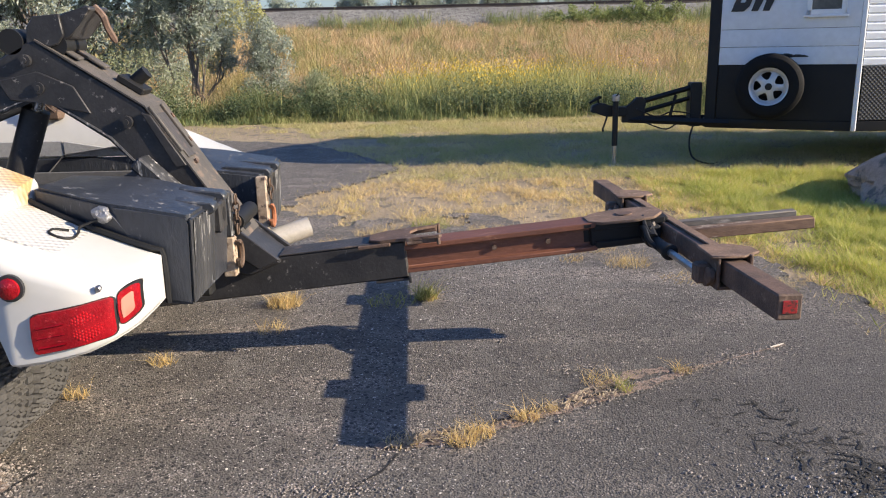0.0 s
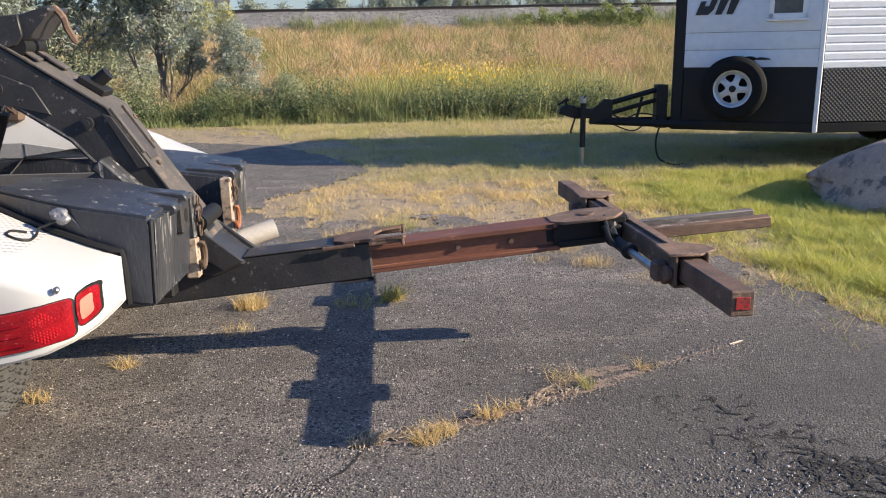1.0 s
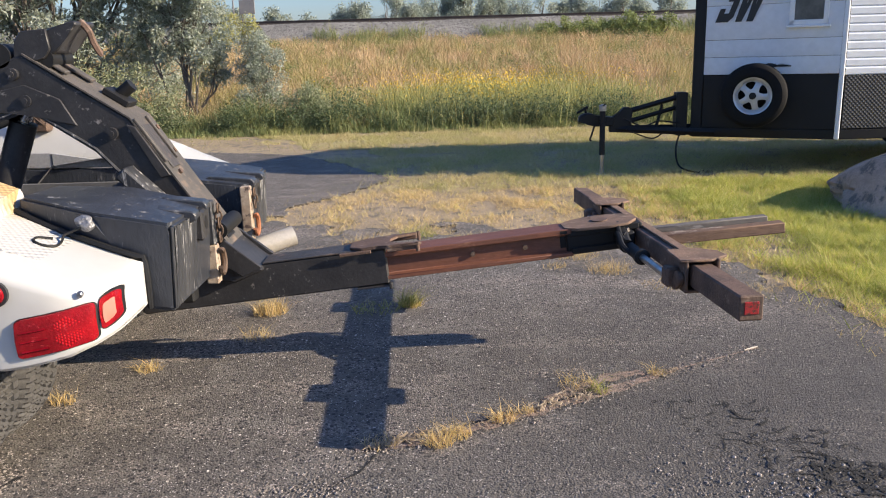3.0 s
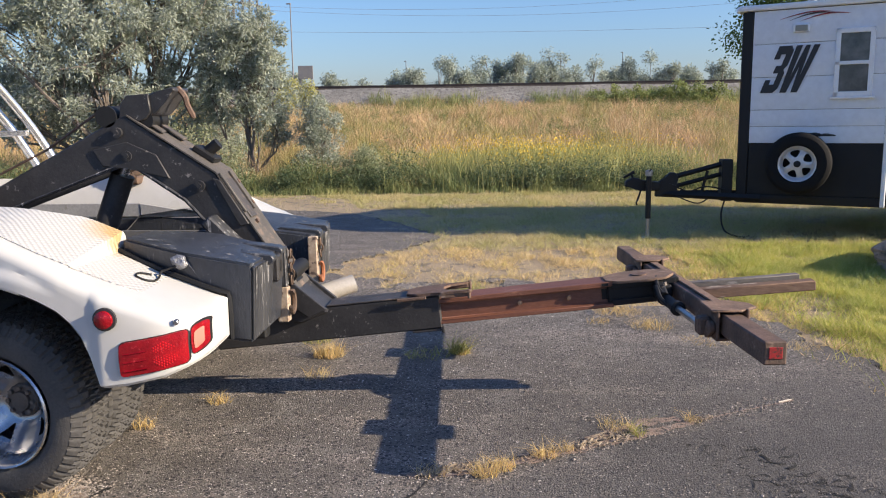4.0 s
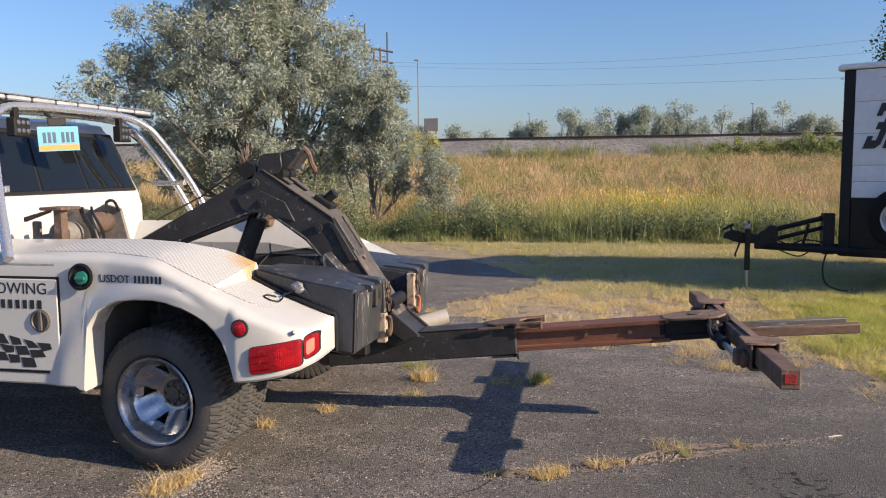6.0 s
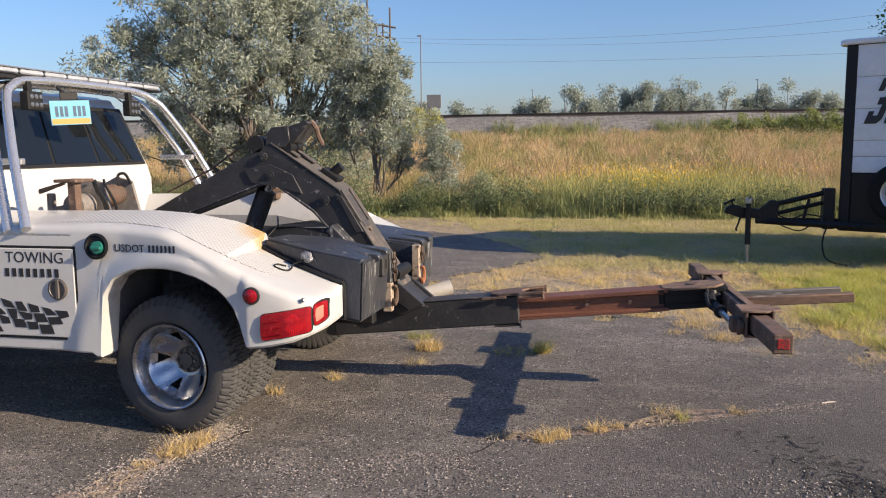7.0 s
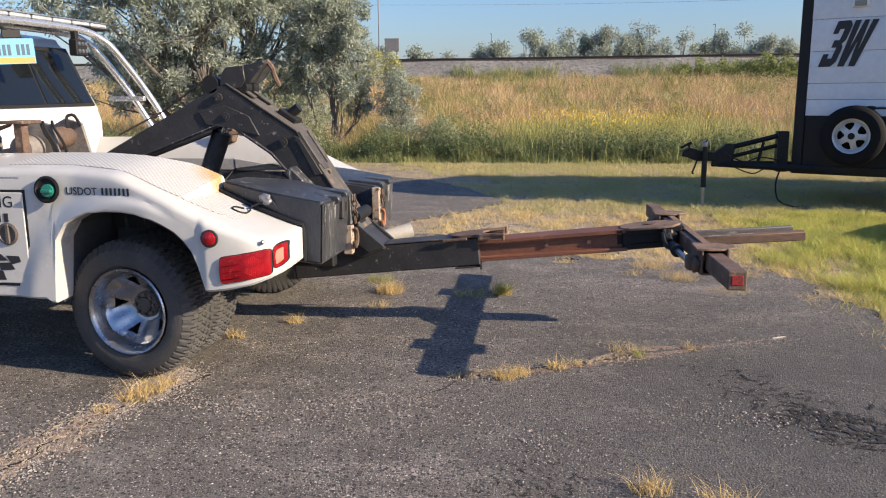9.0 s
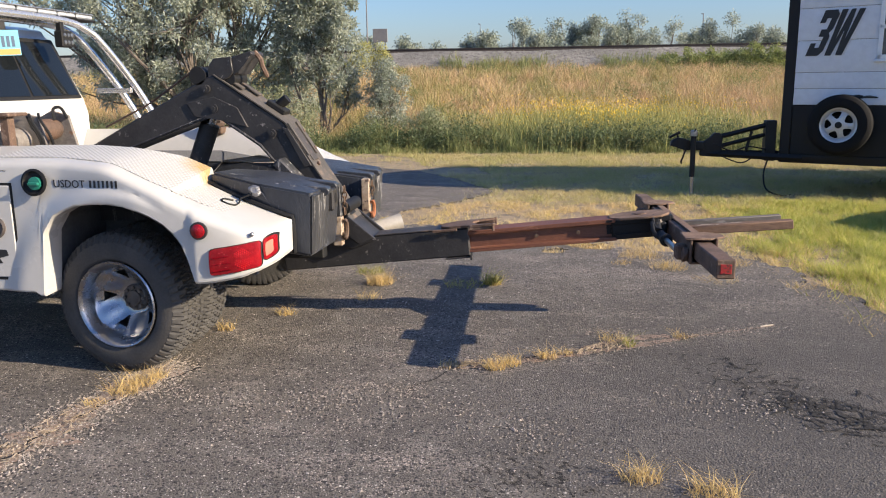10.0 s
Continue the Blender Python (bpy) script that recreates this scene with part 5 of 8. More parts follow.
    def skin(x0, x1, z00, z01, z10, z11, off, thick, material, name, parent, label="", n=10, r=0.0):
        """A lamp glass that follows the body side; z from the first end to the second."""
        b2 = bmesh.new()
        prev = None
        w = x1 - x0
        ts = sorted(set([i / n for i in range(n + 1)] + ([q * r / w for q in (0.08, 0.3, 0.6)] + [1 - q * r / w for q in (0.08, 0.3, 0.6)] if r else [])))
        for t in ts:
            x = x0 + w * t
            y = fender_out(x) - off
            za, zb = z00 + (z10 - z00) * t, z01 + (z11 - z01) * t
            e = min(t, 1 - t) * w
            if r and e < r:
                k = r - math.sqrt(max(0.0, r * r - (r - e) ** 2))
                za, zb = za + k * 0.97, zb - k * 0.97
            cur = [b2.verts.new((x, Y(yy), zz)) for yy, zz in ((y + thick + 0.01, za), (y, za + 0.004), (y - 0.006, (za + zb) / 2), (y, zb - 0.004), (y + thick + 0.01, zb))]
            if prev:
                for q in range(4):
                    b2.faces.new((prev[q], cur[q], cur[q + 1], prev[q + 1]))
            else:
                b2.faces.new(cur)
            prev = cur
        b2.faces.new(prev)
        return part(name, squeeze(b2), material, parent, label)

    if s < 0:
        tl = skin(-1.360, -1.082, 0.612, 0.762, 0.655, 0.803, 0.003, 0.012, M_TBLACK, "tail_light", truck, "large red tail light in a dark rubber gasket", r=0.022)
        skin(-1.355, -1.087, 0.616, 0.758, 0.659, 0.799, 0.013, 0.01, M_RED, "lens", tl, "ribbed red lens", r=0.018)
        bm = bmesh.new()
        for i in range(15):
            for j in range(13):
                dx, dz = -0.070 + i * 0.010, -0.066 + j * 0.011 + 0.0055 * (i % 2)
                if math.hypot(dx / 0.052, dz / 0.050) < 1:
                    x = -1.178 + dx
                    lathe(bm, [(0.0050, 0), (0.0046, 0.002), (0.0015, 0.0034)], (x, Y(fender_out(x) - 0.0145), 0.709 + dz), (0, Y(-1) - Y(0), 0), 6)
        tagged(part("reflector", squeeze(bm), M_RED2, tl, "beaded brighter red reflector"), kind="stuff")
        bm = bmesh.new()
        for i in range(3):
            z = 0.638 + i * 0.034
            b2 = [bm.verts.new((x, Y(fender_out(x) - o), z + 0.006 * k + (x + 1.34) * 0.15)) for x in (-1.338, -1.25) for k, o in ((0, 0.014), (1, 0.0225), (2, 0.014))]
            bm.faces.new((b2[0], b2[1], b2[4], b2[3]))
            bm.faces.new((b2[1], b2[2], b2[5], b2[4]))
        part("lens_rib", squeeze(bm), M_RED, tl)
    if s < 0:
        tl = skin(-1.078, -1.028, 0.676, 0.812, 0.700, 0.824, 0.004, 0.012, M_TBLACK, "tail_light", truck, "small red lamp with a pale centre in a dark gasket", n=6, r=0.020)
        skin(-1.075, -1.031, 0.682, 0.806, 0.706, 0.818, 0.010, 0.012, M_RED, "lens_frame", tl, "red lens frame", n=6, r=0.016)
        skin(-1.065, -1.040, 0.704, 0.784, 0.722, 0.797, 0.0155, 0.01, M_AMBER, "lens", tl, "pale pinkish lens", n=6, r=0.008)
    if s < 0:
        bm = bmesh.new()
        lathe(bm, [(0.012, 0), (0.012, 0.012), (0.008, 0.016)], (-1.125, Y(fender_out(-1.125) + 0.0), 0.83), (0, Y(-1) - Y(0), 0), 12)
        part("bolt", squeeze(bm), M_STEEL, truck)
    # wheels
    for k, yf in enumerate((2.66, 2.99)):
        wheel(Vector((-1.995, Y(yf), 0.40)), Vector((-0.12, Y(-1) - Y(0), 0)), truck, rim_r=0.238, deep=(k == 0))


M_NUT = mat("rusty_nut", (0.16, 0.13, 0.11), (0.22, 0.19, 0.17), rough=0.5, metal=0.5, scale=30, fine=90, bump=0.1)
M_BARREL = mat("dull_barrel", (0.20, 0.205, 0.215), (0.14, 0.145, 0.15), rough=0.45, metal=0.4, scale=9, fine=60, bump=0.05)
M_HUB = mat("greasy_hub_iron", (0.10, 0.09, 0.082), (0.16, 0.13, 0.11), rough=0.55, metal=0.3, scale=14, fine=90, bump=0.2)


def wheel(c, out, parent, r=0.40, rim_r=0.245, width=0.25, deep=True, front=False, tread=True):
    """Tyre with blocks on a five-window dished rim; c is the middle of the outer face, out points away from the truck."""
    out = out.normalized()
    d, u, v = frame_of(out)
    # rim as a polar sheet with windows left open
    bm = bmesh.new()
    knots = [(rim_r, 0.004), (rim_r + 0.008, 0.012), (rim_r + 0.002, 0.019), (rim_r - 0.008, 0.012), (rim_r - 0.020, -0.015), (rim_r - 0.030, -0.040), (0.205, -0.062), (0.185, -0.088), (0.15, -0.126), (0.12, -0.152), (0.095, -0.166), (0.075, -0.170)] if deep else \
            [(rim_r, 0.004), (rim_r + 0.008, 0.012), (rim_r - 0.01, 0.0), (rim_r - 0.026, -0.03), (rim_r * 0.82, -0.045), (rim_r * 0.72, -0.035), (rim_r * 0.62, -0.025), (rim_r * 0.52, -0.015), (rim_r * 0.42, -0.01), (rim_r * 0.33, -0.005)]
    prof = []
    for (ra, ha), (rb, hb) in zip(knots, knots[1:]):
        n = max(1, round(abs(ra - rb) / 0.006))
        prof += [(ra + (rb - ra) * q / n, ha + (hb - ha) * q / n) for q in range(n)]
    prof.append(knots[-1])
    if front:
        prof = [(rr, hh + 0.03) for rr, hh in prof]
    rs, halves = [], []
    for rr, h in prof:
        if deep:
            half = lerp_table(rr, (0.112, 0.118, 0.13, 0.15, 0.17, 0.19, 0.20, 0.207, 0.211), (0.0, 0.035, 0.065, 0.11, 0.15, 0.175, 0.165, 0.11, 0.0))
        else:
            half = lerp_table(rr / rim_r, (0.36, 0.39, 0.46, 0.56, 0.66, 0.74, 0.79, 0.81), (0.0, 0.10, 0.19, 0.26, 0.30, 0.30, 0.22, 0.0))
        halves.append(half)
        hw = max(half, 0.012)
        lift = 0.020 * math.sin(math.pi * min(1.0, max(0.0, (rr - 0.09) / 0.125))) if deep else 0.010 * math.sin(math.pi * min(1.0, max(0.0, (rr / rim_r - 0.35) / 0.5)))
        cuts = [-0.5 + (0.5 - hw) * q / 4 for q in range(4)] + [-hw + 2 * hw * q / 6 for q in range(6)] + [hw + (0.5 - hw) * q / 4 for q in range(4)]
        ang = [2 * math.pi * (sec + q + 0.94) / 5 for sec in range(5) for q in cuts]
        raised = [h + lift * (0.5 - 0.5 * math.cos(2 * math.pi * q)) ** 3 - (0.016 if deep and half > 0.02 and abs(q) < hw * 0.99 else 0.0) for _ in range(5) for q in cuts]
        rs.append([bm.verts.new(c + d * hh + (u * math.cos(a) + v * math.sin(a)) * rr) for a, hh in zip(ang, raised)])
    seg = 70
    for j, (a, b) in enumerate(zip(rs, rs[1:])):
        for i in range(seg):
            if halves[j] > 0 and halves[j + 1] > 0 and 4 <= i % 14 < 10 and (not deep or prof[j][0] < 0.178):
                continue
            bm.faces.new((a[i], a[(i + 1) % seg], b[(i + 1) % seg], b[i]))
    bm.faces.new(rs[-1])
    w = part("wheel", bm, M_RIM if deep or front else M_SPARE, parent, "dished five-window alloy wheel")
    bm = bmesh.new()
    lathe(bm, [(rim_r - 0.012, -0.05), (rim_r - 0.012, -0.235)], c, d, 32, cap=False)
    part("barrel", bm, M_BARREL if deep else M_TBLACK, w, "dull grey inner barrel")
    bm = bmesh.new()
    lathe(bm, [(rim_r - 0.014, -0.230), (0.16, -0.231), (0.15, -0.215), (0.02, -0.210)], c, d, 32, cap=False)
    part("brake_drum", bm, M_HUB if deep else M_TBLACK, w, "dark brake drum")
    bm = bmesh.new()
    if deep:
        lathe(bm, [(0.076, -0.172), (0.076, -0.160), (0.069, -0.154), (0.046, -0.154), (0.042, -0.142), (0.01, -0.138)], c, d, 20)
    else:
        lathe(bm, [(0.042, -0.03), (0.042, 0.004), (0.03, 0.008)], c, d, 20)
    part("hub", bm, M_HUB if deep else M_TBLACK, w, "dull dark hub")
    for i in range(8 if deep else 0):
        a = i * math.pi / 4
        p = c + (u * math.cos(a) + v * math.sin(a)) * 0.059
        part("wheel_nut", rod(bmesh.new(), p + d * -0.158, p + d * -0.138, 0.010, 6), M_NUT, w)
    bm = bmesh.new()
    # one moulded ring: side walls, shoulder lugs and an all-terrain tread with staggered grooves
    n, per = 52, 8
    cols = [(rim_r + 0.004, -0.01, 0, 0), (rim_r + 0.02, 0.010, 0, 0), (rim_r + 0.026, 0.012, 0, 0), (rim_r + 0.05, 0.016, 0, 0), (r - 0.070, 0.012, 0, 0), (r - 0.052, 0.006, 0.0, 0), (r - 0.050, 0.0075, 0.007, 0), (r - 0.032, -0.004, 0.010, 0), (r - 0.014, -0.020, 0.014, 0)]
    edges = (-0.028, -0.068, -0.108, -0.142, -0.188, -width + 0.020)
    for row, (h0, h1) in enumerate(zip(edges, edges[1:])):
        for q in (0.0, 0.25, 0.5, 0.75, 1.0):
            h = h0 + (h1 - h0) * (0.06 + 0.80 * q)
            cols.append((r - 0.016 * abs(2 * (h + width / 2) / width) ** 4, h, 0.016, row + 1))
        if row < 4:
            cols.append((r, h1 + (h0 - h1) * 0.10, 0.013, -1))
            cols.append((r, h1 + (h0 - h1) * 0.02, 0.013, -1))
    cols += [(r - 0.012, -width + 0.014, 0.012, 5), (r - 0.05, -width, 0, 0), (rim_r + 0.02, -width, 0, 0), (rim_r, -width + 0.02, 0, 0)]
    grid = []
    for rr, h, deep_cut, row in cols:
        line = []
        for i in range(n * per):
            zig = 0.30 * abs(((h * 24) % 1) - 0.5)
            ph = (i / per + (row % 2) * 0.5 + zig) % 1
            cut = deep_cut if row < 0 or (deep_cut and ph > 0.66) or (tread and deep_cut and row in (2, 3, 4) and abs(ph - 0.34) < 0.06) else 0.0
            a = 2 * math.pi * i / (n * per)
            line.append(bm.verts.new(c + (u * math.cos(a) + v * math.sin(a)) * (rr - (cut if tread else 0.0)) + d * h))
        grid.append(line)
    for a, b in zip(grid, grid[1:]):
        bridge(bm, a, b)
    part("tyre", bm, M_TYRE if parent is truck else M_TYRE2, w, "black block-tread tyre")
    return w


build_side(-1)
build_side(1)

# front wheels, mostly out of sight under the cab
for y, o in ((2.98, -1), (2 * YC - 2.98, 1)):
    wheel(Vector((-5.7, y, 0.40)), Vector((0, o, 0)), truck, deep=False, front=True)

# frame and bed
for y in (3.45, 4.30):
    bm = bmesh.new()
    box(bm, -6.6, -1.05, y, y + 0.08, 0.50, 0.72, 0.01)
    part("chassis_rail", bm, M_TBLACK, truck, "black chassis rail")
bm = bmesh.new()
rod(bm, (-1.995, 2.95, 0.40), (-1.995, 2 * YC - 2.95, 0.40), 0.06, 12)
lathe(bm, [(0.08, -0.2), (0.17, -0.12), (0.17, 0.12), (0.08, 0.2)], (-1.995, YC, 0.40), (0, 1, 0), 16)
part("rear_axle", bm, M_TBLACK, truck)
bm = bmesh.new()
rod(bm, (-5.7, 2.95, 0.40), (-5.7, 2 * YC - 2.95, 0.40), 0.05, 12)
part("front_axle", bm, M_TBLACK, truck)
bm = bmesh.new()
box(bm, -3.4, -1.64, 3.17, 2 * YC - 3.17, 0.80, 0.84, 0.005)
part("bed_floor", bm, M_BLACKDULL, truck, "black steel bed between the body sides")

# cab
bm = bmesh.new()
prism(bm, [(-3.42, 0.62), (-3.42, 1.42), (-3.60, 1.98), (-3.72, 2.03), (-5.1, 2.05), (-5.75, 1.52), (-7.05, 1.40), (-7.25, 1.2), (-7.25, 0.6)], 3.0, 2 * YC - 2.95, "y")
bmesh.ops.bevel(bm, geom=[e for e in bm.edges], offset=0.05, segments=3, affect="EDGES", clamp_overlap=True)
for v in bm.verts:
    if v.co.z > 1.40:
        v.co.y = YC + (v.co.y - YC) * (1 - 0.30 * (v.co.z - 1.40))
part("cab", bm, M_WHITE, truck, "white extended cab")


def on_rear(y, z, off):
    """A point on the raked rear wall of the cab."""
    return Vector((-3.42 - (z - 1.42) * 0.3214 + off, y, z))


for name, y0a, y1a, y0b, y1b, z0, z1, off, material, label in (("rear_window", 3.10, 4.80, 3.22, 4.69, 1.485, 1.93, 0.004, M_TBLACK, "dark rear window"),):
    bm = bmesh.new()
    a = [on_rear(y, z, off) for y, z in ((y0a, z0), (y1a, z0), (y1b, z1), (y0b, z1))]
    lo = [bm.verts.new(p) for p in a]
    hi = [bm.verts.new(p + Vector((0.012, 0, 0.004))) for p in a]
    bm.faces.new(hi)
    bridge(bm, lo, hi)
    win = part(name, bm, material, truck, label)
    for ya, yb in ((3.13, 3.66), (3.69, 4.17), (4.20, 4.77)):
        bm = bmesh.new()
        def tap(y, z):
            return YC + (y - YC) * (1 - 0.15 * (z - 1.485) / 0.445)
        a = [on_rear(tap(y, z), z, 0.017) for y, z in ((ya, 1.51), (yb, 1.51), (yb, 1.905), (ya, 1.905))]
        lo = [bm.verts.new(p) for p in a]
        hi = [bm.verts.new(p + Vector((0.006, 0, 0.002))) for p in a]
        bm.faces.new(hi)
        bridge(bm, lo, hi)
        part("pane", bm, M_GLASS, win, "tinted glass")

# polished tube rack behind the cab
HOOP = [(-2.77, 2.56, 1.17), (-3.045, 2.83, 1.58), (-3.27, 3.08, 1.92), (-3.31, 3.18, 2.01), (-3.35, 3.38, 2.06), (-3.36, 3.93, 2.075), (-3.32, 4.52, 2.06), (-3.26, 4.70, 2.00), (-3.20, 4.78, 1.91), (-3.07, 5.0, 1.58), (-2.88, 5.1, 1.17)]
for dx, dy, dz in ((0, 1.0, 0), (-0.13, 0.985, -0.02)):
    bm = bmesh.new()
    sweep(bm, smooth_path([(x + dx, YC + (y - YC) * dy, z + dz) for x, y, z in HOOP], 5), 0.028, 12)
    rack = part("rack_hoop", bm, M_CHROME, truck, "polished bent tube hoop")
for y in (2.93, 2 * YC - 2.93):
    bm = bmesh.new()
    box(bm, -3.36, -3.06, y - 0.02, y + 0.02, 1.52, 1.56, 0.006)
    part("rack_brace", bm, M_CHROME, truck)
# light bar
bm = bmesh.new()
box(bm, -3.55, -3.36, 2.86, 5.0, 2.083, 2.10, 0.006)
bar = part("light_bar", bm, M_TBLACK, truck, "long clear roof light bar")
M_LENS = mat("frosted_lens", (0.42, 0.44, 0.47), (0.3, 0.32, 0.35), rough=0.2, scale=9, fine=40, bump=0.05, gloss=0.5)
for i in range(9):
    y = 2.88 + i * 0.235
    bm = bmesh.new()
    box(bm, -3.54, -3.37, y, y + 0.215, 2.101, 2.135, 0.010)
    part("lens", bm, M_LENS, bar, "clear ribbed lens")
bm = bmesh.new()
box(bm, -3.545, -3.365, 2.87, 4.99, 2.136, 2.145, 0.004)
part("cap", bm, M_CHROME, bar)
for y in (3.2, 4.66):
    bm = bmesh.new()
    box(bm, -3.5, -3.36, y - 0.09, y + 0.09, 2.06, 2.105, 0.006)
    part("bracket", bm, M_TBLACK, bar)
for y in (3.33, 4.44):
    bm = bmesh.new()
    box(bm, -3.33, -3.26, y - 0.07, y + 0.07, 1.865, 1.985, 0.008)
    lampb = part("work_light", bm, M_TBLACK, truck, "square black work light with six lamps")
    for i in range(3):
        for j in range(2):
            bm = bmesh.new()
            lathe(bm, [(0.016, 0), (0.015, 0.006), (0.004, 0.008)], (-3.26, y - 0.042 + i * 0.042, 1.90 + j * 0.052), (1, 0, 0), 10)
            part("lamp", bm, M_STEEL, lampb)
    bm = bmesh.new()
    box(bm, -3.34, -3.30, y - 0.02, y + 0.02, 1.98, 2.05, 0.003)
    part("bracket", bm, M_TBLACK, lampb)
# registration plate, turned to the rear quarter
bm = bmesh.new()
PM = Matrix.Translation((-3.255, 3.655, 1.862)) @ Euler((0, 0, radians(-32))).to_matrix().to_4x4() @ Euler((radians(3), 0, 0)).to_matrix().to_4x4()
box(bm, -0.004, 0.0, -0.134, 0.134, -0.082, 0.082, 0.0, PM)
plate = part("registration_plate", bm, M_PLATE, truck, "pale blue and orange registration plate")
bm = bmesh.new()
box(bm, 0.0, 0.002, -0.128, 0.128, -0.076, -0.04, 0.0, PM)
part("plate_band", bm, M_PLATEO, plate)
for i, y in enumerate((-0.092, -0.06, -0.028, 0.028, 0.06, 0.092)):
    bm = box(bmesh.new(), 0.0, 0.002, y - 0.010, y + 0.010, -0.026, 0.044, 0.0, PM)
    part("plate_bar", bm, M_PLATEN, plate)
bm = bmesh.new()
box(bm, -0.01, 0.0, -0.06, 0.06, 0.085, 0.14, 0.004, PM)
rod(bm, PM @ Vector((-0.01, 0, 0.1)), (-3.34, 3.64, 2.04), 0.012, 6)
part("plate_holder", bm, M_TBLACK, plate)

# winch on the deck
winch = part("winch", box(bmesh.new(), -2.98, -2.60, 3.10, 3.74, 1.05, 1.10, 0.006), M_WINCH, truck, "rusty drum winch with cable")
bm = bmesh.new()
rod(bm, (-2.78, 3.33, 1.27), (-2.78, 3.66, 1.27), 0.062, 18)
for k in range(13):
    lathe(bm, [(0.064, 0), (0.071, 0.008), (0.064, 0.016)], (-2.78, 3.38 + k * 0.0175, 1.27), (0, 1, 0), 18, cap=False)
tagged(part("cable_drum", bm, M_RUST2, winch, "brown wire rope on the drum"), kind="stuff")
for y in (3.32, 3.635):
    bm = bmesh.new()
    prism(bm, [(-2.93, 1.08), (-2.90, 1.34), (-2.80, 1.39), (-2.68, 1.36), (-2.61, 1.08)], y, y + 0.025, "y", 0.004)
    part("side_plate", bm, M_WINCH, winch)
bm = bmesh.new()
lathe(bm, [(0.02, -0.03), (0.05, -0.028), (0.055, 0), (0.075, 0.004), (0.08, 0.05), (0.08, 0.13), (0.06, 0.15)], (-2.78, 3.14, 1.22), (0, 1, 0), 20)
rod(bm, (-2.98, 3.18, 1.17), (-2.82, 3.18, 1.20), 0.035, 12)
box(bm, -2.99, -2.94, 3.16, 3.20, 1.14, 1.30, 0.008)
part("winch_motor", bm, M_WINCH, winch, "dusty grey hydraulic motor")
bm = bmesh.new()
box(bm, -2.755, -2.695, 3.06, 3.12, 1.05, 1.38, 0.006)
box(bm, -2.82, -2.66, 3.02, 3.20, 1.375, 1.395, 0.004)
prism(bm, [(-2.80, 1.36), (-2.79, 1.38), (-2.98, 1.33), (-2.98, 1.30)], 3.08, 3.11, "y", 0.004)
part("winch_bracket", bm, M_RUST2, winch, "rusty steel bracket")
for dx, dy in ((0.0, 0.0), (0.045, -0.04), (0.045, 0.05)):
    bm = bmesh.new()
    sweep(bm, smooth_path([(-2.66 + dx, 3.30 + dy, 1.10), (-2.65 + dx, 3.28 + dy, 1.22), (-2.70 + dx, 3.26 + dy, 1.34), (-2.74 + dx, 3.30 + dy, 1.38)], 5), 0.009, 6)
    part("hose", bm, M_TBLACK, winch)
bm = bmesh.new()
sweep(bm, smooth_path([(-2.74, 3.58, 1.33), (-2.75, 3.59, 1.40), (-2.71, 3.61, 1.41), (-2.68, 3.63, 1.34)], 5), 0.010, 6)
part("hose", bm, M_TBLACK, winch)
winch.location += Vector((-0.18, 0.08, 0.03))

# boom: a bent box arm from the bed to the wheel lift
BOOM = [(-3.05, 1.03), (-1.90, 1.628), (-1.855, 1.635), (-1.385, 1.325), (-1.168, 0.986), (-0.963, 0.68), (-0.80, 0.555), (-0.95, 0.49), (-1.12, 0.53), (-1.45, 1.06), (-1.56, 1.18), (-1.86, 1.385), (-2.66, 1.09), (-3.02, 0.90)]
BY0, BY1 = 3.80, 4.06
bm = bmesh.new()
prism(bm, BOOM, BY0, BY1, "y", 0.008)
boom = part("boom", bm, M_BLACK, truck, "bent black steel boom with worn paint")
bm = bmesh.new()
top = [(-1.855, 1.637), (-1.385, 1.327), (-1.168, 0.988), (-0.963, 0.682)]
nrm = [Vector((0.55, 0, 0.835)), Vector((0.72, 0, 0.69)), Vector((0.84, 0, 0.54)), Vector((0.84, 0, 0.54))]
lo = [[bm.verts.new(Vector((x, y, z)) + n * 0.001) for y in (BY0 - 0.006, BY1 + 0.006)] for (x, z), n in zip(top, nrm)]
hi = [[bm.verts.new(Vector((x, y, z)) + n * 0.009) for y in (BY0 - 0.006, BY1 + 0.006)] for (x, z), n in zip(top, nrm)]
for i in range(3):
    bm.faces.new((hi[i][0], hi[i][1], hi[i + 1][1], hi[i + 1][0]))
    bm.faces.new((lo[i][0], hi[i][0], hi[i + 1][0], lo[i + 1][0]))
    bm.faces.new((lo[i][1], hi[i][1], hi[i + 1][1], lo[i + 1][1]))
bm.faces.new((lo[0][0], lo[0][1], hi[0][1], hi[0][0]))
bm.faces.new((lo[3][0], lo[3][1], hi[3][1], hi[3][0]))
part("top_plate", bm, M_DUSTY, boom, "dusty brown top plate")
# hinge strip, rails and bolts along the lower leg
la, lb = Vector((-1.385, YC, 1.327)), Vector((-1.168, YC, 0.988))
GM = Matrix.Translation(la.lerp(lb, 0.5)) @ Euler((0, math.atan2(la.z - lb.z, lb.x - la.x), 0)).to_matrix().to_4x4()
bm = box(bmesh.new(), -0.15, 0.10, -0.09, 0.02, 0.010, 0.017, 0.003, GM)
part("hinge_strip", bm, M_GREASY, boom, "dark flat strip on the leg")
for y in (-0.125, 0.045):
    bm = box(bmesh.new(), -0.19, 0.06, y - 0.009, y + 0.009, 0.010, 0.024, 0.003, GM)
    part("side_rail", bm, M_DUSTY, boom, "narrow welded rail")
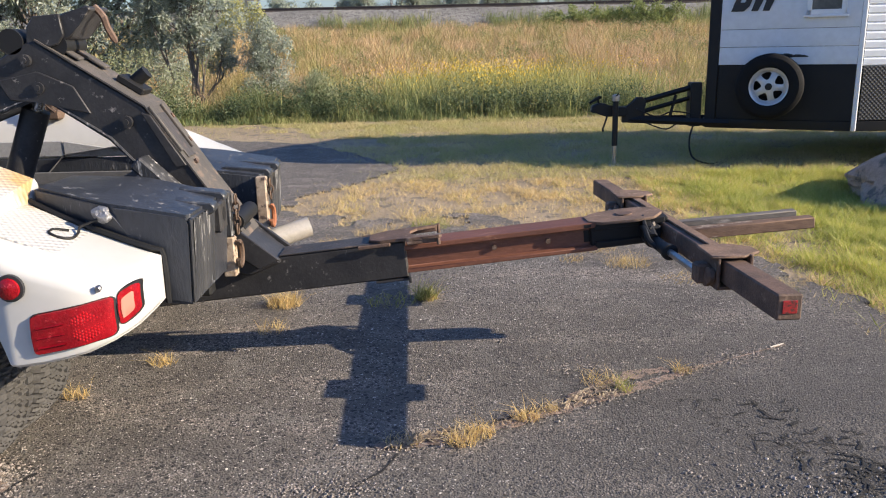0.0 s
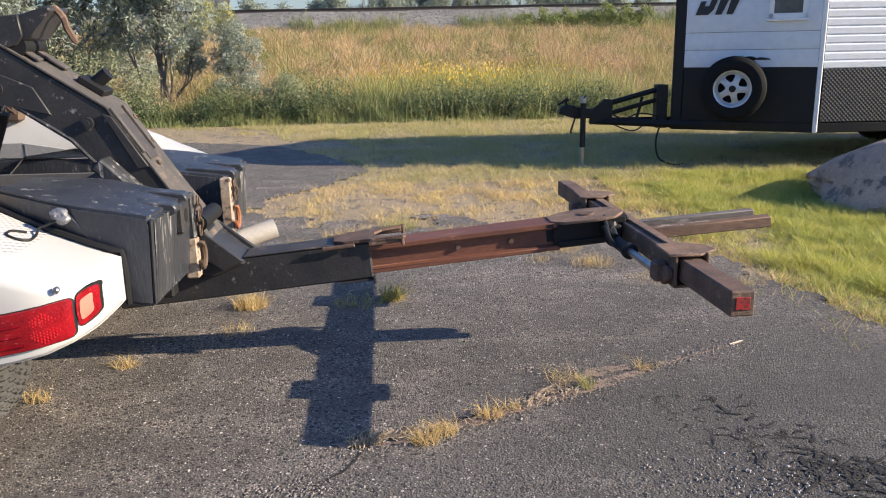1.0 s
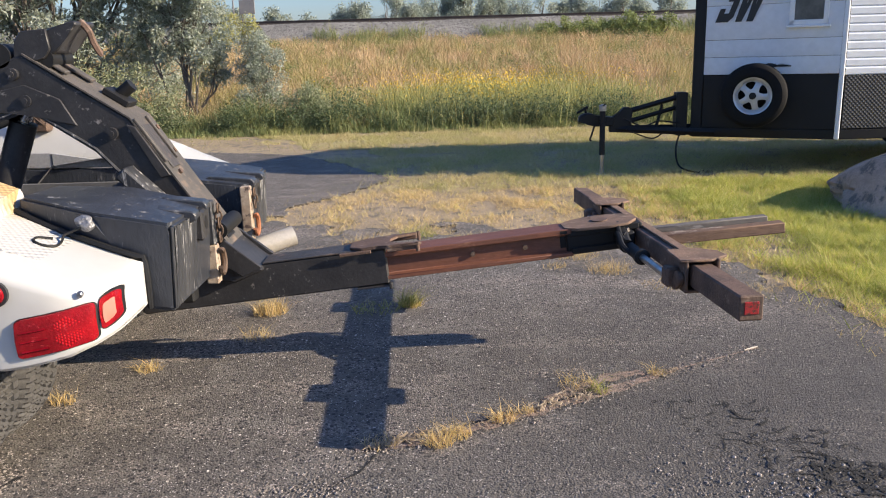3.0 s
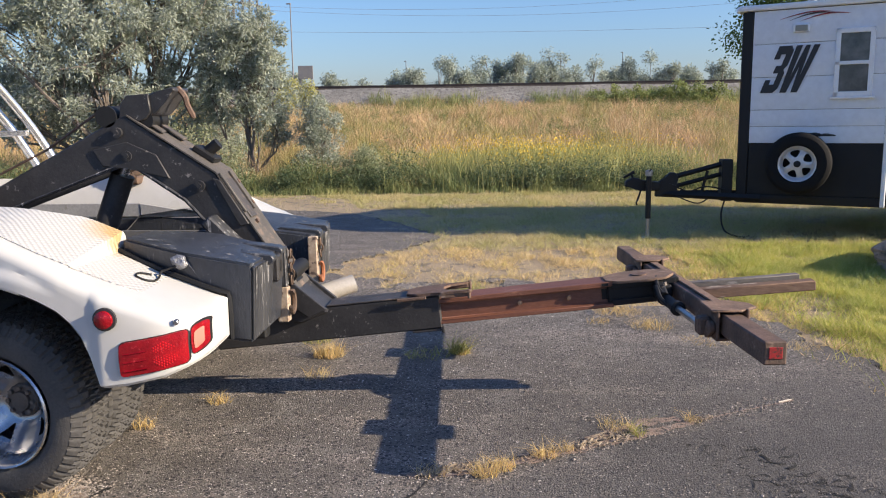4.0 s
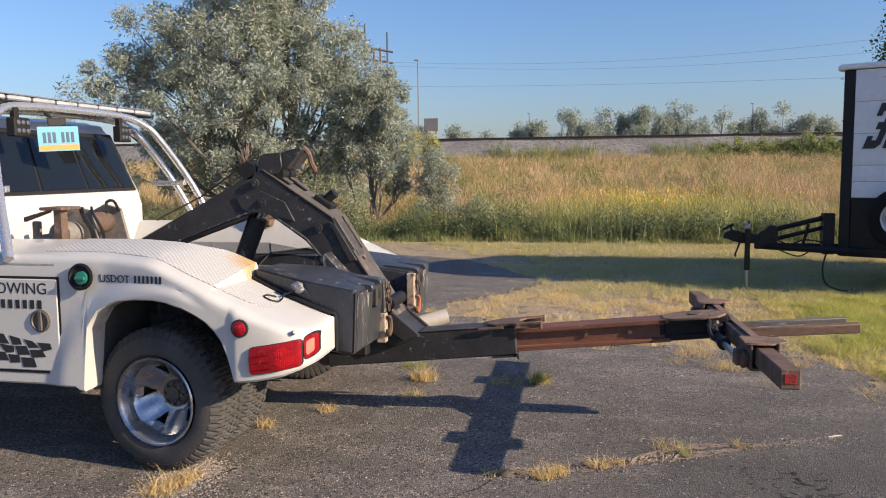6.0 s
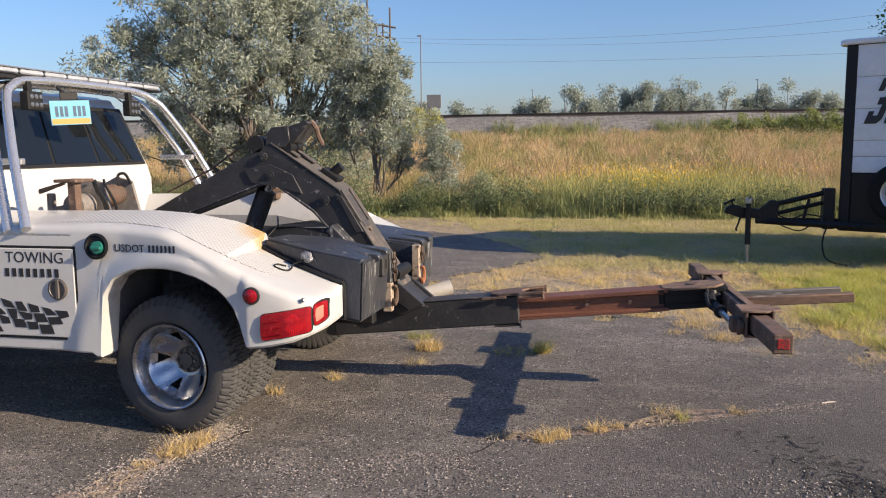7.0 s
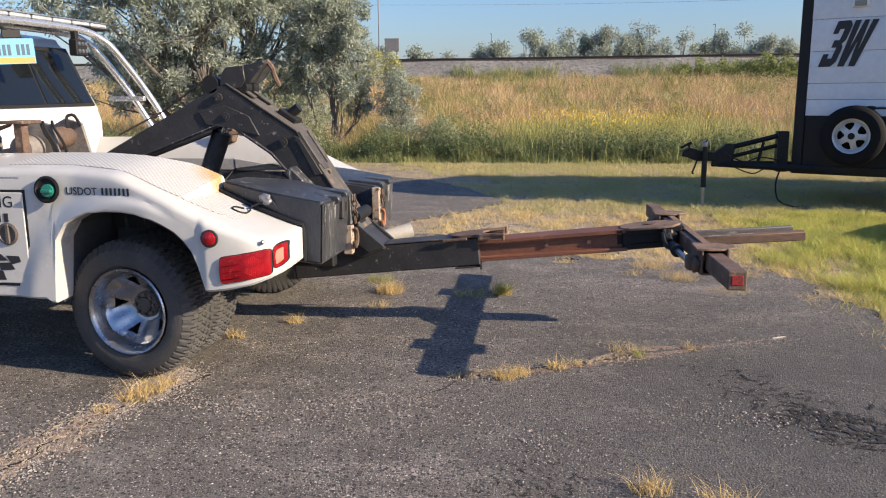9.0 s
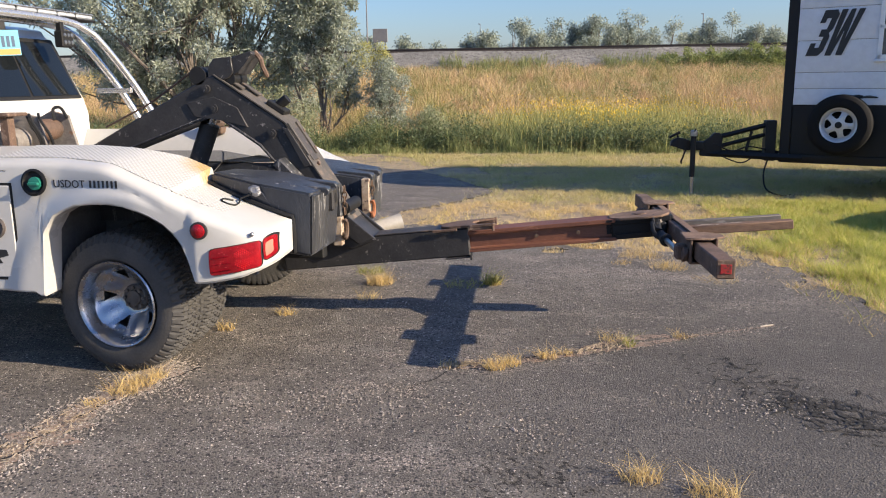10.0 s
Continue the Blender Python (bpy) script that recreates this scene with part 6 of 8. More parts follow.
for x, y in ((-0.12, 0.085), (0.02, 0.085), (0.13, -0.04)):
    bm = rod(bmesh.new(), GM @ Vector((x, y, 0.008)), GM @ Vector((x, y, 0.022)), 0.014, 6)
    part("bolt", bm, M_RUST2, boom)
bm = bmesh.new()
rod(bm, (-1.0, 3.775, 0.77), (-1.0, 4.085, 0.77), 0.042, 18)
rod(bm, (-1.0, 3.760, 0.77), (-1.0, 3.778, 0.77), 0.026, 12)
part("knee_pin", bm, M_TBLACK, boom, "dark round knee pivot")
bm = box(bmesh.new(), -0.045, 0.05, -0.08, 0.05, 0.002, 0.012, 0.0, Matrix.Translation((-1.01, YC, 0.752)) @ Euler((0, math.atan2(0.306, 0.205), 0)).to_matrix().to_4x4())
part("access_hole", bm, M_TBLACK, boom, "dark access slot")
bm = bmesh.new()
prism(bm, [(-2.05, 1.46), (-1.86, 1.50), (-1.70, 1.43), (-1.63, 1.30), (-1.86, 1.36), (-2.0, 1.37)], BY0 - 0.012, BY0 - 0.001, "y", 0.004)
prism(bm, [(-1.40, 1.30), (-1.36, 1.29), (-1.21, 1.05), (-1.26, 1.04)], BY0 - 0.014, BY0 - 0.001, "y", 0.003)
for p in ((-1.905, 1.55), (-1.86, 1.425), (-1.47, 1.26)):
    rod(bm, (p[0], BY0 - 0.022, p[1]), (p[0], BY0 + 0.01, p[1]), 0.028, 14)
    rod(bm, (p[0], BY0 - 0.03, p[1]), (p[0], BY0 - 0.02, p[1]), 0.014, 8)
part("gusset", bm, M_BLACK, boom, "welded plates and pin ends")
# weld line and worn lower edge of the upper arm
bm = bmesh.new()
sweep(bm, [(-2.64, BY0 - 0.004, 1.105), (-1.865, BY0 - 0.004, 1.392), (-1.56, BY0 - 0.004, 1.188), (-1.455, BY0 - 0.004, 1.068)], 0.008, 6)
part("edge_bead", bm, M_SCUFF, boom, "scraped lower edge of the boom")
bm = bmesh.new()
for y in (BY0 + 0.005, BY1 - 0.025):
    prism(bm, [(-1.90, 1.60), (-1.885, 1.70), (-1.85, 1.745), (-1.73, 1.755), (-1.72, 1.66), (-1.75, 1.62), (-1.82, 1.60)], y, y + 0.02, "y", 0.004)
prism(bm, [(-1.88, 1.60), (-1.87, 1.64), (-1.74, 1.64), (-1.74, 1.60)], BY0 + 0.025, BY1 - 0.025, "y")
prism(bm, [(-1.735, 1.63), (-1.735, 1.752), (-1.66, 1.772), (-1.60, 1.79), (-1.585, 1.772), (-1.65, 1.71), (-1.69, 1.65)], BY0 + 0.02, BY1 - 0.02, "y", 0.008)
part("sheave_head", bm, M_BLACK, boom, "black cable guide head")
bm = bmesh.new()
rod(bm, (-1.965, BY0 + 0.0, 1.635), (-1.965, BY1 - 0.0, 1.635), 0.058, 18)
part("roller", bm, M_TBLACK, boom, "black cable roller")
bm = bmesh.new()
rod(bm, (-1.765, BY0 + 0.02, 1.615), (-1.765, BY1 - 0.02, 1.615), 0.05, 18)
part("roller", bm, M_TBLACK, boom, "black cable roller")
bm = bmesh.new()
sweep(bm, smooth_path([(-1.60, 3.9, 1.785), (-1.56, 3.89, 1.74), (-1.55, 3.90, 1.69), (-1.52, 3.91, 1.62)], 4), [0.016] * 12 + [0.008], 6)
part("rope_end", bm, M_RUST2, boom, "frayed rusty rope end")
bm = bmesh.new()
sweep(bm, [(-2.70, 3.9, 1.30), (-2.35, 3.88, 1.46), (-2.0, 3.87, 1.685)], 0.007, 6)
part("cable", bm, M_RUST2, boom, "wire rope from the winch")
D = (Vector((-1.385, 0, 1.325)) - Vector((-1.855, 0, 1.635))).normalized()
TM = Matrix.Translation((-1.50, YC, 1.415)) @ Euler((0, math.atan2(0.31, 0.47), 0)).to_matrix().to_4x4()
bm = bmesh.new()
box(bm, -0.06, 0.08, -0.02, 0.10, 0.0, 0.035, 0.006, TM)
rod(bm, TM @ Vector((0.0, 0.055, 0.02)), TM @ Vector((0.03, 0.055, 0.10)), 0.033, 12)
part("hose_fitting", bm, M_TBLACK, boom, "dark hydraulic fitting")
bm = bmesh.new()
box(bm, -0.40, -0.22, -0.10, -0.04, 0.01, 0.022, 0.003, TM)
box(bm, -0.36, -0.14, 0.02, 0.09, 0.01, 0.022, 0.003, TM)
part("wear_strip", bm, M_DUSTY, boom)
# lift cylinder
bm = bmesh.new()
rod(bm, (-2.17, YC, 0.80), (-1.955, YC, 1.315), 0.064, 20)
cyl = part("lift_cylinder", bm, M_BLACK, boom, "black hydraulic cylinder")
bm = bmesh.new()
rod(bm, (-1.96, YC, 1.30), (-1.885, YC, 1.47), 0.030, 14)
part("piston_rod", bm, M_CHROME, cyl)
bm = bmesh.new()
box(bm, -2.37, -2.23, 4.74, 4.90, 1.195, 1.25, 0.010)
rod(bm, (-2.30, 4.74, 1.280), (-2.30, 4.90, 1.280), 0.036, 8)
for k in range(3):
    a = k * math.pi / 3 + 0.3
    w = Vector((math.cos(a), 0, math.sin(a))) * 0.062
    rod(bm, Vector((-2.30, 4.75, 1.282)) - w, Vector((-2.30, 4.75, 1.282)) + w, 0.013, 6)
part("tie_down_block", bm, M_CHAIN, truck, "rusty brown tie-down block on the far deck")
# hydraulic box and bracket on the lower leg
LM = Matrix.Translation((-1.275, 3.74, 0.945)) @ Euler((0, radians(45), 0)).to_matrix().to_4x4()
bm = bmesh.new()
box(bm, -0.20, 0.24, -0.07, 0.05, -0.035, 0.035, 0.01, LM)
part("side_box", bm, M_SCUFF, boom, "scuffed black angle along the leg")

# wheel lift
A = math.atan(0.1013)
SM = Matrix.Translation((-0.19, YC, 0.543)) @ Euler((0, -A, 0)).to_matrix().to_4x4()
bm = bmesh.new()
box(bm, -1.27, 0.01, -0.085, 0.085, -0.093, 0.093, 0.008, SM)
lift = part("wheel_lift", bm, M_BLACK, truck, "long black and rust-brown telescopic wheel lift")
bm = bmesh.new()
box(bm, -0.62, 0.0, -0.088, 0.088, 0.094, 0.102, 0.003, SM)
part("top_plate", bm, M_GREASY, lift, "dusty top wear plate")
bm = bmesh.new()
box(bm, -0.95, -0.60, -0.13, -0.045, 0.095, 0.125, 0.006, Matrix.Translation((-0.03, 0.05, 0.05)) @ SM @ Euler((0, radians(38), 0)).to_matrix().to_4x4() @ Matrix.Translation((0.22, 0, -0.48)))
part("knee_bracket", bm, M_BLACK, lift, "black welded bracket")
for y in (3.77, 4.065):
    bm = bmesh.new()
    prism(bm, [(-0.98, 0.72), (-0.80, 0.575), (-0.90, 0.53), (-1.06, 0.64)], y, y + 0.025, "y", 0.004)
    part("knee_bracket", bm, M_BLACK, lift, "black welded bracket")
bm = bmesh.new()
prism(bm, [(-0.082, -0.071), (-0.082, -0.050), (-0.048, -0.044), (-0.048, 0.040), (-0.082, 0.046), (-0.082, 0.071), (0.082, 0.071), (0.082, -0.071)], 0.0, 0.96, "x", 0.003)
bmesh.ops.transform(bm, matrix=SM, verts=bm.verts)
inner = part("inner_tube", bm, M_RUST, lift, "rust-red inner tube")
for sx in (0.45, 0.72):
    bm = bmesh.new()
    rod(bm, SM @ Vector((sx, -0.062, 0.0)), SM @ Vector((sx, -0.046, 0.0)), 0.013, 10)
    part("bolt", bm, M_RUST2, inner)
bm = bmesh.new()
prism(bm, [(-0.17, -0.06), (-0.11, -0.105), (-0.02, -0.100), (0.03, -0.122), (0.10, -0.118), (0.185, -0.135), (0.20, -0.118), (0.19, -0.104), (0.13, -0.098), (0.07, -0.082), (0.035, -0.03), (0.03, 0.03), (0.07, 0.085), (0.17, 0.10), (0.175, 0.12), (0.02, 0.115), (-0.10, 0.10), (-0.17, 0.06)], 0.102, 0.116, "z", 0.003)
for y in (-0.112, 0.112):
    rod(bm, (0.178, y * 1.07, 0.070), (0.178, y * 1.07, 0.118), 0.010, 8)
    box(bm, 0.02, 0.17, y - 0.006, y + 0.006, 0.080, 0.104, 0.004)
    box(bm, -0.22, -0.06, y - 0.010, y + 0.010, 0.086, 0.102, 0.003)
bmesh.ops.transform(bm, matrix=SM, verts=bm.verts)
part("collar", bm, M_RUST2, lift, "brown rusted end collar with hooks")
bm = bmesh.new()
box(bm, -0.16, 0.006, -0.096, 0.096, -0.104, -0.095, 0.003)
box(bm, 0.006, 0.022, -0.104, -0.070, -0.118, -0.085, 0.004)
bmesh.ops.transform(bm, matrix=SM, verts=bm.verts)
part("end_band", bm, M_BLACK, lift, "black welded end band")
# slots at the tip of the inner tube
for y in (-0.0835, -0.0495):
    bm = box(bmesh.new(), 0.90, 0.935, y, y + 0.003, *((0.050, 0.066) if y < -0.06 else (-0.03, 0.03)), 0.0, SM)
    part("slot", bm, M_TBLACK, inner)
# swivel head
bm = bmesh.new()
box(bm, 0.93, 1.32, -0.07, 0.07, -0.068, 0.060, 0.008, SM)
box(bm, 0.95, 1.30, -0.082, -0.07, -0.06, -0.03, 0.003, SM)
box(bm, 0.95, 1.30, -0.082, -0.07, 0.03, 0.06, 0.003, SM)
head = part("swivel_head", bm, M_TBLACK, lift, "black greasy swivel block")
bm = bmesh.new()
prism(bm, [(0.925, -0.06), (0.965, -0.085), (0.985, -0.112), (1.08, -0.118), (1.15, -0.132), (1.24, -0.112), (1.262, -0.08), (1.30, -0.03), (1.295, 0.04), (1.26, 0.11), (1.19, 0.128), (1.12, 0.142), (1.0, 0.118), (0.955, 0.09), (0.92, 0.05)], 0.062, 0.076, "z", 0.003)
bmesh.ops.transform(bm, matrix=SM, verts=bm.verts)
part("turntable_plate", bm, M_RUSTTAN, head, "brown rusted turntable plate")
bm = bmesh.new()
rod(bm, SM @ Vector((1.12, 0.01, 0.07)), SM @ Vector((1.12, 0.01, 0.082)), 0.04, 16)
part("pivot_pin", bm, M_RUST2, head)
# crossbar
far, near = Vector((1.045, 5.20, 0.640)), Vector((1.203, 2.635, 0.672))
CB = near - far
yaw = math.atan2(CB.y, CB.x)
CM = Matrix.Translation((far + near) / 2) @ Euler((0, -math.asin(CB.normalized().z), yaw)).to_matrix().to_4x4()
HL = CB.length / 2
bm = bmesh.new()
box(bm, -HL, HL, -0.046, 0.046, -0.048, 0.048, 0.006, CM)
cross = part("crossbar", bm, M_RUST2, lift, "brown rusted square crossbar")
bm = bmesh.new()
box(bm, -0.58, 0.66, -0.012, 0.034, 0.0505, 0.060, 0.003, CM)
part("top_strip", bm, M_RUSTTAN, cross, "flat tan wear strip")
for e in (-1, 1):
    bm = bmesh.new()
    box(bm, e * HL, e * (HL + 0.004), -0.027, 0.027, -0.022, 0.026, 0.0015, CM)
    part("reflector", bm, M_REDDULL, cross, "worn red reflector patch")
for e in (-1, 1):
    x = (0.745 if e > 0 else -0.62)
    bm = bmesh.new()
    box(bm, x - 0.09, x + 0.09, -0.074, 0.074, -0.072, -0.060, 0.004)
    box(bm, x - 0.09, x + 0.09, -0.074, -0.060, -0.072, 0.072, 0.004)
    box(bm, x - 0.09, x + 0.09, 0.060, 0.074, -0.072, 0.072, 0.004)
    bmesh.ops.transform(bm, matrix=CM, verts=bm.verts)
    clamp = part("sliding_bracket", bm, M_RUST2, cross, "rusted sliding bracket with flat plate")
    bm = bmesh.new()
    prism(bm, [(x - 0.11, -0.09), (x + 0.09, -0.10), (x + 0.10, 0.03), (x + 0.03, 0.125), (x - 0.05, 0.12), (x - 0.11, 0.05)], 0.061, 0.073, "z", 0.004)
    bmesh.ops.transform(bm, matrix=CM, verts=bm.verts)
    part("top_plate", bm, M_RUSTTAN, clamp, "tan rusted pentagonal plate")
    for yy in (-0.09, -0.02):
        bm = bmesh.new()
        lathe(bm, [(0.03, 0.0), (0.034, 0.01), (0.034, 0.022), (0.012, 0.03)], CM @ Vector((x + 0.06 + yy * 0.4, -0.078, -0.01 + yy * 0.3)), CM.to_3x3() @ Vector((0, -1, 0)), 12)
        part("bolt", bm, M_RUST2, clamp)
    bm = bmesh.new()
    rod(bm, CM @ Vector((e * 0.06, -0.115, -0.02)), CM @ Vector((e * 0.40, -0.115, -0.02)), 0.030, 14)
    lathe(bm, [(0.030, 0.0), (0.038, 0.003), (0.038, 0.030), (0.030, 0.034)], CM @ Vector((e * 0.37, -0.115, -0.02)), CM.to_3x3() @ Vector((e, 0, 0)), 14)
    lathe(bm, [(0.030, 0.0), (0.037, 0.003), (0.037, 0.040), (0.030, 0.044)], CM @ Vector((e * 0.12, -0.115, -0.02)), CM.to_3x3() @ Vector((e, 0, 0)), 14)
    rod(bm, CM @ Vector((e * 0.15, -0.115, 0.0)), CM @ Vector((e * 0.15, -0.135, 0.045)), 0.013, 8)
    ram = part("bracket_ram", bm, M_TBLACK, cross, "black hydraulic ram")
    bm = bmesh.new()
    rod(bm, CM @ Vector((e * 0.39, -0.115, -0.02)), CM @ Vector((x * 0.97, -0.115, -0.02)), 0.017, 12)
    part("ram_rod", bm, M_STEEL, ram, "grey steel ram rod")
    bm = bmesh.new()
    box(bm, x - 0.035, x + 0.03, -0.135, -0.075, -0.06, 0.025, 0.010, CM)
    part("ram_end", bm, M_RUST2, ram)
bm = bmesh.new()
box(bm, -0.02, 0.12, -0.15, -0.06, -0.03, 0.045, 0.012, CM)
rod(bm, CM @ Vector((0.08, -0.12, 0.04)), CM @ Vector((0.20, -0.13, 0.0)), 0.026, 10)
part("hose_block", bm, M_TBLACK, cross, "black hose manifold")
bm = bmesh.new()
sweep(bm, smooth_path([CM @ Vector((0.08, -0.15, 0.03)), CM @ Vector((0.16, -0.16, 0.04)), CM @ Vector((0.24, -0.16, 0.0)), CM @ Vector((0.30, -0.13, -0.03))], 5), 0.012, 7)
part("hose", bm, M_TBLACK, cross)
for a, b, k in ((0.02, 0.20, 0.055), (-0.02, 0.16, 0.075), (0.05, -0.16, 0.05)):
    bm = bmesh.new()
    sweep(bm, smooth_path([CM @ Vector((a, -0.10, 0.03)), CM @ Vector((a * 0.6 + b * 0.3, -0.13, k)), CM @ Vector((b * 0.8, -0.15, k * 0.7)), CM @ Vector((b, -0.135, 0.012))], 5), 0.010, 7)
    part("hose", bm, M_TBLACK, cross, "black rubber hose")
for a, hgt in ((-0.01, 0.065), (0.045, 0.075), (0.10, 0.058)):
    bm = bmesh.new()
    rod(bm, CM @ Vector((a, -0.095, 0.035)), CM @ Vector((a, -0.105, hgt)), 0.014, 6)
    part("hose_fitting", bm, M_HUB, cross, "greasy hose fitting")
# tow beam lying along the lift, past the crossbar
B0, B1 = Vector((1.20, 3.90, 0.655)), Vector((1.83, 3.90, 0.705))
BV = B1 - B0
BM_ = Matrix.Translation(B0) @ Euler((0, -math.asin(BV.normalized().z), math.atan2(BV.y, BV.x))).to_matrix().to_4x4()
M_BEAM = mat("weathered_beam", (0.25, 0.145, 0.088), (0.13, 0.08, 0.055), rough=0.85, scale=5, fine=60, bump=0.5, stretch=(0.35, 1, 1), wear=(0.46, 0.38, 0.30), wear_at=0.56, wear_scale=9)
M_BEAM2 = mat("weathered_grey_beam", (0.17, 0.15, 0.13), (0.10, 0.088, 0.078), rough=0.85, scale=6, fine=60, bump=0.5, stretch=(0.3, 1, 1), wear=(0.30, 0.27, 0.24), wear_at=0.56, wear_scale=12)
bm = bmesh.new()
prism(bm, [(-0.08, -0.04), (-0.008, -0.045), (-0.002, 0.008), (-0.02, 0.016), (-0.075, 0.012)], -0.12, BV.length, "x", 0.004)
bmesh.ops.transform(bm, matrix=BM_, verts=bm.verts)
beam = part("tow_beam", bm, M_BEAM, lift, "pair of weathered brown steel beams")
bm = bmesh.new()
prism(bm, [(0.012, -0.03), (0.075, -0.032), (0.078, 0.028), (0.06, 0.036), (0.014, 0.034)], -0.12, BV.length - 0.05, "x", 0.004)
bmesh.ops.transform(bm, matrix=BM_, verts=bm.verts)
part("rear_bar", bm, M_BEAM2, beam, "grey weathered bar")

# exhaust
bm = bmesh.new()
rod(bm, (-1.15, 4.55, 0.44), (-0.80, 4.70, 0.53), 0.06, 20)
bmesh.ops.delete(bm, geom=[f for f in bm.faces if len(f.verts) > 4 and f.calc_center_median().x > -1.0], context="FACES")
part("exhaust_tip", bm, M_EXH, truck, "pale steel exhaust tip")
# lead with plug on the near tail box


def deck_z(x, y):
    zs, zh = shoulder(x)
    yi, yo = lerp_table(x, IN_X, IN_Y), fender_out(x, zs)
    ye = yo + 0.072
    return zh + 0.014 + (lerp_table(x, TOP_X, TOP_Z) + crown(x) - zh - 0.004) * (y - ye) / (yi - 0.02 - ye)


bm = bmesh.new()
loop = [(x, y, deck_z(x, y)) for x, y in ((-1.335, 2.85), (-1.335, 2.80), (-1.365, 2.775), (-1.405, 2.785), (-1.41, 2.83), (-1.37, 2.86))]
sweep(bm, smooth_path([(-1.28, 2.905, 0.985), (-1.31, 2.895, 0.972), (-1.335, 2.88, 0.962)] + loop, 5), 0.005, 6)
part("lead", bm, M_TBLACK, truck, "black trailer lead")
bm = bmesh.new()
bmesh.ops.create_icosphere(bm, subdivisions=3, radius=0.03)
for v in bm.verts:
    v.co *= 1 + 0.45 * noise.noise(v.co * 45)
    v.co = Vector((v.co.x * 1.25, v.co.y * 0.8, v.co.z)) + Vector((-1.262, 2.915, 1.0))
part("socket", bm, mat("crumpled_foil_tape", (0.34, 0.34, 0.35), (0.18, 0.18, 0.19), rough=0.4, metal=0.6, scale=30, fine=120, bump=0.5), truck, "grey taped trailer plug", smooth=False)

# side panel: locker door, grip, filler cap, lettering
yo = 2.573
bm = bmesh.new()
box(bm, -3.56, -2.482, yo - 0.0015, yo + 0.01, 0.55, 1.08, 0.0)
part("door_gap", bm, M_TBLACK, truck, "dark gap round the locker door")
bm = bmesh.new()
box(bm, -3.55, -2.49, yo - 0.006, yo + 0.012, 0.56, 1.07, 0.012)
locker = part("locker_door", bm, M_WHITE, truck, "white locker door")
bm = bmesh.new()
lathe(bm, [(0.06, 0), (0.062, 0.006), (0.05, 0.012), (0.046, 0.004), (0.012, 0.003)], (-2.60, yo - 0.006, 0.84), (0, -1, 0), 24)
box(bm, -2.612, -2.588, yo - 0.02, yo - 0.006, 0.785, 0.895, 0.004)
part("latch", bm, M_HUB, locker, "round dark paddle latch")
bm = bmesh.new()
lathe(bm, [(0.072, 0), (0.072, 0.008), (0.06, 0.012), (0.054, 0.002), (0.02, -0.005)], (-2.335, 2.556, 1.085), (0, -1, 0.08), 28)
filler = part("filler_cap", bm, M_TBLACK, truck, "dark round fuel filler with green cap")
bm = bmesh.new()
lathe(bm, [(0.036, -0.002), (0.034, 0.016), (0.004, 0.018)], (-2.325, 2.553, 1.08), (0, -1, 0.08), 16)
box(bm, -2.355, -2.295, 2.523, 2.543, 1.07, 1.088, 0.004)
part("cap", bm, M_GREEN, filler, "green cap")
bm = bmesh.new()
box(bm, -3.2, -2.50, 2.574, 2.584, 1.135, 1.152, 0.004)
part("trim_strip", bm, M_CHROME, truck)


def side_text(words, x, z, size, y, stretch=1.0):
    return text_bm(words, size, Matrix.Translation((x, y, z)) @ Euler((radians(90), 0, 0)).to_matrix().to_4x4(), stretch=stretch)


def skin_y(x, z):
    """Outer skin of the body side with its rounded shoulder."""
    zt, zl, yi = lerp_table(x, TOP_X, TOP_Z), lerp_table(x, ARCH_X, ARCH_Z), lerp_table(x, IN_X, IN_Y)
    zs, zh = shoulder(x)
    if z <= zs:
        return fender_out(x, z)
    yo = fender_out(x, zs)
    rnd = max(0.008, min(0.06, yi - 0.05 - yo))
    return yo + rnd * (1 - math.sqrt(max(0, 1 - ((z - zs) / (zh - zs)) ** 2)))


def lay_on_side(bm, lift=0.0028):
    """Wrap flat letters onto the curved body side."""
    ys = [v.co.y for v in bm.verts]
    mid = (min(ys) + max(ys)) / 2
    for v in bm.verts:
        v.co.y = skin_y(v.co.x, v.co.z) - lift + (0.003 if v.co.y > mid else 0.0)
    return bm


part("lettering", lay_on_side(side_text("USDOT", -2.24, 1.058, 0.058, 2.4955)), M_INK, truck, "black lettering", smooth=False)
for k in range(7):
    bm = box(bmesh.new(), -2.018 + k * 0.026, -2.006 + k * 0.026, 2.490, 2.495, 1.060, 1.098)
    part("number_bar", lay_on_side(bm), M_INK, truck, smooth=False)
part("lettering", side_text("TOWING", -2.925, 0.985, 0.088, 2.5665), M_INK, locker, "black lettering", smooth=False)
for k in range(8):
    bm = box(bmesh.new(), -2.93 + k * 0.045, -2.905 + k * 0.045, 2.5645, 2.568, 0.905, 0.952)
    part("number_bar", bm, M_INK, locker, smooth=False)
rng = random.Random(4)
for i in range(9):
    for j in range(4):
        x, z = -3.3 + i * 0.09 + j * 0.035, 0.80 - j * 0.055 - i * 0.013
        w, h = rng.uniform(0.036, 0.048), rng.uniform(0.019, 0.028)
        q = [(x - w, z + h * 1.2), (x + w * 0.6, z + h), (x + w, z - h * 0.9), (x - w * 0.5, z - h)]
        q = [(a + rng.uniform(-0.012, 0.012), b + rng.uniform(-0.008, 0.008)) for a, b in q]
        if x > -2.56 or z < 0.6:
            continue
        bm = bmesh.new()
        prism(bm, q, 2.5645, 2.568, "y")
        part("checker_mark", bm, M_INK, locker, "black torn checker mark", smooth=False)


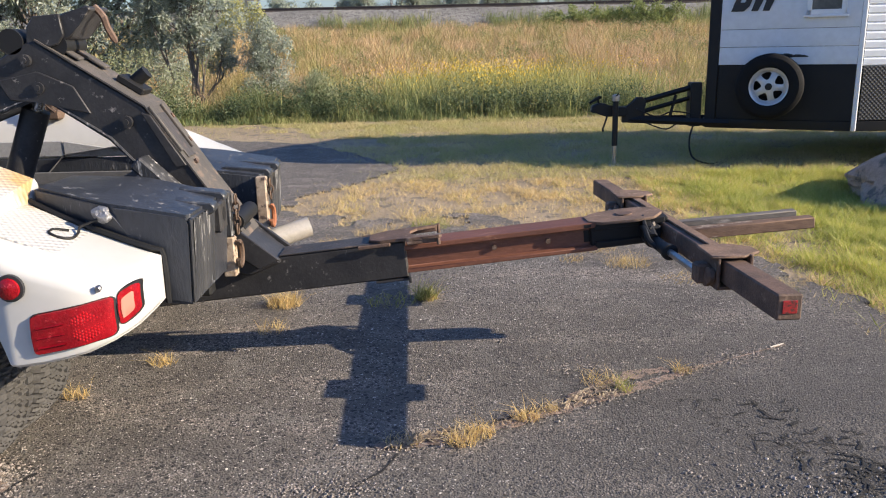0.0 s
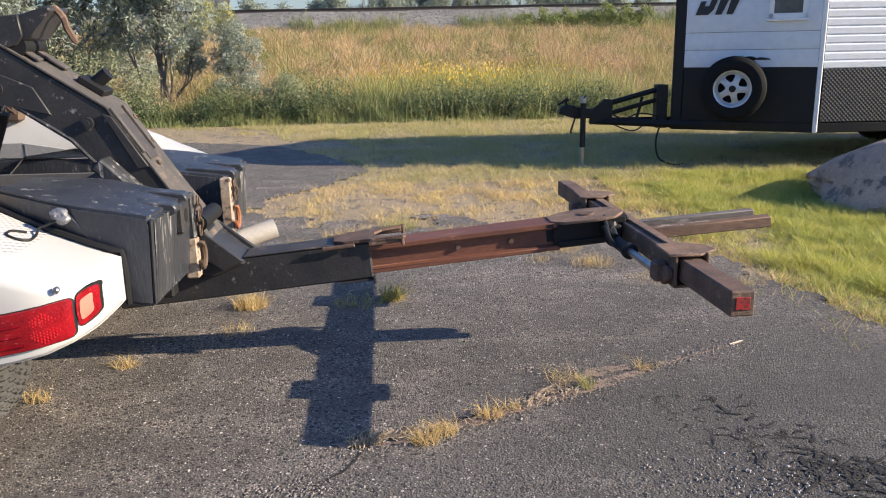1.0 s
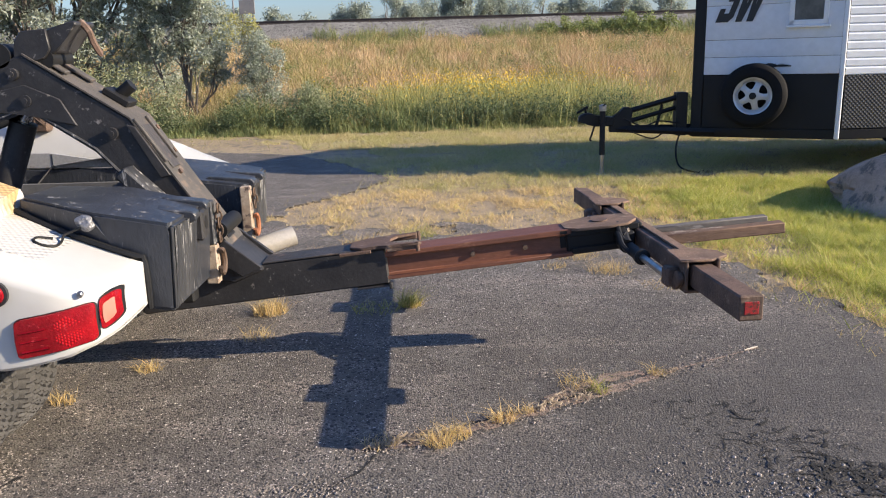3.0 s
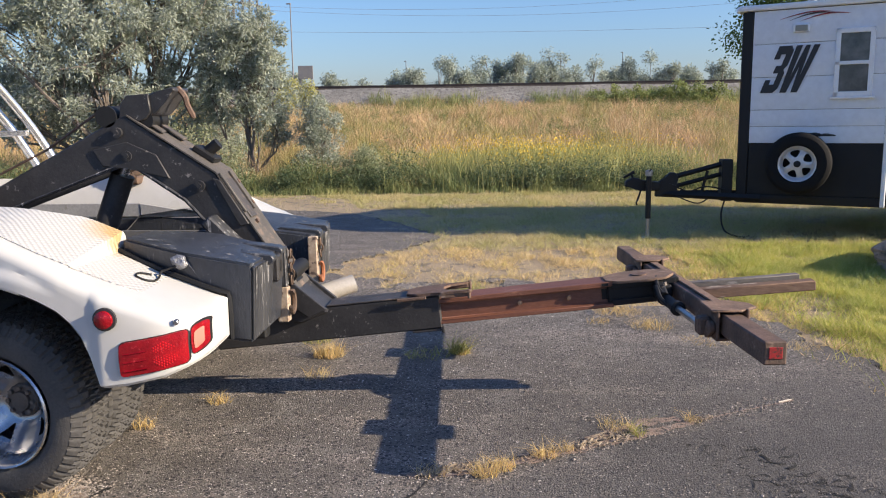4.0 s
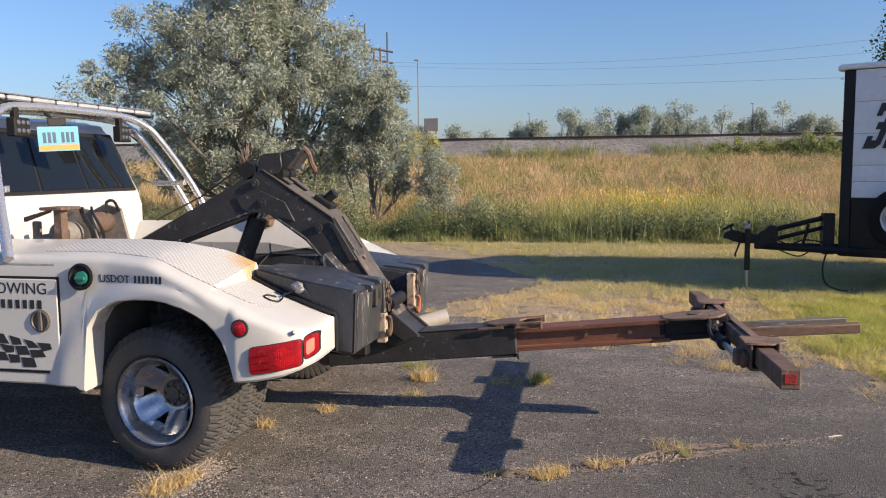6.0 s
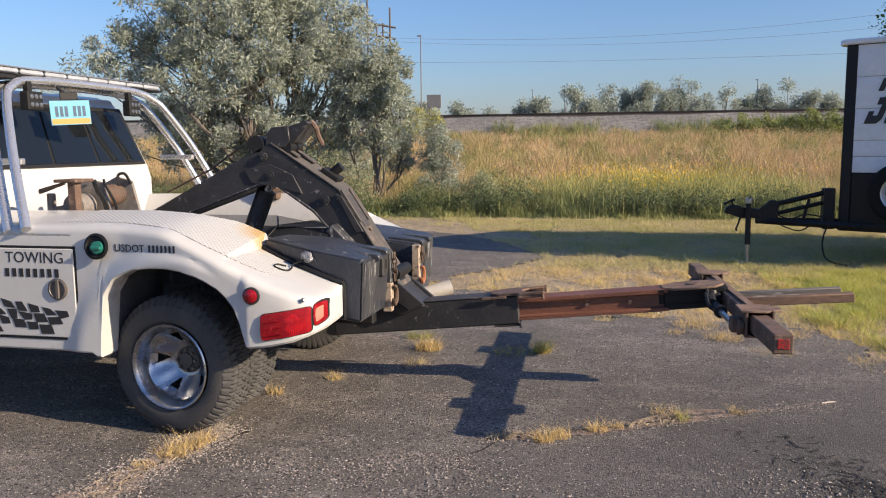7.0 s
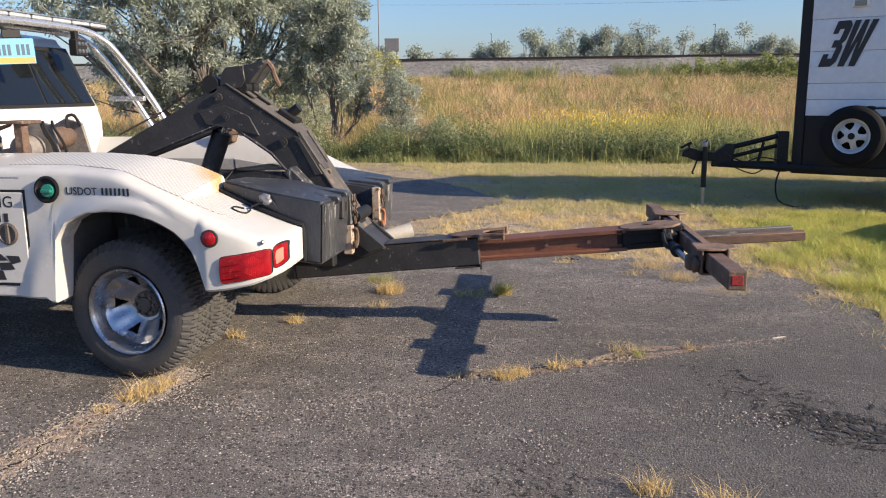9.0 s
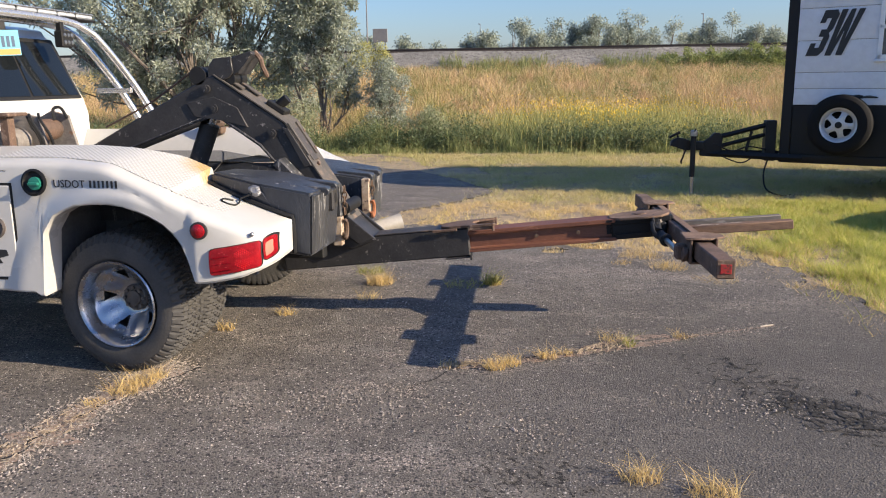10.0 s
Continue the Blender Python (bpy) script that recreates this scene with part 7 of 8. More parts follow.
# ---- travel trailer ----
def build_trailer():
    T = root("fish_house_trailer", (6.5, 10.36, 0), "white and black v-nosed fish house trailer parked on grass", "trailer")
    tip, corner = Vector((3.40, 10.30, 0)), Vector((4.92, 9.52, 0))
    e = (corner - tip).normalized()
    L = (corner - tip).length
    NM = Matrix(((e.x, -e.y, 0, tip.x), (e.y, e.x, 0, tip.y), (0, 0, 1, 0), (0, 0, 0, 1)))
    yf = 12.45
    plan = [(3.40, 10.30), (4.92, 9.52), (10.4, 9.52), (10.4, yf), (4.92, yf), (3.40, 10.42)]
    inset = [(3.47, 10.32), (4.95, 9.56), (10.36, 9.56), (10.36, yf - 0.04), (4.95, yf - 0.04), (3.47, 10.40)]
    bm = bmesh.new()
    prism(bm, inset, 0.50, 2.88, "z")
    part("body", bm, M_TBLACK, T, "trailer shell")
    bm = bmesh.new()
    prism(bm, plan, 0.44, 0.56, "z", 0.01)
    part("floor_frame", bm, M_TBLACK, T, "black steel floor frame")
    bm = bmesh.new()
    prism(bm, [(3.33, 10.28), (4.90, 9.47), (10.45, 9.47), (10.45, yf + 0.05), (4.90, yf + 0.05), (3.33, 10.44)], 2.88, 2.95, "z", 0.012)
    part("roof", bm, M_TRIM, T, "pale roof with rolled edge")
    bm = bmesh.new()
    box(bm, 0.12, L - 0.03, 0.0, 0.03, 0.56, 1.215, 0.004, NM)
    part("nose_skirt", bm, M_TBLACK, T, "plain black lower panel")
    bm = bmesh.new()
    box(bm, -0.02, 0.115, -0.012, 0.05, 0.46, 2.875, 0.012, NM)
    part("nose_trim", bm, M_TBLACK, T, "black corner strip")
    bm = bmesh.new()
    box(bm, L - 0.045, L + 0.012, -0.016, 0.03, 0.44, 2.875, 0.01, NM)
    part("corner_trim", bm, M_TRIM, T, "white corner strip")
    # lapped boards on the nose
    for z0, z1 in ((1.222, 1.43), (1.434, 1.64), (1.644, 2.05), (2.054, 2.46), (2.464, 2.87)):
        bm = bmesh.new()
        pr = [(z0, -0.010), (z0 + 0.012, -0.014), (z1, -0.001), (z1, 0.03), (z0, 0.03)]
        vs0 = [bm.verts.new(NM @ Vector((0.118, v, z))) for z, v in pr]
        vs1 = [bm.verts.new(NM @ Vector((L - 0.047, v, z))) for z, v in pr]
        bm.faces.new(vs0)
        bm.faces.new(vs1)
        bridge(bm, vs0, vs1)
        part("siding_board", bm, M_SIDING, T)
    # ribbed metal on the side walls and back
    k = 0
    z = 1.20
    while z < 2.86:
        bm = bmesh.new()
        pr = [(z, 0.0), (z + 0.012, 0.012), (z + 0.075, 0.016), (z + 0.097, 0.0)]
        a = [bm.verts.new((4.94, 9.532 - d, min(h, 2.875))) for h, d in pr]
        b = [bm.verts.new((10.38, 9.532 - d, min(h, 2.875))) for h, d in pr]
        for i in range(3):
            bm.faces.new((a[i], b[i], b[i + 1], a[i + 1]))
        part("siding_rib", bm, M_SIDING, T)
        z += 0.098
    bm = bmesh.new()
    box(bm, 4.95, 10.38, 9.515, 9.54, 0.57, 1.195, 0.003)
    part("kick_plate", bm, M_TPLATE, T, "black tread plate skirt")
    bm = bmesh.new()
    box(bm, 4.95, 10.36, yf - 0.03, yf - 0.005, 0.57, 2.87)
    part("far_panel", bm, M_SIDING, T)
    bm = bmesh.new()
    box(bm, 10.37, 10.40, 9.56, yf - 0.04, 0.56, 2.87)
    part("back_panel", bm, M_SIDING, T)
    # window in the nose
    bm = bmesh.new()
    u0, u1, z0, z1 = 1.075, 1.50, 1.79, 2.60
    for a in ((u0, u0 + 0.055, z0, z1), (u1 - 0.055, u1, z0, z1), (u0, u1, z0, z0 + 0.06), (u0, u1, z1 - 0.055, z1), (u0, u1, 2.17, 2.215)):
        box(bm, a[0], a[1], -0.04, 0.0, a[2], a[3], 0.005, NM)
    win = part("window", bm, M_TRIM, T, "white sash window")
    for a, b in ((z0 + 0.06, 2.17), (2.215, z1 - 0.055)):
        bm = bmesh.new()
        box(bm, u0 + 0.055, u1 - 0.055, -0.022, -0.016, a, b, 0.0, NM)
        part("pane", bm, mat("curtained_glass", (0.05, 0.055, 0.06), (0.14, 0.14, 0.14), rough=0.08, scale=5, fine=14, bump=0.0), win, "glass with a pale curtain behind")
    bm = bmesh.new()
    box(bm, u0 - 0.03, u1 + 0.03, -0.055, -0.01, z0 - 0.03, z0, 0.006, NM)
    part("sill", bm, M_TRIM, win)
    # lamp, decals
    bm = bmesh.new()
    box(bm, 0.58, 0.78, -0.05, -0.01, 2.585, 2.685, 0.012, NM)
    pl = part("porch_light", bm, M_TRIM, T, "small rectangular outside lamp")
    bm = bmesh.new()
    box(bm, 0.61, 0.75, -0.058, -0.05, 2.60, 2.67, 0.006, NM)
    part("lens", bm, plain("smoked_lens", (0.25, 0.24, 0.20), 0.2), pl)
    three = [(0.0, 0.0), (0.78, 0.0), (1.0, 0.1), (1.0, 0.42), (0.86, 0.5), (1.0, 0.58), (1.0, 0.9), (0.78, 1.0), (0.0, 1.0), (0.0, 0.72), (0.34, 0.72), (0.34, 0.82), (0.62, 0.82), (0.62, 0.58), (0.3, 0.58), (0.3, 0.42), (0.62, 0.42), (0.62, 0.18), (0.34, 0.18), (0.34, 0.28), (0.0, 0.28)]
    dbl = [(0.0, 1.0), (0.26, 1.0), (0.30, 0.34), (0.40, 1.0), (0.60, 1.0), (0.70, 0.34), (0.74, 1.0), (1.0, 1.0), (0.88, 0.0), (0.60, 0.0), (0.50, 0.55), (0.40, 0.0), (0.12, 0.0)]
    for shape, u0, w in ((three, 0.225, 0.19), (dbl, 0.425, 0.27)):
        bm = bmesh.new()
        prism(bm, [(u0 + a * w + b * 0.21, 1.855 + b * 0.575) for a, b in shape], -0.019, -0.0145, "y")
        bmesh.ops.transform(bm, matrix=NM, verts=bm.verts)
        part("lettering", bm, M_INK, T, "slanted bold black lettering", smooth=False)
    for i, (zz, ln) in enumerate(((2.80, 0.62), (2.785, 0.5), (2.77, 0.55))):
        bm = bmesh.new()
        pts = [(0.42 + 0.12 * i + t * ln, zz - 0.05 + 0.07 * math.sin(t * 2.2)) for t in np.linspace(0, 1, 9)]
        up = [(a, b + 0.016 * math.sin(math.pi * (j + 0.3) / 9)) for j, (a, b) in enumerate(pts)]
        prism(bm, [(a, b) for a, b in pts] + up[::-1], -0.016, -0.013, "y")
        bmesh.ops.transform(bm, matrix=NM, verts=bm.verts)
        part("stripe", bm, M_REDDULL if i != 1 else M_INK, T, "thin red swoosh stripe", smooth=False)
    bm = bmesh.new()
    rng = random.Random(3)
    for i in range(10):
        a = 0.55 + rng.random() * 0.5
        box(bm, a, a + rng.uniform(0.05, 0.25), -0.016, -0.013, 1.33 + rng.gauss(0, 0.012), 1.336 + rng.gauss(0, 0.012), 0.0, NM)
    part("scuff", bm, M_INK, T, "dark scuff marks", smooth=False)
    # spare wheel on a bracket
    c = NM @ Vector((0.745, -0.30, 0.975))
    out = (NM.to_3x3() @ Vector((0, -1, 0))).normalized()
    wheel(c, out, T, r=0.385, rim_r=0.215, width=0.20, deep=False, tread=False)
    bm = bmesh.new()
    box(bm, 0.675, 0.815, -0.10, 0.0, 0.90, 1.05, 0.008, NM)
    part("wheel_bracket", bm, M_TBLACK, T)
    for x in (7.3, 8.2):
        for y, o in ((9.62, -1), (yf - 0.1, 1)):
            wheel(Vector((x, y + 0.02 * o, 0.36)), Vector((0, o, 0)), T, r=0.38, rim_r=0.20, width=0.22, deep=False)
    # tongue
    bm = bmesh.new()
    sweep(bm, [(3.6, 10.02, 0.52), (2.42, 10.37, 0.56)], 0.045, 4)
    sweep(bm, [(3.6, 10.70, 0.52), (2.42, 10.37, 0.56)], 0.045, 4)
    box(bm, 3.19, 3.33, 10.28, 10.46, 0.46, 1.01, 0.01)
    sweep(bm, [(3.26, 10.36, 0.96), (2.50, 10.37, 0.76)], 0.034, 4)
    sweep(bm, [(3.22, 10.36, 0.82), (2.62, 10.37, 0.66)], 0.028, 4)
    sweep(bm, [(2.95, 10.36, 0.56), (3.02, 10.36, 0.86)], 0.02, 4)
    sweep(bm, [(2.62, 10.36, 0.56), (2.58, 10.36, 0.74)], 0.025, 4)
    tongue = part("tongue", bm, M_TBLACK, T, "black welded drawbar with braces")
    bm = bmesh.new()
    prism(bm, [(1.93, 0.66), (1.95, 0.74), (2.04, 0.78), (2.14, 0.76), (2.20, 0.72), (2.40, 0.72), (2.40, 0.60), (2.12, 0.60), (2.06, 0.64)], 10.31, 10.43, "y", 0.015)
    coupler = part("coupler", bm, M_TBLACK, tongue, "black ball coupler")
    bm = bmesh.new()
    sweep(bm, [(1.92, 10.37, 0.775), (1.98, 10.37, 0.81), (2.06, 10.37, 0.85)], [0.014, 0.018, 0.022], 8)
    rod(bm, (2.04, 10.37, 0.76), (2.02, 10.37, 0.85), 0.014, 6)
    part("latch_handle", bm, M_TBLACK, coupler, "raised latch handle")
    bm = bmesh.new()
    sweep(bm, smooth_path([(2.14, 10.30, 0.62), (2.10, 10.29, 0.50), (2.08, 10.28, 0.45), (2.09, 10.28, 0.42)], 5), 0.013, 6)
    part("safety_chain", bm, M_TBLACK, coupler, "hanging dark safety chain")
    bm = bmesh.new()
    prism(bm, [(2.34, 0.52), (2.34, 0.70), (2.46, 0.76), (2.52, 0.84), (2.60, 0.84), (2.64, 0.78), (2.60, 0.52)], 10.33, 10.41, "y", 0.010)
    part("gusset_plate", bm, M_TBLACK, tongue, "black gusset joining the braces")
    bm = bmesh.new()
    rod(bm, (2.23, 10.25, 0.24), (2.23, 10.25, 0.88), 0.036, 14)
    rod(bm, (2.23, 10.25, 0.70), (2.23, 10.34, 0.70), 0.03, 8)
    rod(bm, (2.23, 10.25, 0.86), (2.23, 10.12, 0.90), 0.010, 6)
    jack = part("jack", bm, M_TBLACK, tongue, "black tongue jack")
    bm = bmesh.new()
    lathe(bm, [(0.03, 0), (0.05, 0.01), (0.05, 0.07), (0.03, 0.085)], (2.23, 10.25, 0.80), (0, 0, 1), 12)
    part("jack_head", bm, M_STEEL, jack, "pale metal gear head")
    bm = bmesh.new()
    rod(bm, (2.23, 10.25, -0.02), (2.23, 10.25, 0.25), 0.026, 14)
    box(bm, 2.16, 2.30, 10.18, 10.32, -0.025, -0.01)
    part("jack_leg", bm, M_STEEL, jack, "bright steel leg")
    bm = bmesh.new()
    sweep(bm, smooth_path([(3.25, 10.26, 0.55), (3.18, 10.22, 0.30), (3.22, 10.18, 0.08), (3.40, 10.15, 0.0), (3.55, 10.2, 0.0)], 6), 0.012, 6)
    sweep(bm, smooth_path([(3.05, 10.28, 0.52), (2.9, 10.25, 0.44), (2.75, 10.25, 0.47), (2.55, 10.28, 0.56)], 6), 0.010, 6)
    sweep(bm, smooth_path([(3.22, 10.24, 0.62), (2.95, 10.22, 0.66), (2.75, 10.24, 0.60), (2.5, 10.26, 0.70)], 6), 0.010, 6)
    part("cable", bm, M_TBLACK, tongue, "dangling black cables")
    bm = bmesh.new()
    rod(bm, (4.25, 10.35, 2.94), (4.25, 10.35, 3.08), 0.055, 16)
    rod(bm, (4.25, 10.35, 3.08), (4.25, 10.35, 3.12), 0.085, 16)
    part("roof_vent", bm, M_STEEL, T, "short metal roof vent")


build_trailer()


# ---- boulder ----
def build_boulder():
    bm = bmesh.new()
    bmesh.ops.create_icosphere(bm, subdivisions=5, radius=1.0)
    for v in bm.verts:
        p = v.co.copy()
        k = 1 + 0.17 * noise.noise(p * 1.3 + Vector((3.1, 0, 0))) + 0.10 * noise.noise(p * 3.1) + 0.065 * noise.noise(p * 6) + 0.035 * noise.noise(p * 14) + 0.015 * noise.noise(p * 30)
        # flat facets
        for n, d in ((Vector((-0.75, -0.55, 0.36)).normalized(), 0.86), (Vector((0.1, -0.8, 0.6)).normalized(), 0.84), (Vector((0.2, 0.1, 1)).normalized(), 0.80), (Vector((-0.6, 0.3, 0.7)).normalized(), 0.82)):
            t = (p * k).dot(n)
            if t > d:
                k *= d / t * 0.85 + 0.15
        q = p * k
        v.co = Vector((q.x * 1.18, q.y * 0.98, q.z * 0.50))
        if v.co.x < -0.75:
            v.co.x = -0.75 + (v.co.x + 0.75) * 0.75
    bmesh.ops.rotate(bm, verts=bm.verts, matrix=Euler((0, radians(-5), radians(-18))).to_matrix())
    bmesh.ops.translate(bm, verts=bm.verts, vec=(5.08, 7.50, 0.20))
    thing("boulder", bm, M_ROCK, (5.05, 7.60, 0.0), "large pinkish grey granite boulder lying on the lawn", "boulder")


build_boulder()


# ---- cracks, grit, tufts ----
def ribbon(bm, path, width, z, seed, jag=0.35):
    pts = smooth_path([(x, y, 0) for x, y in path], 10)
    a, b = [], []
    for i, p in enumerate(pts):
        d = (pts[min(i + 1, len(pts) - 1)] - pts[max(i - 1, 0)]).normalized()
        s = Vector((-d.y, d.x, 0))
        w = width * (0.6 + jag * 2 * abs(noise.noise((p.x * 9, p.y * 9, seed))) + 0.5 * noise.noise((p.x * 31, p.y * 31, seed)))
        if i in (0, len(pts) - 1):
            w = width * 0.1
        c = p + s * 0.35 * width * noise.noise((p.x * 6, p.y * 6, seed + 3))
        a.append(bm.verts.new((c.x + s.x * w, c.y + s.y * w, z)))
        b.append(bm.verts.new((c.x - s.x * w, c.y - s.y * w, z)))
    for i in range(len(pts) - 1):
        bm.faces.new((a[i], a[i + 1], b[i + 1], b[i]))


M_CRACK = mat("crack_dirt", (0.016, 0.015, 0.015), (0.03, 0.028, 0.026), rough=0.95, scale=20, fine=120, bump=0.5)
SEAM = [(-0.30, 2.95), (-0.1, 2.97), (0.2, 3.09), (0.55, 3.27), (0.85, 3.44), (1.16, 3.62), (1.5, 3.80), (1.8, 3.95)]
SEAM_W = [(-1.80, 2.80), (-1.80, 2.70), (-1.82, 2.55), (-1.87, 2.35), (-1.92, 2.0), (-1.95, 1.7), (-2.0, 1.35), (-2.1, 0.8), (-2.3, 0.1)]


def build_cracks():
    bm = bmesh.new()
    ribbon(bm, SEAM[:6], 0.038, 0.004, 1, 0.6)
    ribbon(bm, SEAM[4:], 0.007, 0.0045, 2)
    ribbon(bm, SEAM_W, 0.085, 0.004, 3, 1.3)
    ribbon(bm, [(0.55, 3.34), (0.75, 3.50), (0.95, 3.62), (1.1, 3.66)], 0.035, 0.0042, 7, 0.8)
    thing("grit_strip", bm, M_GRIT, (0, 0, 0), "pale gravel and dirt filling cracks in the asphalt", "gravel", kind="stuff", smooth=False)
    bm = bmesh.new()
    ribbon(bm, [(-1.60, 2.80), (-1.64, 2.72), (-1.655, 2.66), (-1.70, 2.57), (-1.70, 2.52)], 0.009, 0.0048, 71, 0.9)
    ribbon(bm, [(-0.198, 2.90), (-0.25, 2.764), (-0.31, 2.70), (-0.366, 2.599)], 0.006, 0.003, 72)
    ribbon(bm, [(-1.83, 2.30), (-1.875, 2.22), (-1.86, 2.14), (-1.90, 2.05)], 0.007, 0.0056, 73, 1.2)
    ribbon(bm, [(-1.90, 1.92), (-1.96, 1.80), (-1.92, 1.70), (-1.97, 1.58), (-1.96, 1.46), (-2.03, 1.30)], 0.007, 0.0056, 75, 1.2)
    ribbon(bm, [(0.2, 3.14), (0.5, 3.29), (0.8, 3.44)], 0.010, 0.0048, 74)
    # the alligator-cracked patch at the foot of the lawn
    rc = random.Random(61)
    spine = smooth_path([(1.2, 3.23, 0), (1.34, 2.95, 0), (1.48, 2.75, 0), (1.60, 2.55, 0), (1.78, 2.42, 0), (2.05, 2.3, 0)], 6)
    for i in range(210):
        p = spine[min(len(spine) - 1, int(rc.triangular(0, len(spine), len(spine) * 0.7)))]
        x, y = p.x + rc.gauss(0.04, 0.13), p.y + rc.gauss(0.05, 0.11)
        a = rc.choice((-0.75, -0.75, 0.9)) + rc.gauss(0, 0.5)
        path = [(x, y)]
        for k in range(rc.randint(2, 4)):
            a += rc.gauss(0, 0.8)
            step = rc.uniform(0.014, 0.045)
            path.append((path[-1][0] + step * math.cos(a), path[-1][1] + step * math.sin(a)))
        ribbon(bm, path, rc.uniform(0.0015, 0.006), 0.003 + i * 0.00001, 80 + i, 1.2)
    thing("asphalt_cracks", bm, M_CRACK, (0, 0, 0), "dark open cracks in the asphalt", "cracks", kind="stuff", smooth=False)
    # loose stones
    nr = np.random.default_rng(12)
    P = []
    for path, k, w in ((SEAM, 1500, 0.045), (SEAM_W, 13000, 0.095), ([(-1.2, 7.2), (0.2, 7.2), (1.4, 6.6), (2.3, 5.5), (2.6, 4.2)], 900, 0.22)):
        q = smooth_path([(x, y, 0) for x, y in path], 12)
        idx = nr.integers(0, len(q) - 1, k)
        t = nr.uniform(0, 1, k)
        for i, tt, o in zip(idx, t, nr.normal(0, w, (k, 2))):
            c = q[i].lerp(q[i + 1], tt)
            P.append((c.x + o[0], c.y + o[1]))
    # pale stones washed together on the worn surface
    for path, k, w in (([(-1.6, 2.42), (-1.3, 2.36), (-0.95, 2.40), (-0.53, 2.62), (-0.3, 2.6)], 1100, 0.07), ([(-1.17, 2.05), (-0.9, 2.25), (-0.5, 2.4), (-0.11, 2.42), (0.26, 2.15), (0.4, 2.0)], 1300, 0.11),
                       ([(0.5, 3.75), (0.75, 3.7), (0.95, 3.6)], 420, 0.10), ([(1.5, 2.5), (1.2, 2.6), (0.9, 2.7)], 600, 0.14)):
        q = smooth_path([(x, y, 0) for x, y in path], 12)
        for i, tt, o in zip(nr.integers(0, len(q) - 1, k), nr.uniform(0, 1, k), nr.normal(0, w, (k, 2))):
            c = q[i].lerp(q[i + 1], tt)
            P.append((c.x + o[0], c.y + o[1]))
    for _ in range(1500):
        P.append((nr.uniform(-3.5, 2.7), nr.uniform(0.4, 7.0)))
    verts, faces = [], []
    for x, y in P:
        s = abs(nr.normal(0, 0.0036)) + 0.0018
        b = len(verts)
        for dx, dy, dz in ((1, 0, 0), (0, 1, 0), (-1, 0, 0), (0, -1, 0)):
            j = nr.uniform(0.6, 1.2)
            verts.append((x + dx * s * j, y + dy * s * j, 0.003))
        verts.append((x + s * 0.2, y, 0.0042 + s * nr.uniform(0.25, 0.6)))
        faces += [(b, b + 1, b + 4), (b + 1, b + 2, b + 4), (b + 2, b + 3, b + 4), (b + 3, b, b + 4)]
    m = mat("loose_stones", (0.35, 0.30, 0.255), (0.20, 0.175, 0.155), rough=0.9, scale=50, fine=200, bump=0.0, island=0.5)
    soup("loose_gravel", verts, faces, m, "small loose stones on the asphalt", "gravel")


build_cracks()


def build_litter():
    """Dead grass and chaff caught along the seam."""
    rng = np.random.default_rng(33)
    P = []
    for cx, cy, rx, ry, k in ((-0.12, 3.0, 0.13, 0.04, 260), (0.02, 3.04, 0.10, 0.05, 70), (0.28, 3.15, 0.08, 0.05, 40), (0.50, 3.27, 0.10, 0.045, 80), (0.68, 3.38, 0.16, 0.07, 260), (1.2, 3.64, 0.08, 0.03, 60), (-1.82, 2.52, 0.09, 0.24, 420), (-1.93, 2.0, 0.10, 0.30, 260), (-2.0, 1.5, 0.10, 0.30, 240)):
        a, q = rng.uniform(0, 6.283, k), np.sqrt(rng.uniform(0, 1, k))
        along = np.cos(a) * q * rx
        P.append(np.stack([cx + along, cy + np.sin(a) * q * ry + (0.5 * along if abs(cx) < 1.3 and cx > -0.2 else 0)], 1))
    P = np.concatenate(P)
    k = len(P)
    az, ln, wd = rng.uniform(0, 6.283, k), rng.uniform(0.012, 0.045, k), rng.uniform(0.0022, 0.007, k)
    u, w = np.stack([np.cos(az), np.sin(az)], 1), np.stack([-np.sin(az), np.cos(az)], 1)
    z = rng.uniform(0.006, 0.016, k)
    v = np.zeros((k, 4, 3))
    for i, (a, b, h) in enumerate(((-1, -1, -0.3), (1, -0.6, 0.3), (1, 0.6, 0.5), (-1, 1, -0.1))):
        v[:, i, :2] = P + u * (a * ln / 2)[:, None] + w * (b * wd / 2)[:, None]
        v[:, i, 2] = z + h * 0.008
    soup("dead_grass_litter", v.reshape(-1, 3), np.arange(k * 4).reshape(-1, 4), leaf_mat("chaff", [(0.46, 0.36, 0.24), (0.32, 0.24, 0.16), (0.56, 0.46, 0.33), (0.20, 0.15, 0.11)], trans=0.1), "dead grass and chaff along the asphalt seam", "litter")


build_litter()

bm = bmesh.new()
sweep(bm, [(1.70, 3.905, 0.008), (1.745, 3.925, 0.010), (1.79, 3.955, 0.007)], [0.004, 0.005, 0.003], 6)
thing("twig", bm, mat("bleached_twig", (0.55, 0.49, 0.42), (0.44, 0.38, 0.32), rough=0.8, scale=30, fine=120, bump=0.2), (1.745, 3.925, 0.0), "short bleached twig lying on the asphalt", "twig")


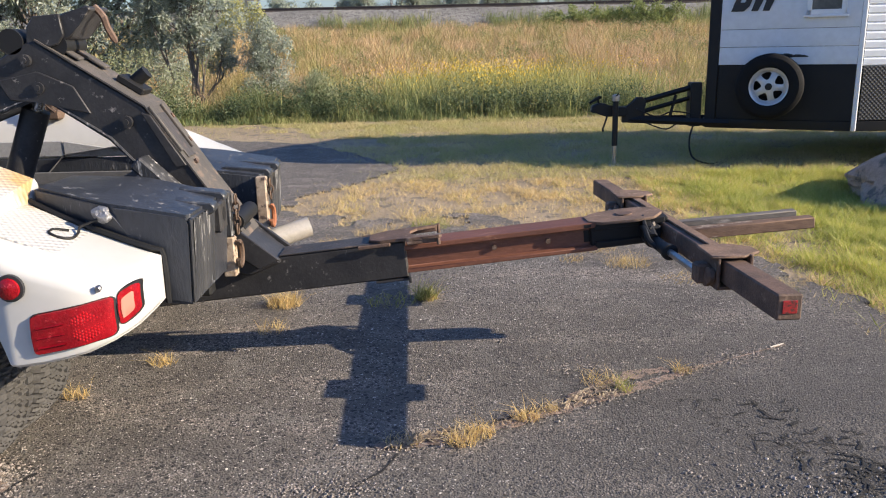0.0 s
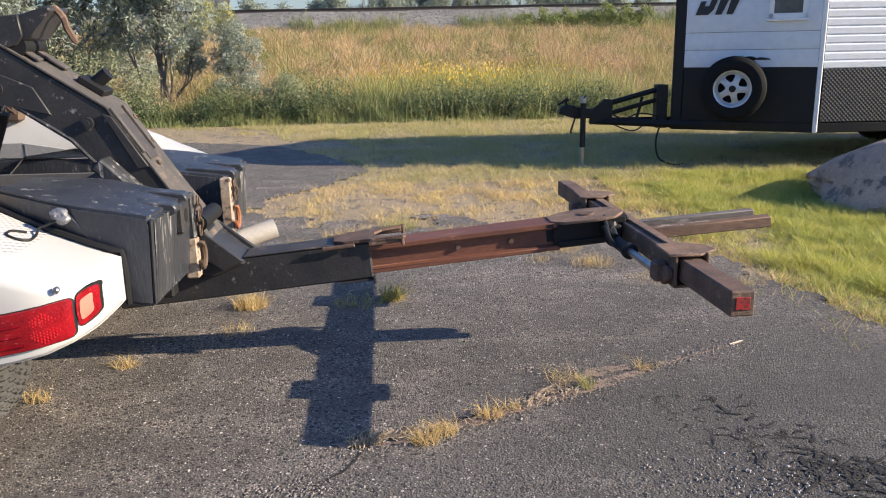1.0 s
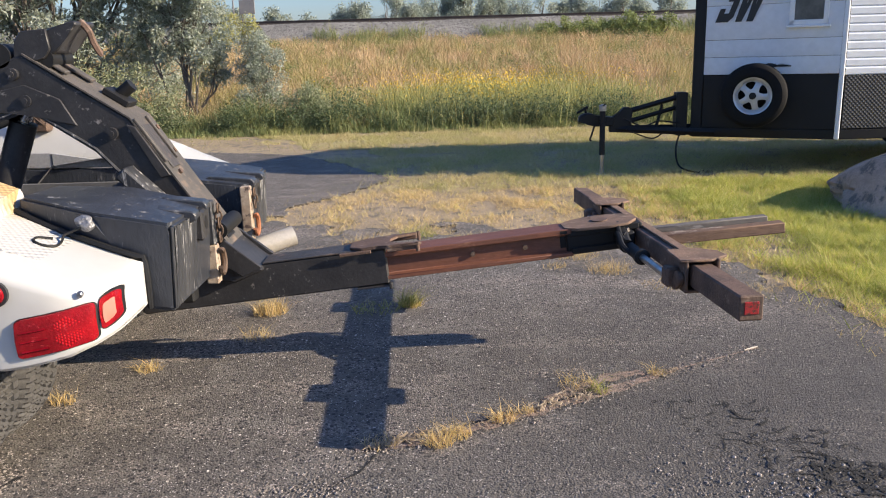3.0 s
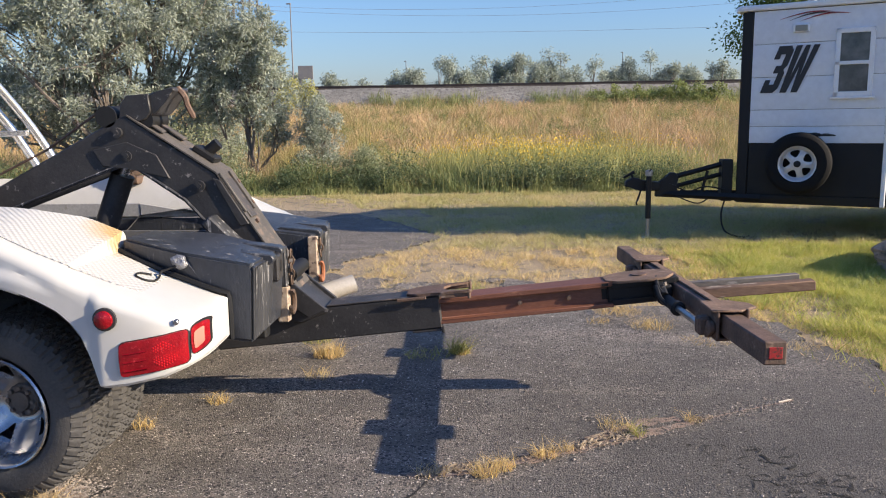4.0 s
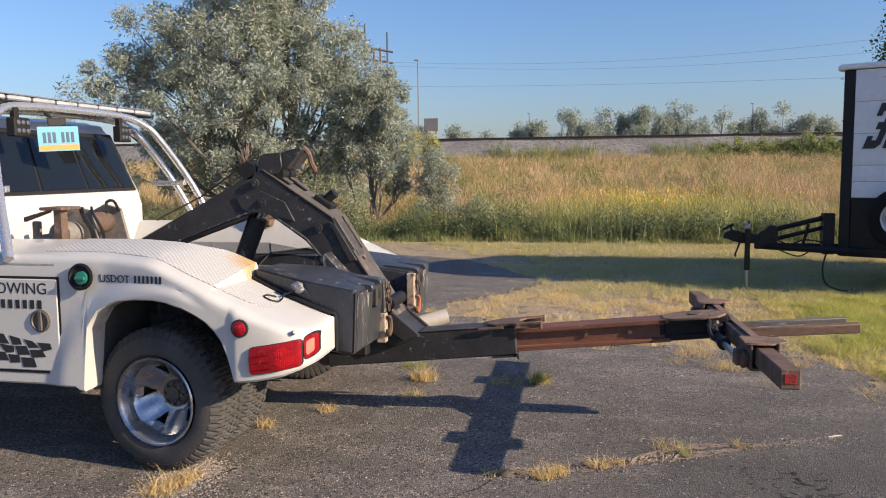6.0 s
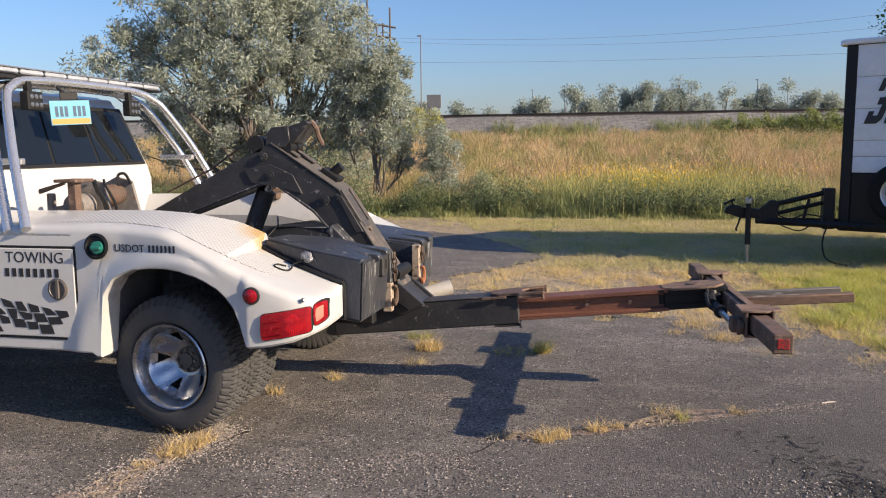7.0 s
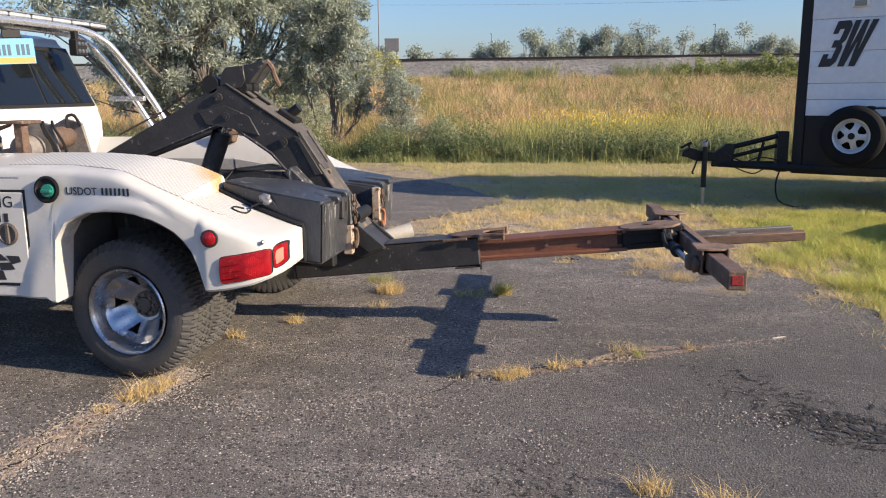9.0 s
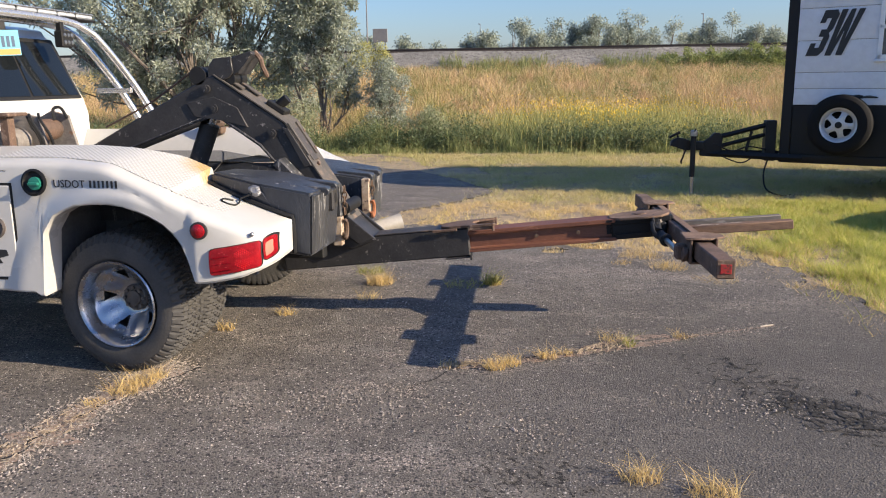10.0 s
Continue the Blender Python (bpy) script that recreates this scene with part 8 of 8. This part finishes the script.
def tuft(x, y, r, h, n, seed, label, green=0.0):
    n = int(n * 1.3)
    h *= 0.9
    rng = np.random.default_rng(seed)
    a, q = rng.uniform(0, 6.283, n), np.sqrt(rng.uniform(0, 1, n)) * r
    px, py = np.cos(a) * q, np.sin(a) * q * 0.8
    hh = rng.uniform(0.2, 1.1, n) * h
    v, f = blade_mesh(rng, px, py, np.full(n, 0.001), hh, rng.uniform(0.0018, 0.0042, n), rng.uniform(0.4, 2.4, n))
    me = bpy.data.meshes.new("grass_tuft")
    me.from_pydata(v.tolist(), [], f)
    me.materials.append(G_TUFT if not green else G_GREENTUFT)
    ob = new("grass_tuft", me)
    ob.location = (x, y, 0)
    return tagged(ob, label, "grass tuft", "tufts in the asphalt")


G_GREENTUFT = leaf_mat("green_tuft_blades", [(0.32, 0.34, 0.08), (0.50, 0.43, 0.14), (0.22, 0.28, 0.07), (0.60, 0.49, 0.20)], trans=0.4)
DRY, SPARSE, GREENISH = "dry yellow grass tuft growing from an asphalt crack", "sparse withered grass tuft on the asphalt", "half-green grass tuft growing through the asphalt"
for i, (x, y, r, h, n, lab, g) in enumerate((
        (0.061, 2.965, 0.06, 0.085, 110, DRY, 0), (0.145, 3.035, 0.06, 0.085, 90, DRY, 0), (0.35, 3.17, 0.06, 0.08, 100, DRY, 0), (0.46, 3.24, 0.04, 0.05, 40, SPARSE, 0),
        (0.834, 3.44, 0.05, 0.09, 50, GREENISH, 1), (1.16, 3.63, 0.05, 0.06, 40, SPARSE, 0), (0.74, 3.52, 0.10, 0.06, 70, SPARSE, 0), (-0.18, 2.97, 0.08, 0.05, 50, SPARSE, 0),
        (-1.744, 3.49, 0.055, 0.10, 60, SPARSE, 0), (-1.468, 3.88, 0.065, 0.085, 70, SPARSE, 0), (-1.01, 4.79, 0.11, 0.12, 260, DRY, 0), (-0.115, 4.87, 0.075, 0.13, 220, GREENISH, 1), (-0.09, 4.85, 0.06, 0.10, 60, DRY, 0), (-0.33, 4.80, 0.16, 0.06, 130, GREENISH, 1), (-1.17, 5.15, 0.12, 0.10, 120, GREENISH, 1),
        (-0.995, 4.34, 0.10, 0.07, 60, SPARSE, 0), (0.745, 1.76, 0.085, 0.11, 110, DRY, 0), (1.012, 1.66, 0.10, 0.09, 160, DRY, 0), (-1.79, 2.50, 0.07, 0.11, 90, DRY, 0), (-1.84, 2.38, 0.08, 0.11, 110, DRY, 0), (-1.76, 2.60, 0.05, 0.09, 60, DRY, 0),
        (-1.90, 2.22, 0.06, 0.04, 50, SPARSE, 0), (1.15, 6.02, 0.20, 0.12, 200, DRY, 0), (1.33, 5.55, 0.16, 0.10, 140, DRY, 0), (1.65, 5.15, 0.18, 0.05, 90, SPARSE, 0), (0.95, 5.7, 0.10, 0.06, 50, SPARSE, 0),
        (0.35, 6.55, 0.16, 0.12, 150, DRY, 0), (-0.1, 6.9, 0.18, 0.12, 170, GREENISH, 1), (-0.55, 6.65, 0.2, 0.10, 150, DRY, 0), (0.65, 6.4, 0.14, 0.08, 90, SPARSE, 0), (-0.9, 6.3, 0.12, 0.09, 80, SPARSE, 0), (2.25, 5.0, 0.12, 0.06, 60, SPARSE, 0), (1.9, 5.75, 0.15, 0.10, 110, DRY, 0))):
    tuft(x, y, r, h, n, 100 + i, lab, g)


# ---- far things ----
def at_bearing(az, d):
    return 0.35 + d * math.sin(radians(az)), -0.9 + d * math.cos(radians(az))


def build_far():
    # wooden power-line frame
    d = 95
    p = root("power_line_frame", (*at_bearing(-16.36, d), 1.6), "dark wooden h-frame power line support", "power pole")
    tops = []
    for az, el in ((-17.14, 10.13), (-15.58, 9.57)):
        x, y = at_bearing(az, d)
        bm = bmesh.new()
        rod(bm, (x, y, 1.4), (x, y, 1.6 + d * math.tan(radians(el))), 0.16, 8, 0.10)
        part("pole", bm, M_WOODPOLE, p)
        tops.append((x, y))
    for az in (-16.52, -16.08):
        x, y = at_bearing(az, d)
        bm = bmesh.new()
        rod(bm, (x, y, 1.4), (x, y, 1.6 + d * math.tan(radians(8.53))), 0.10, 8)
        part("pole", bm, M_WOODPOLE, p)
    for el in (8.38, 7.63):
        z = 1.6 + d * math.tan(radians(el))
        bm = bmesh.new()
        a, b = at_bearing(-17.34, d), at_bearing(-15.18, d)
        sweep(bm, [(*a, z + 0.35), (*b, z - 0.25)], 0.12, 4)
        part("cross_arm", bm, M_WOODPOLE, p)
    # wires
    for i, (el0, elm, el1) in enumerate(((7.55, 7.4, 8.3), (7.3, 6.85, 7.35), (5.9, 5.75, 5.45))):
        x0, y0 = at_bearing(-15.3 if i < 2 else -17, d)
        x1, y1 = at_bearing(24, d)
        bm = bmesh.new()
        pts = []
        for t in np.linspace(0, 1, 25):
            el = el0 * (1 - t) * (1 - 2 * t) + elm * 4 * t * (1 - t) + el1 * t * (2 * t - 1)
            az = (-15.3 if i < 2 else -17) + t * (39.3 if i < 2 else 41)
            x, y = at_bearing(az, d)
            pts.append((x, y, 1.6 + d * math.tan(radians(el))))
        sweep(bm, pts, 0.012, 4)
        thing("overhead_wire", bm, M_POLE, pts[0], "thin dark overhead power wire", "wire", "power wires")
    # lamp posts
    for az, el, dd, r in ((-13.45, 7.7, 70, 0.05), (-5.6, 3.9, 130, 0.06), (9.3, 4.2, 125, 0.07)):
        x, y = at_bearing(az, dd)
        z = 1.6 + dd * math.tan(radians(el))
        lp = root("lamp_post", (x, y, 1.6), "slender grey street lamp post far away", "street lamp", "far lamp posts")
        bm = bmesh.new()
        rod(bm, (x, y, 1.5), (x, y, z), r * 1.5, 8, r * 0.8)
        part("post", bm, M_POLE, lp)
        bm = bmesh.new()
        box(bm, x - 0.32, x + 0.06, y - 0.09, y + 0.09, z - 0.05, z + 0.05, 0.02)
        part("lamp_head", bm, M_POLE, lp)
    # sign board
    d = 105
    (xa, ya), (xb, yb) = at_bearing(-13.05, d), at_bearing(-12.0, d)
    z0, z1 = 1.6 + d * math.tan(radians(2.75)), 1.6 + d * math.tan(radians(3.65))
    sb = root("sign_board", ((xa + xb) / 2, (ya + yb) / 2, 1.6), "dark roadside sign board on posts", "sign")
    bm = bmesh.new()
    box(bm, xa, xb, ya - 0.1, ya + 0.1, z0, z1, 0.03)
    part("panel", bm, M_POLE, sb)
    for x in (xa + 0.3, xb - 0.3):
        bm = bmesh.new()
        box(bm, x - 0.08, x + 0.08, ya - 0.06, ya + 0.06, 1.5, z0, 0.0)
        part("post", bm, M_POLE, sb)


build_far()
tree("broadleaf_tree", (23.0, 59.8, 1.6), 19.5, 1.0, 77, 3, 26000, 0.30, 0.14, L_GREEN, "tall green broadleaf tree behind the trailer", clump=1.6, low=0.2, trunk_r=0.36)
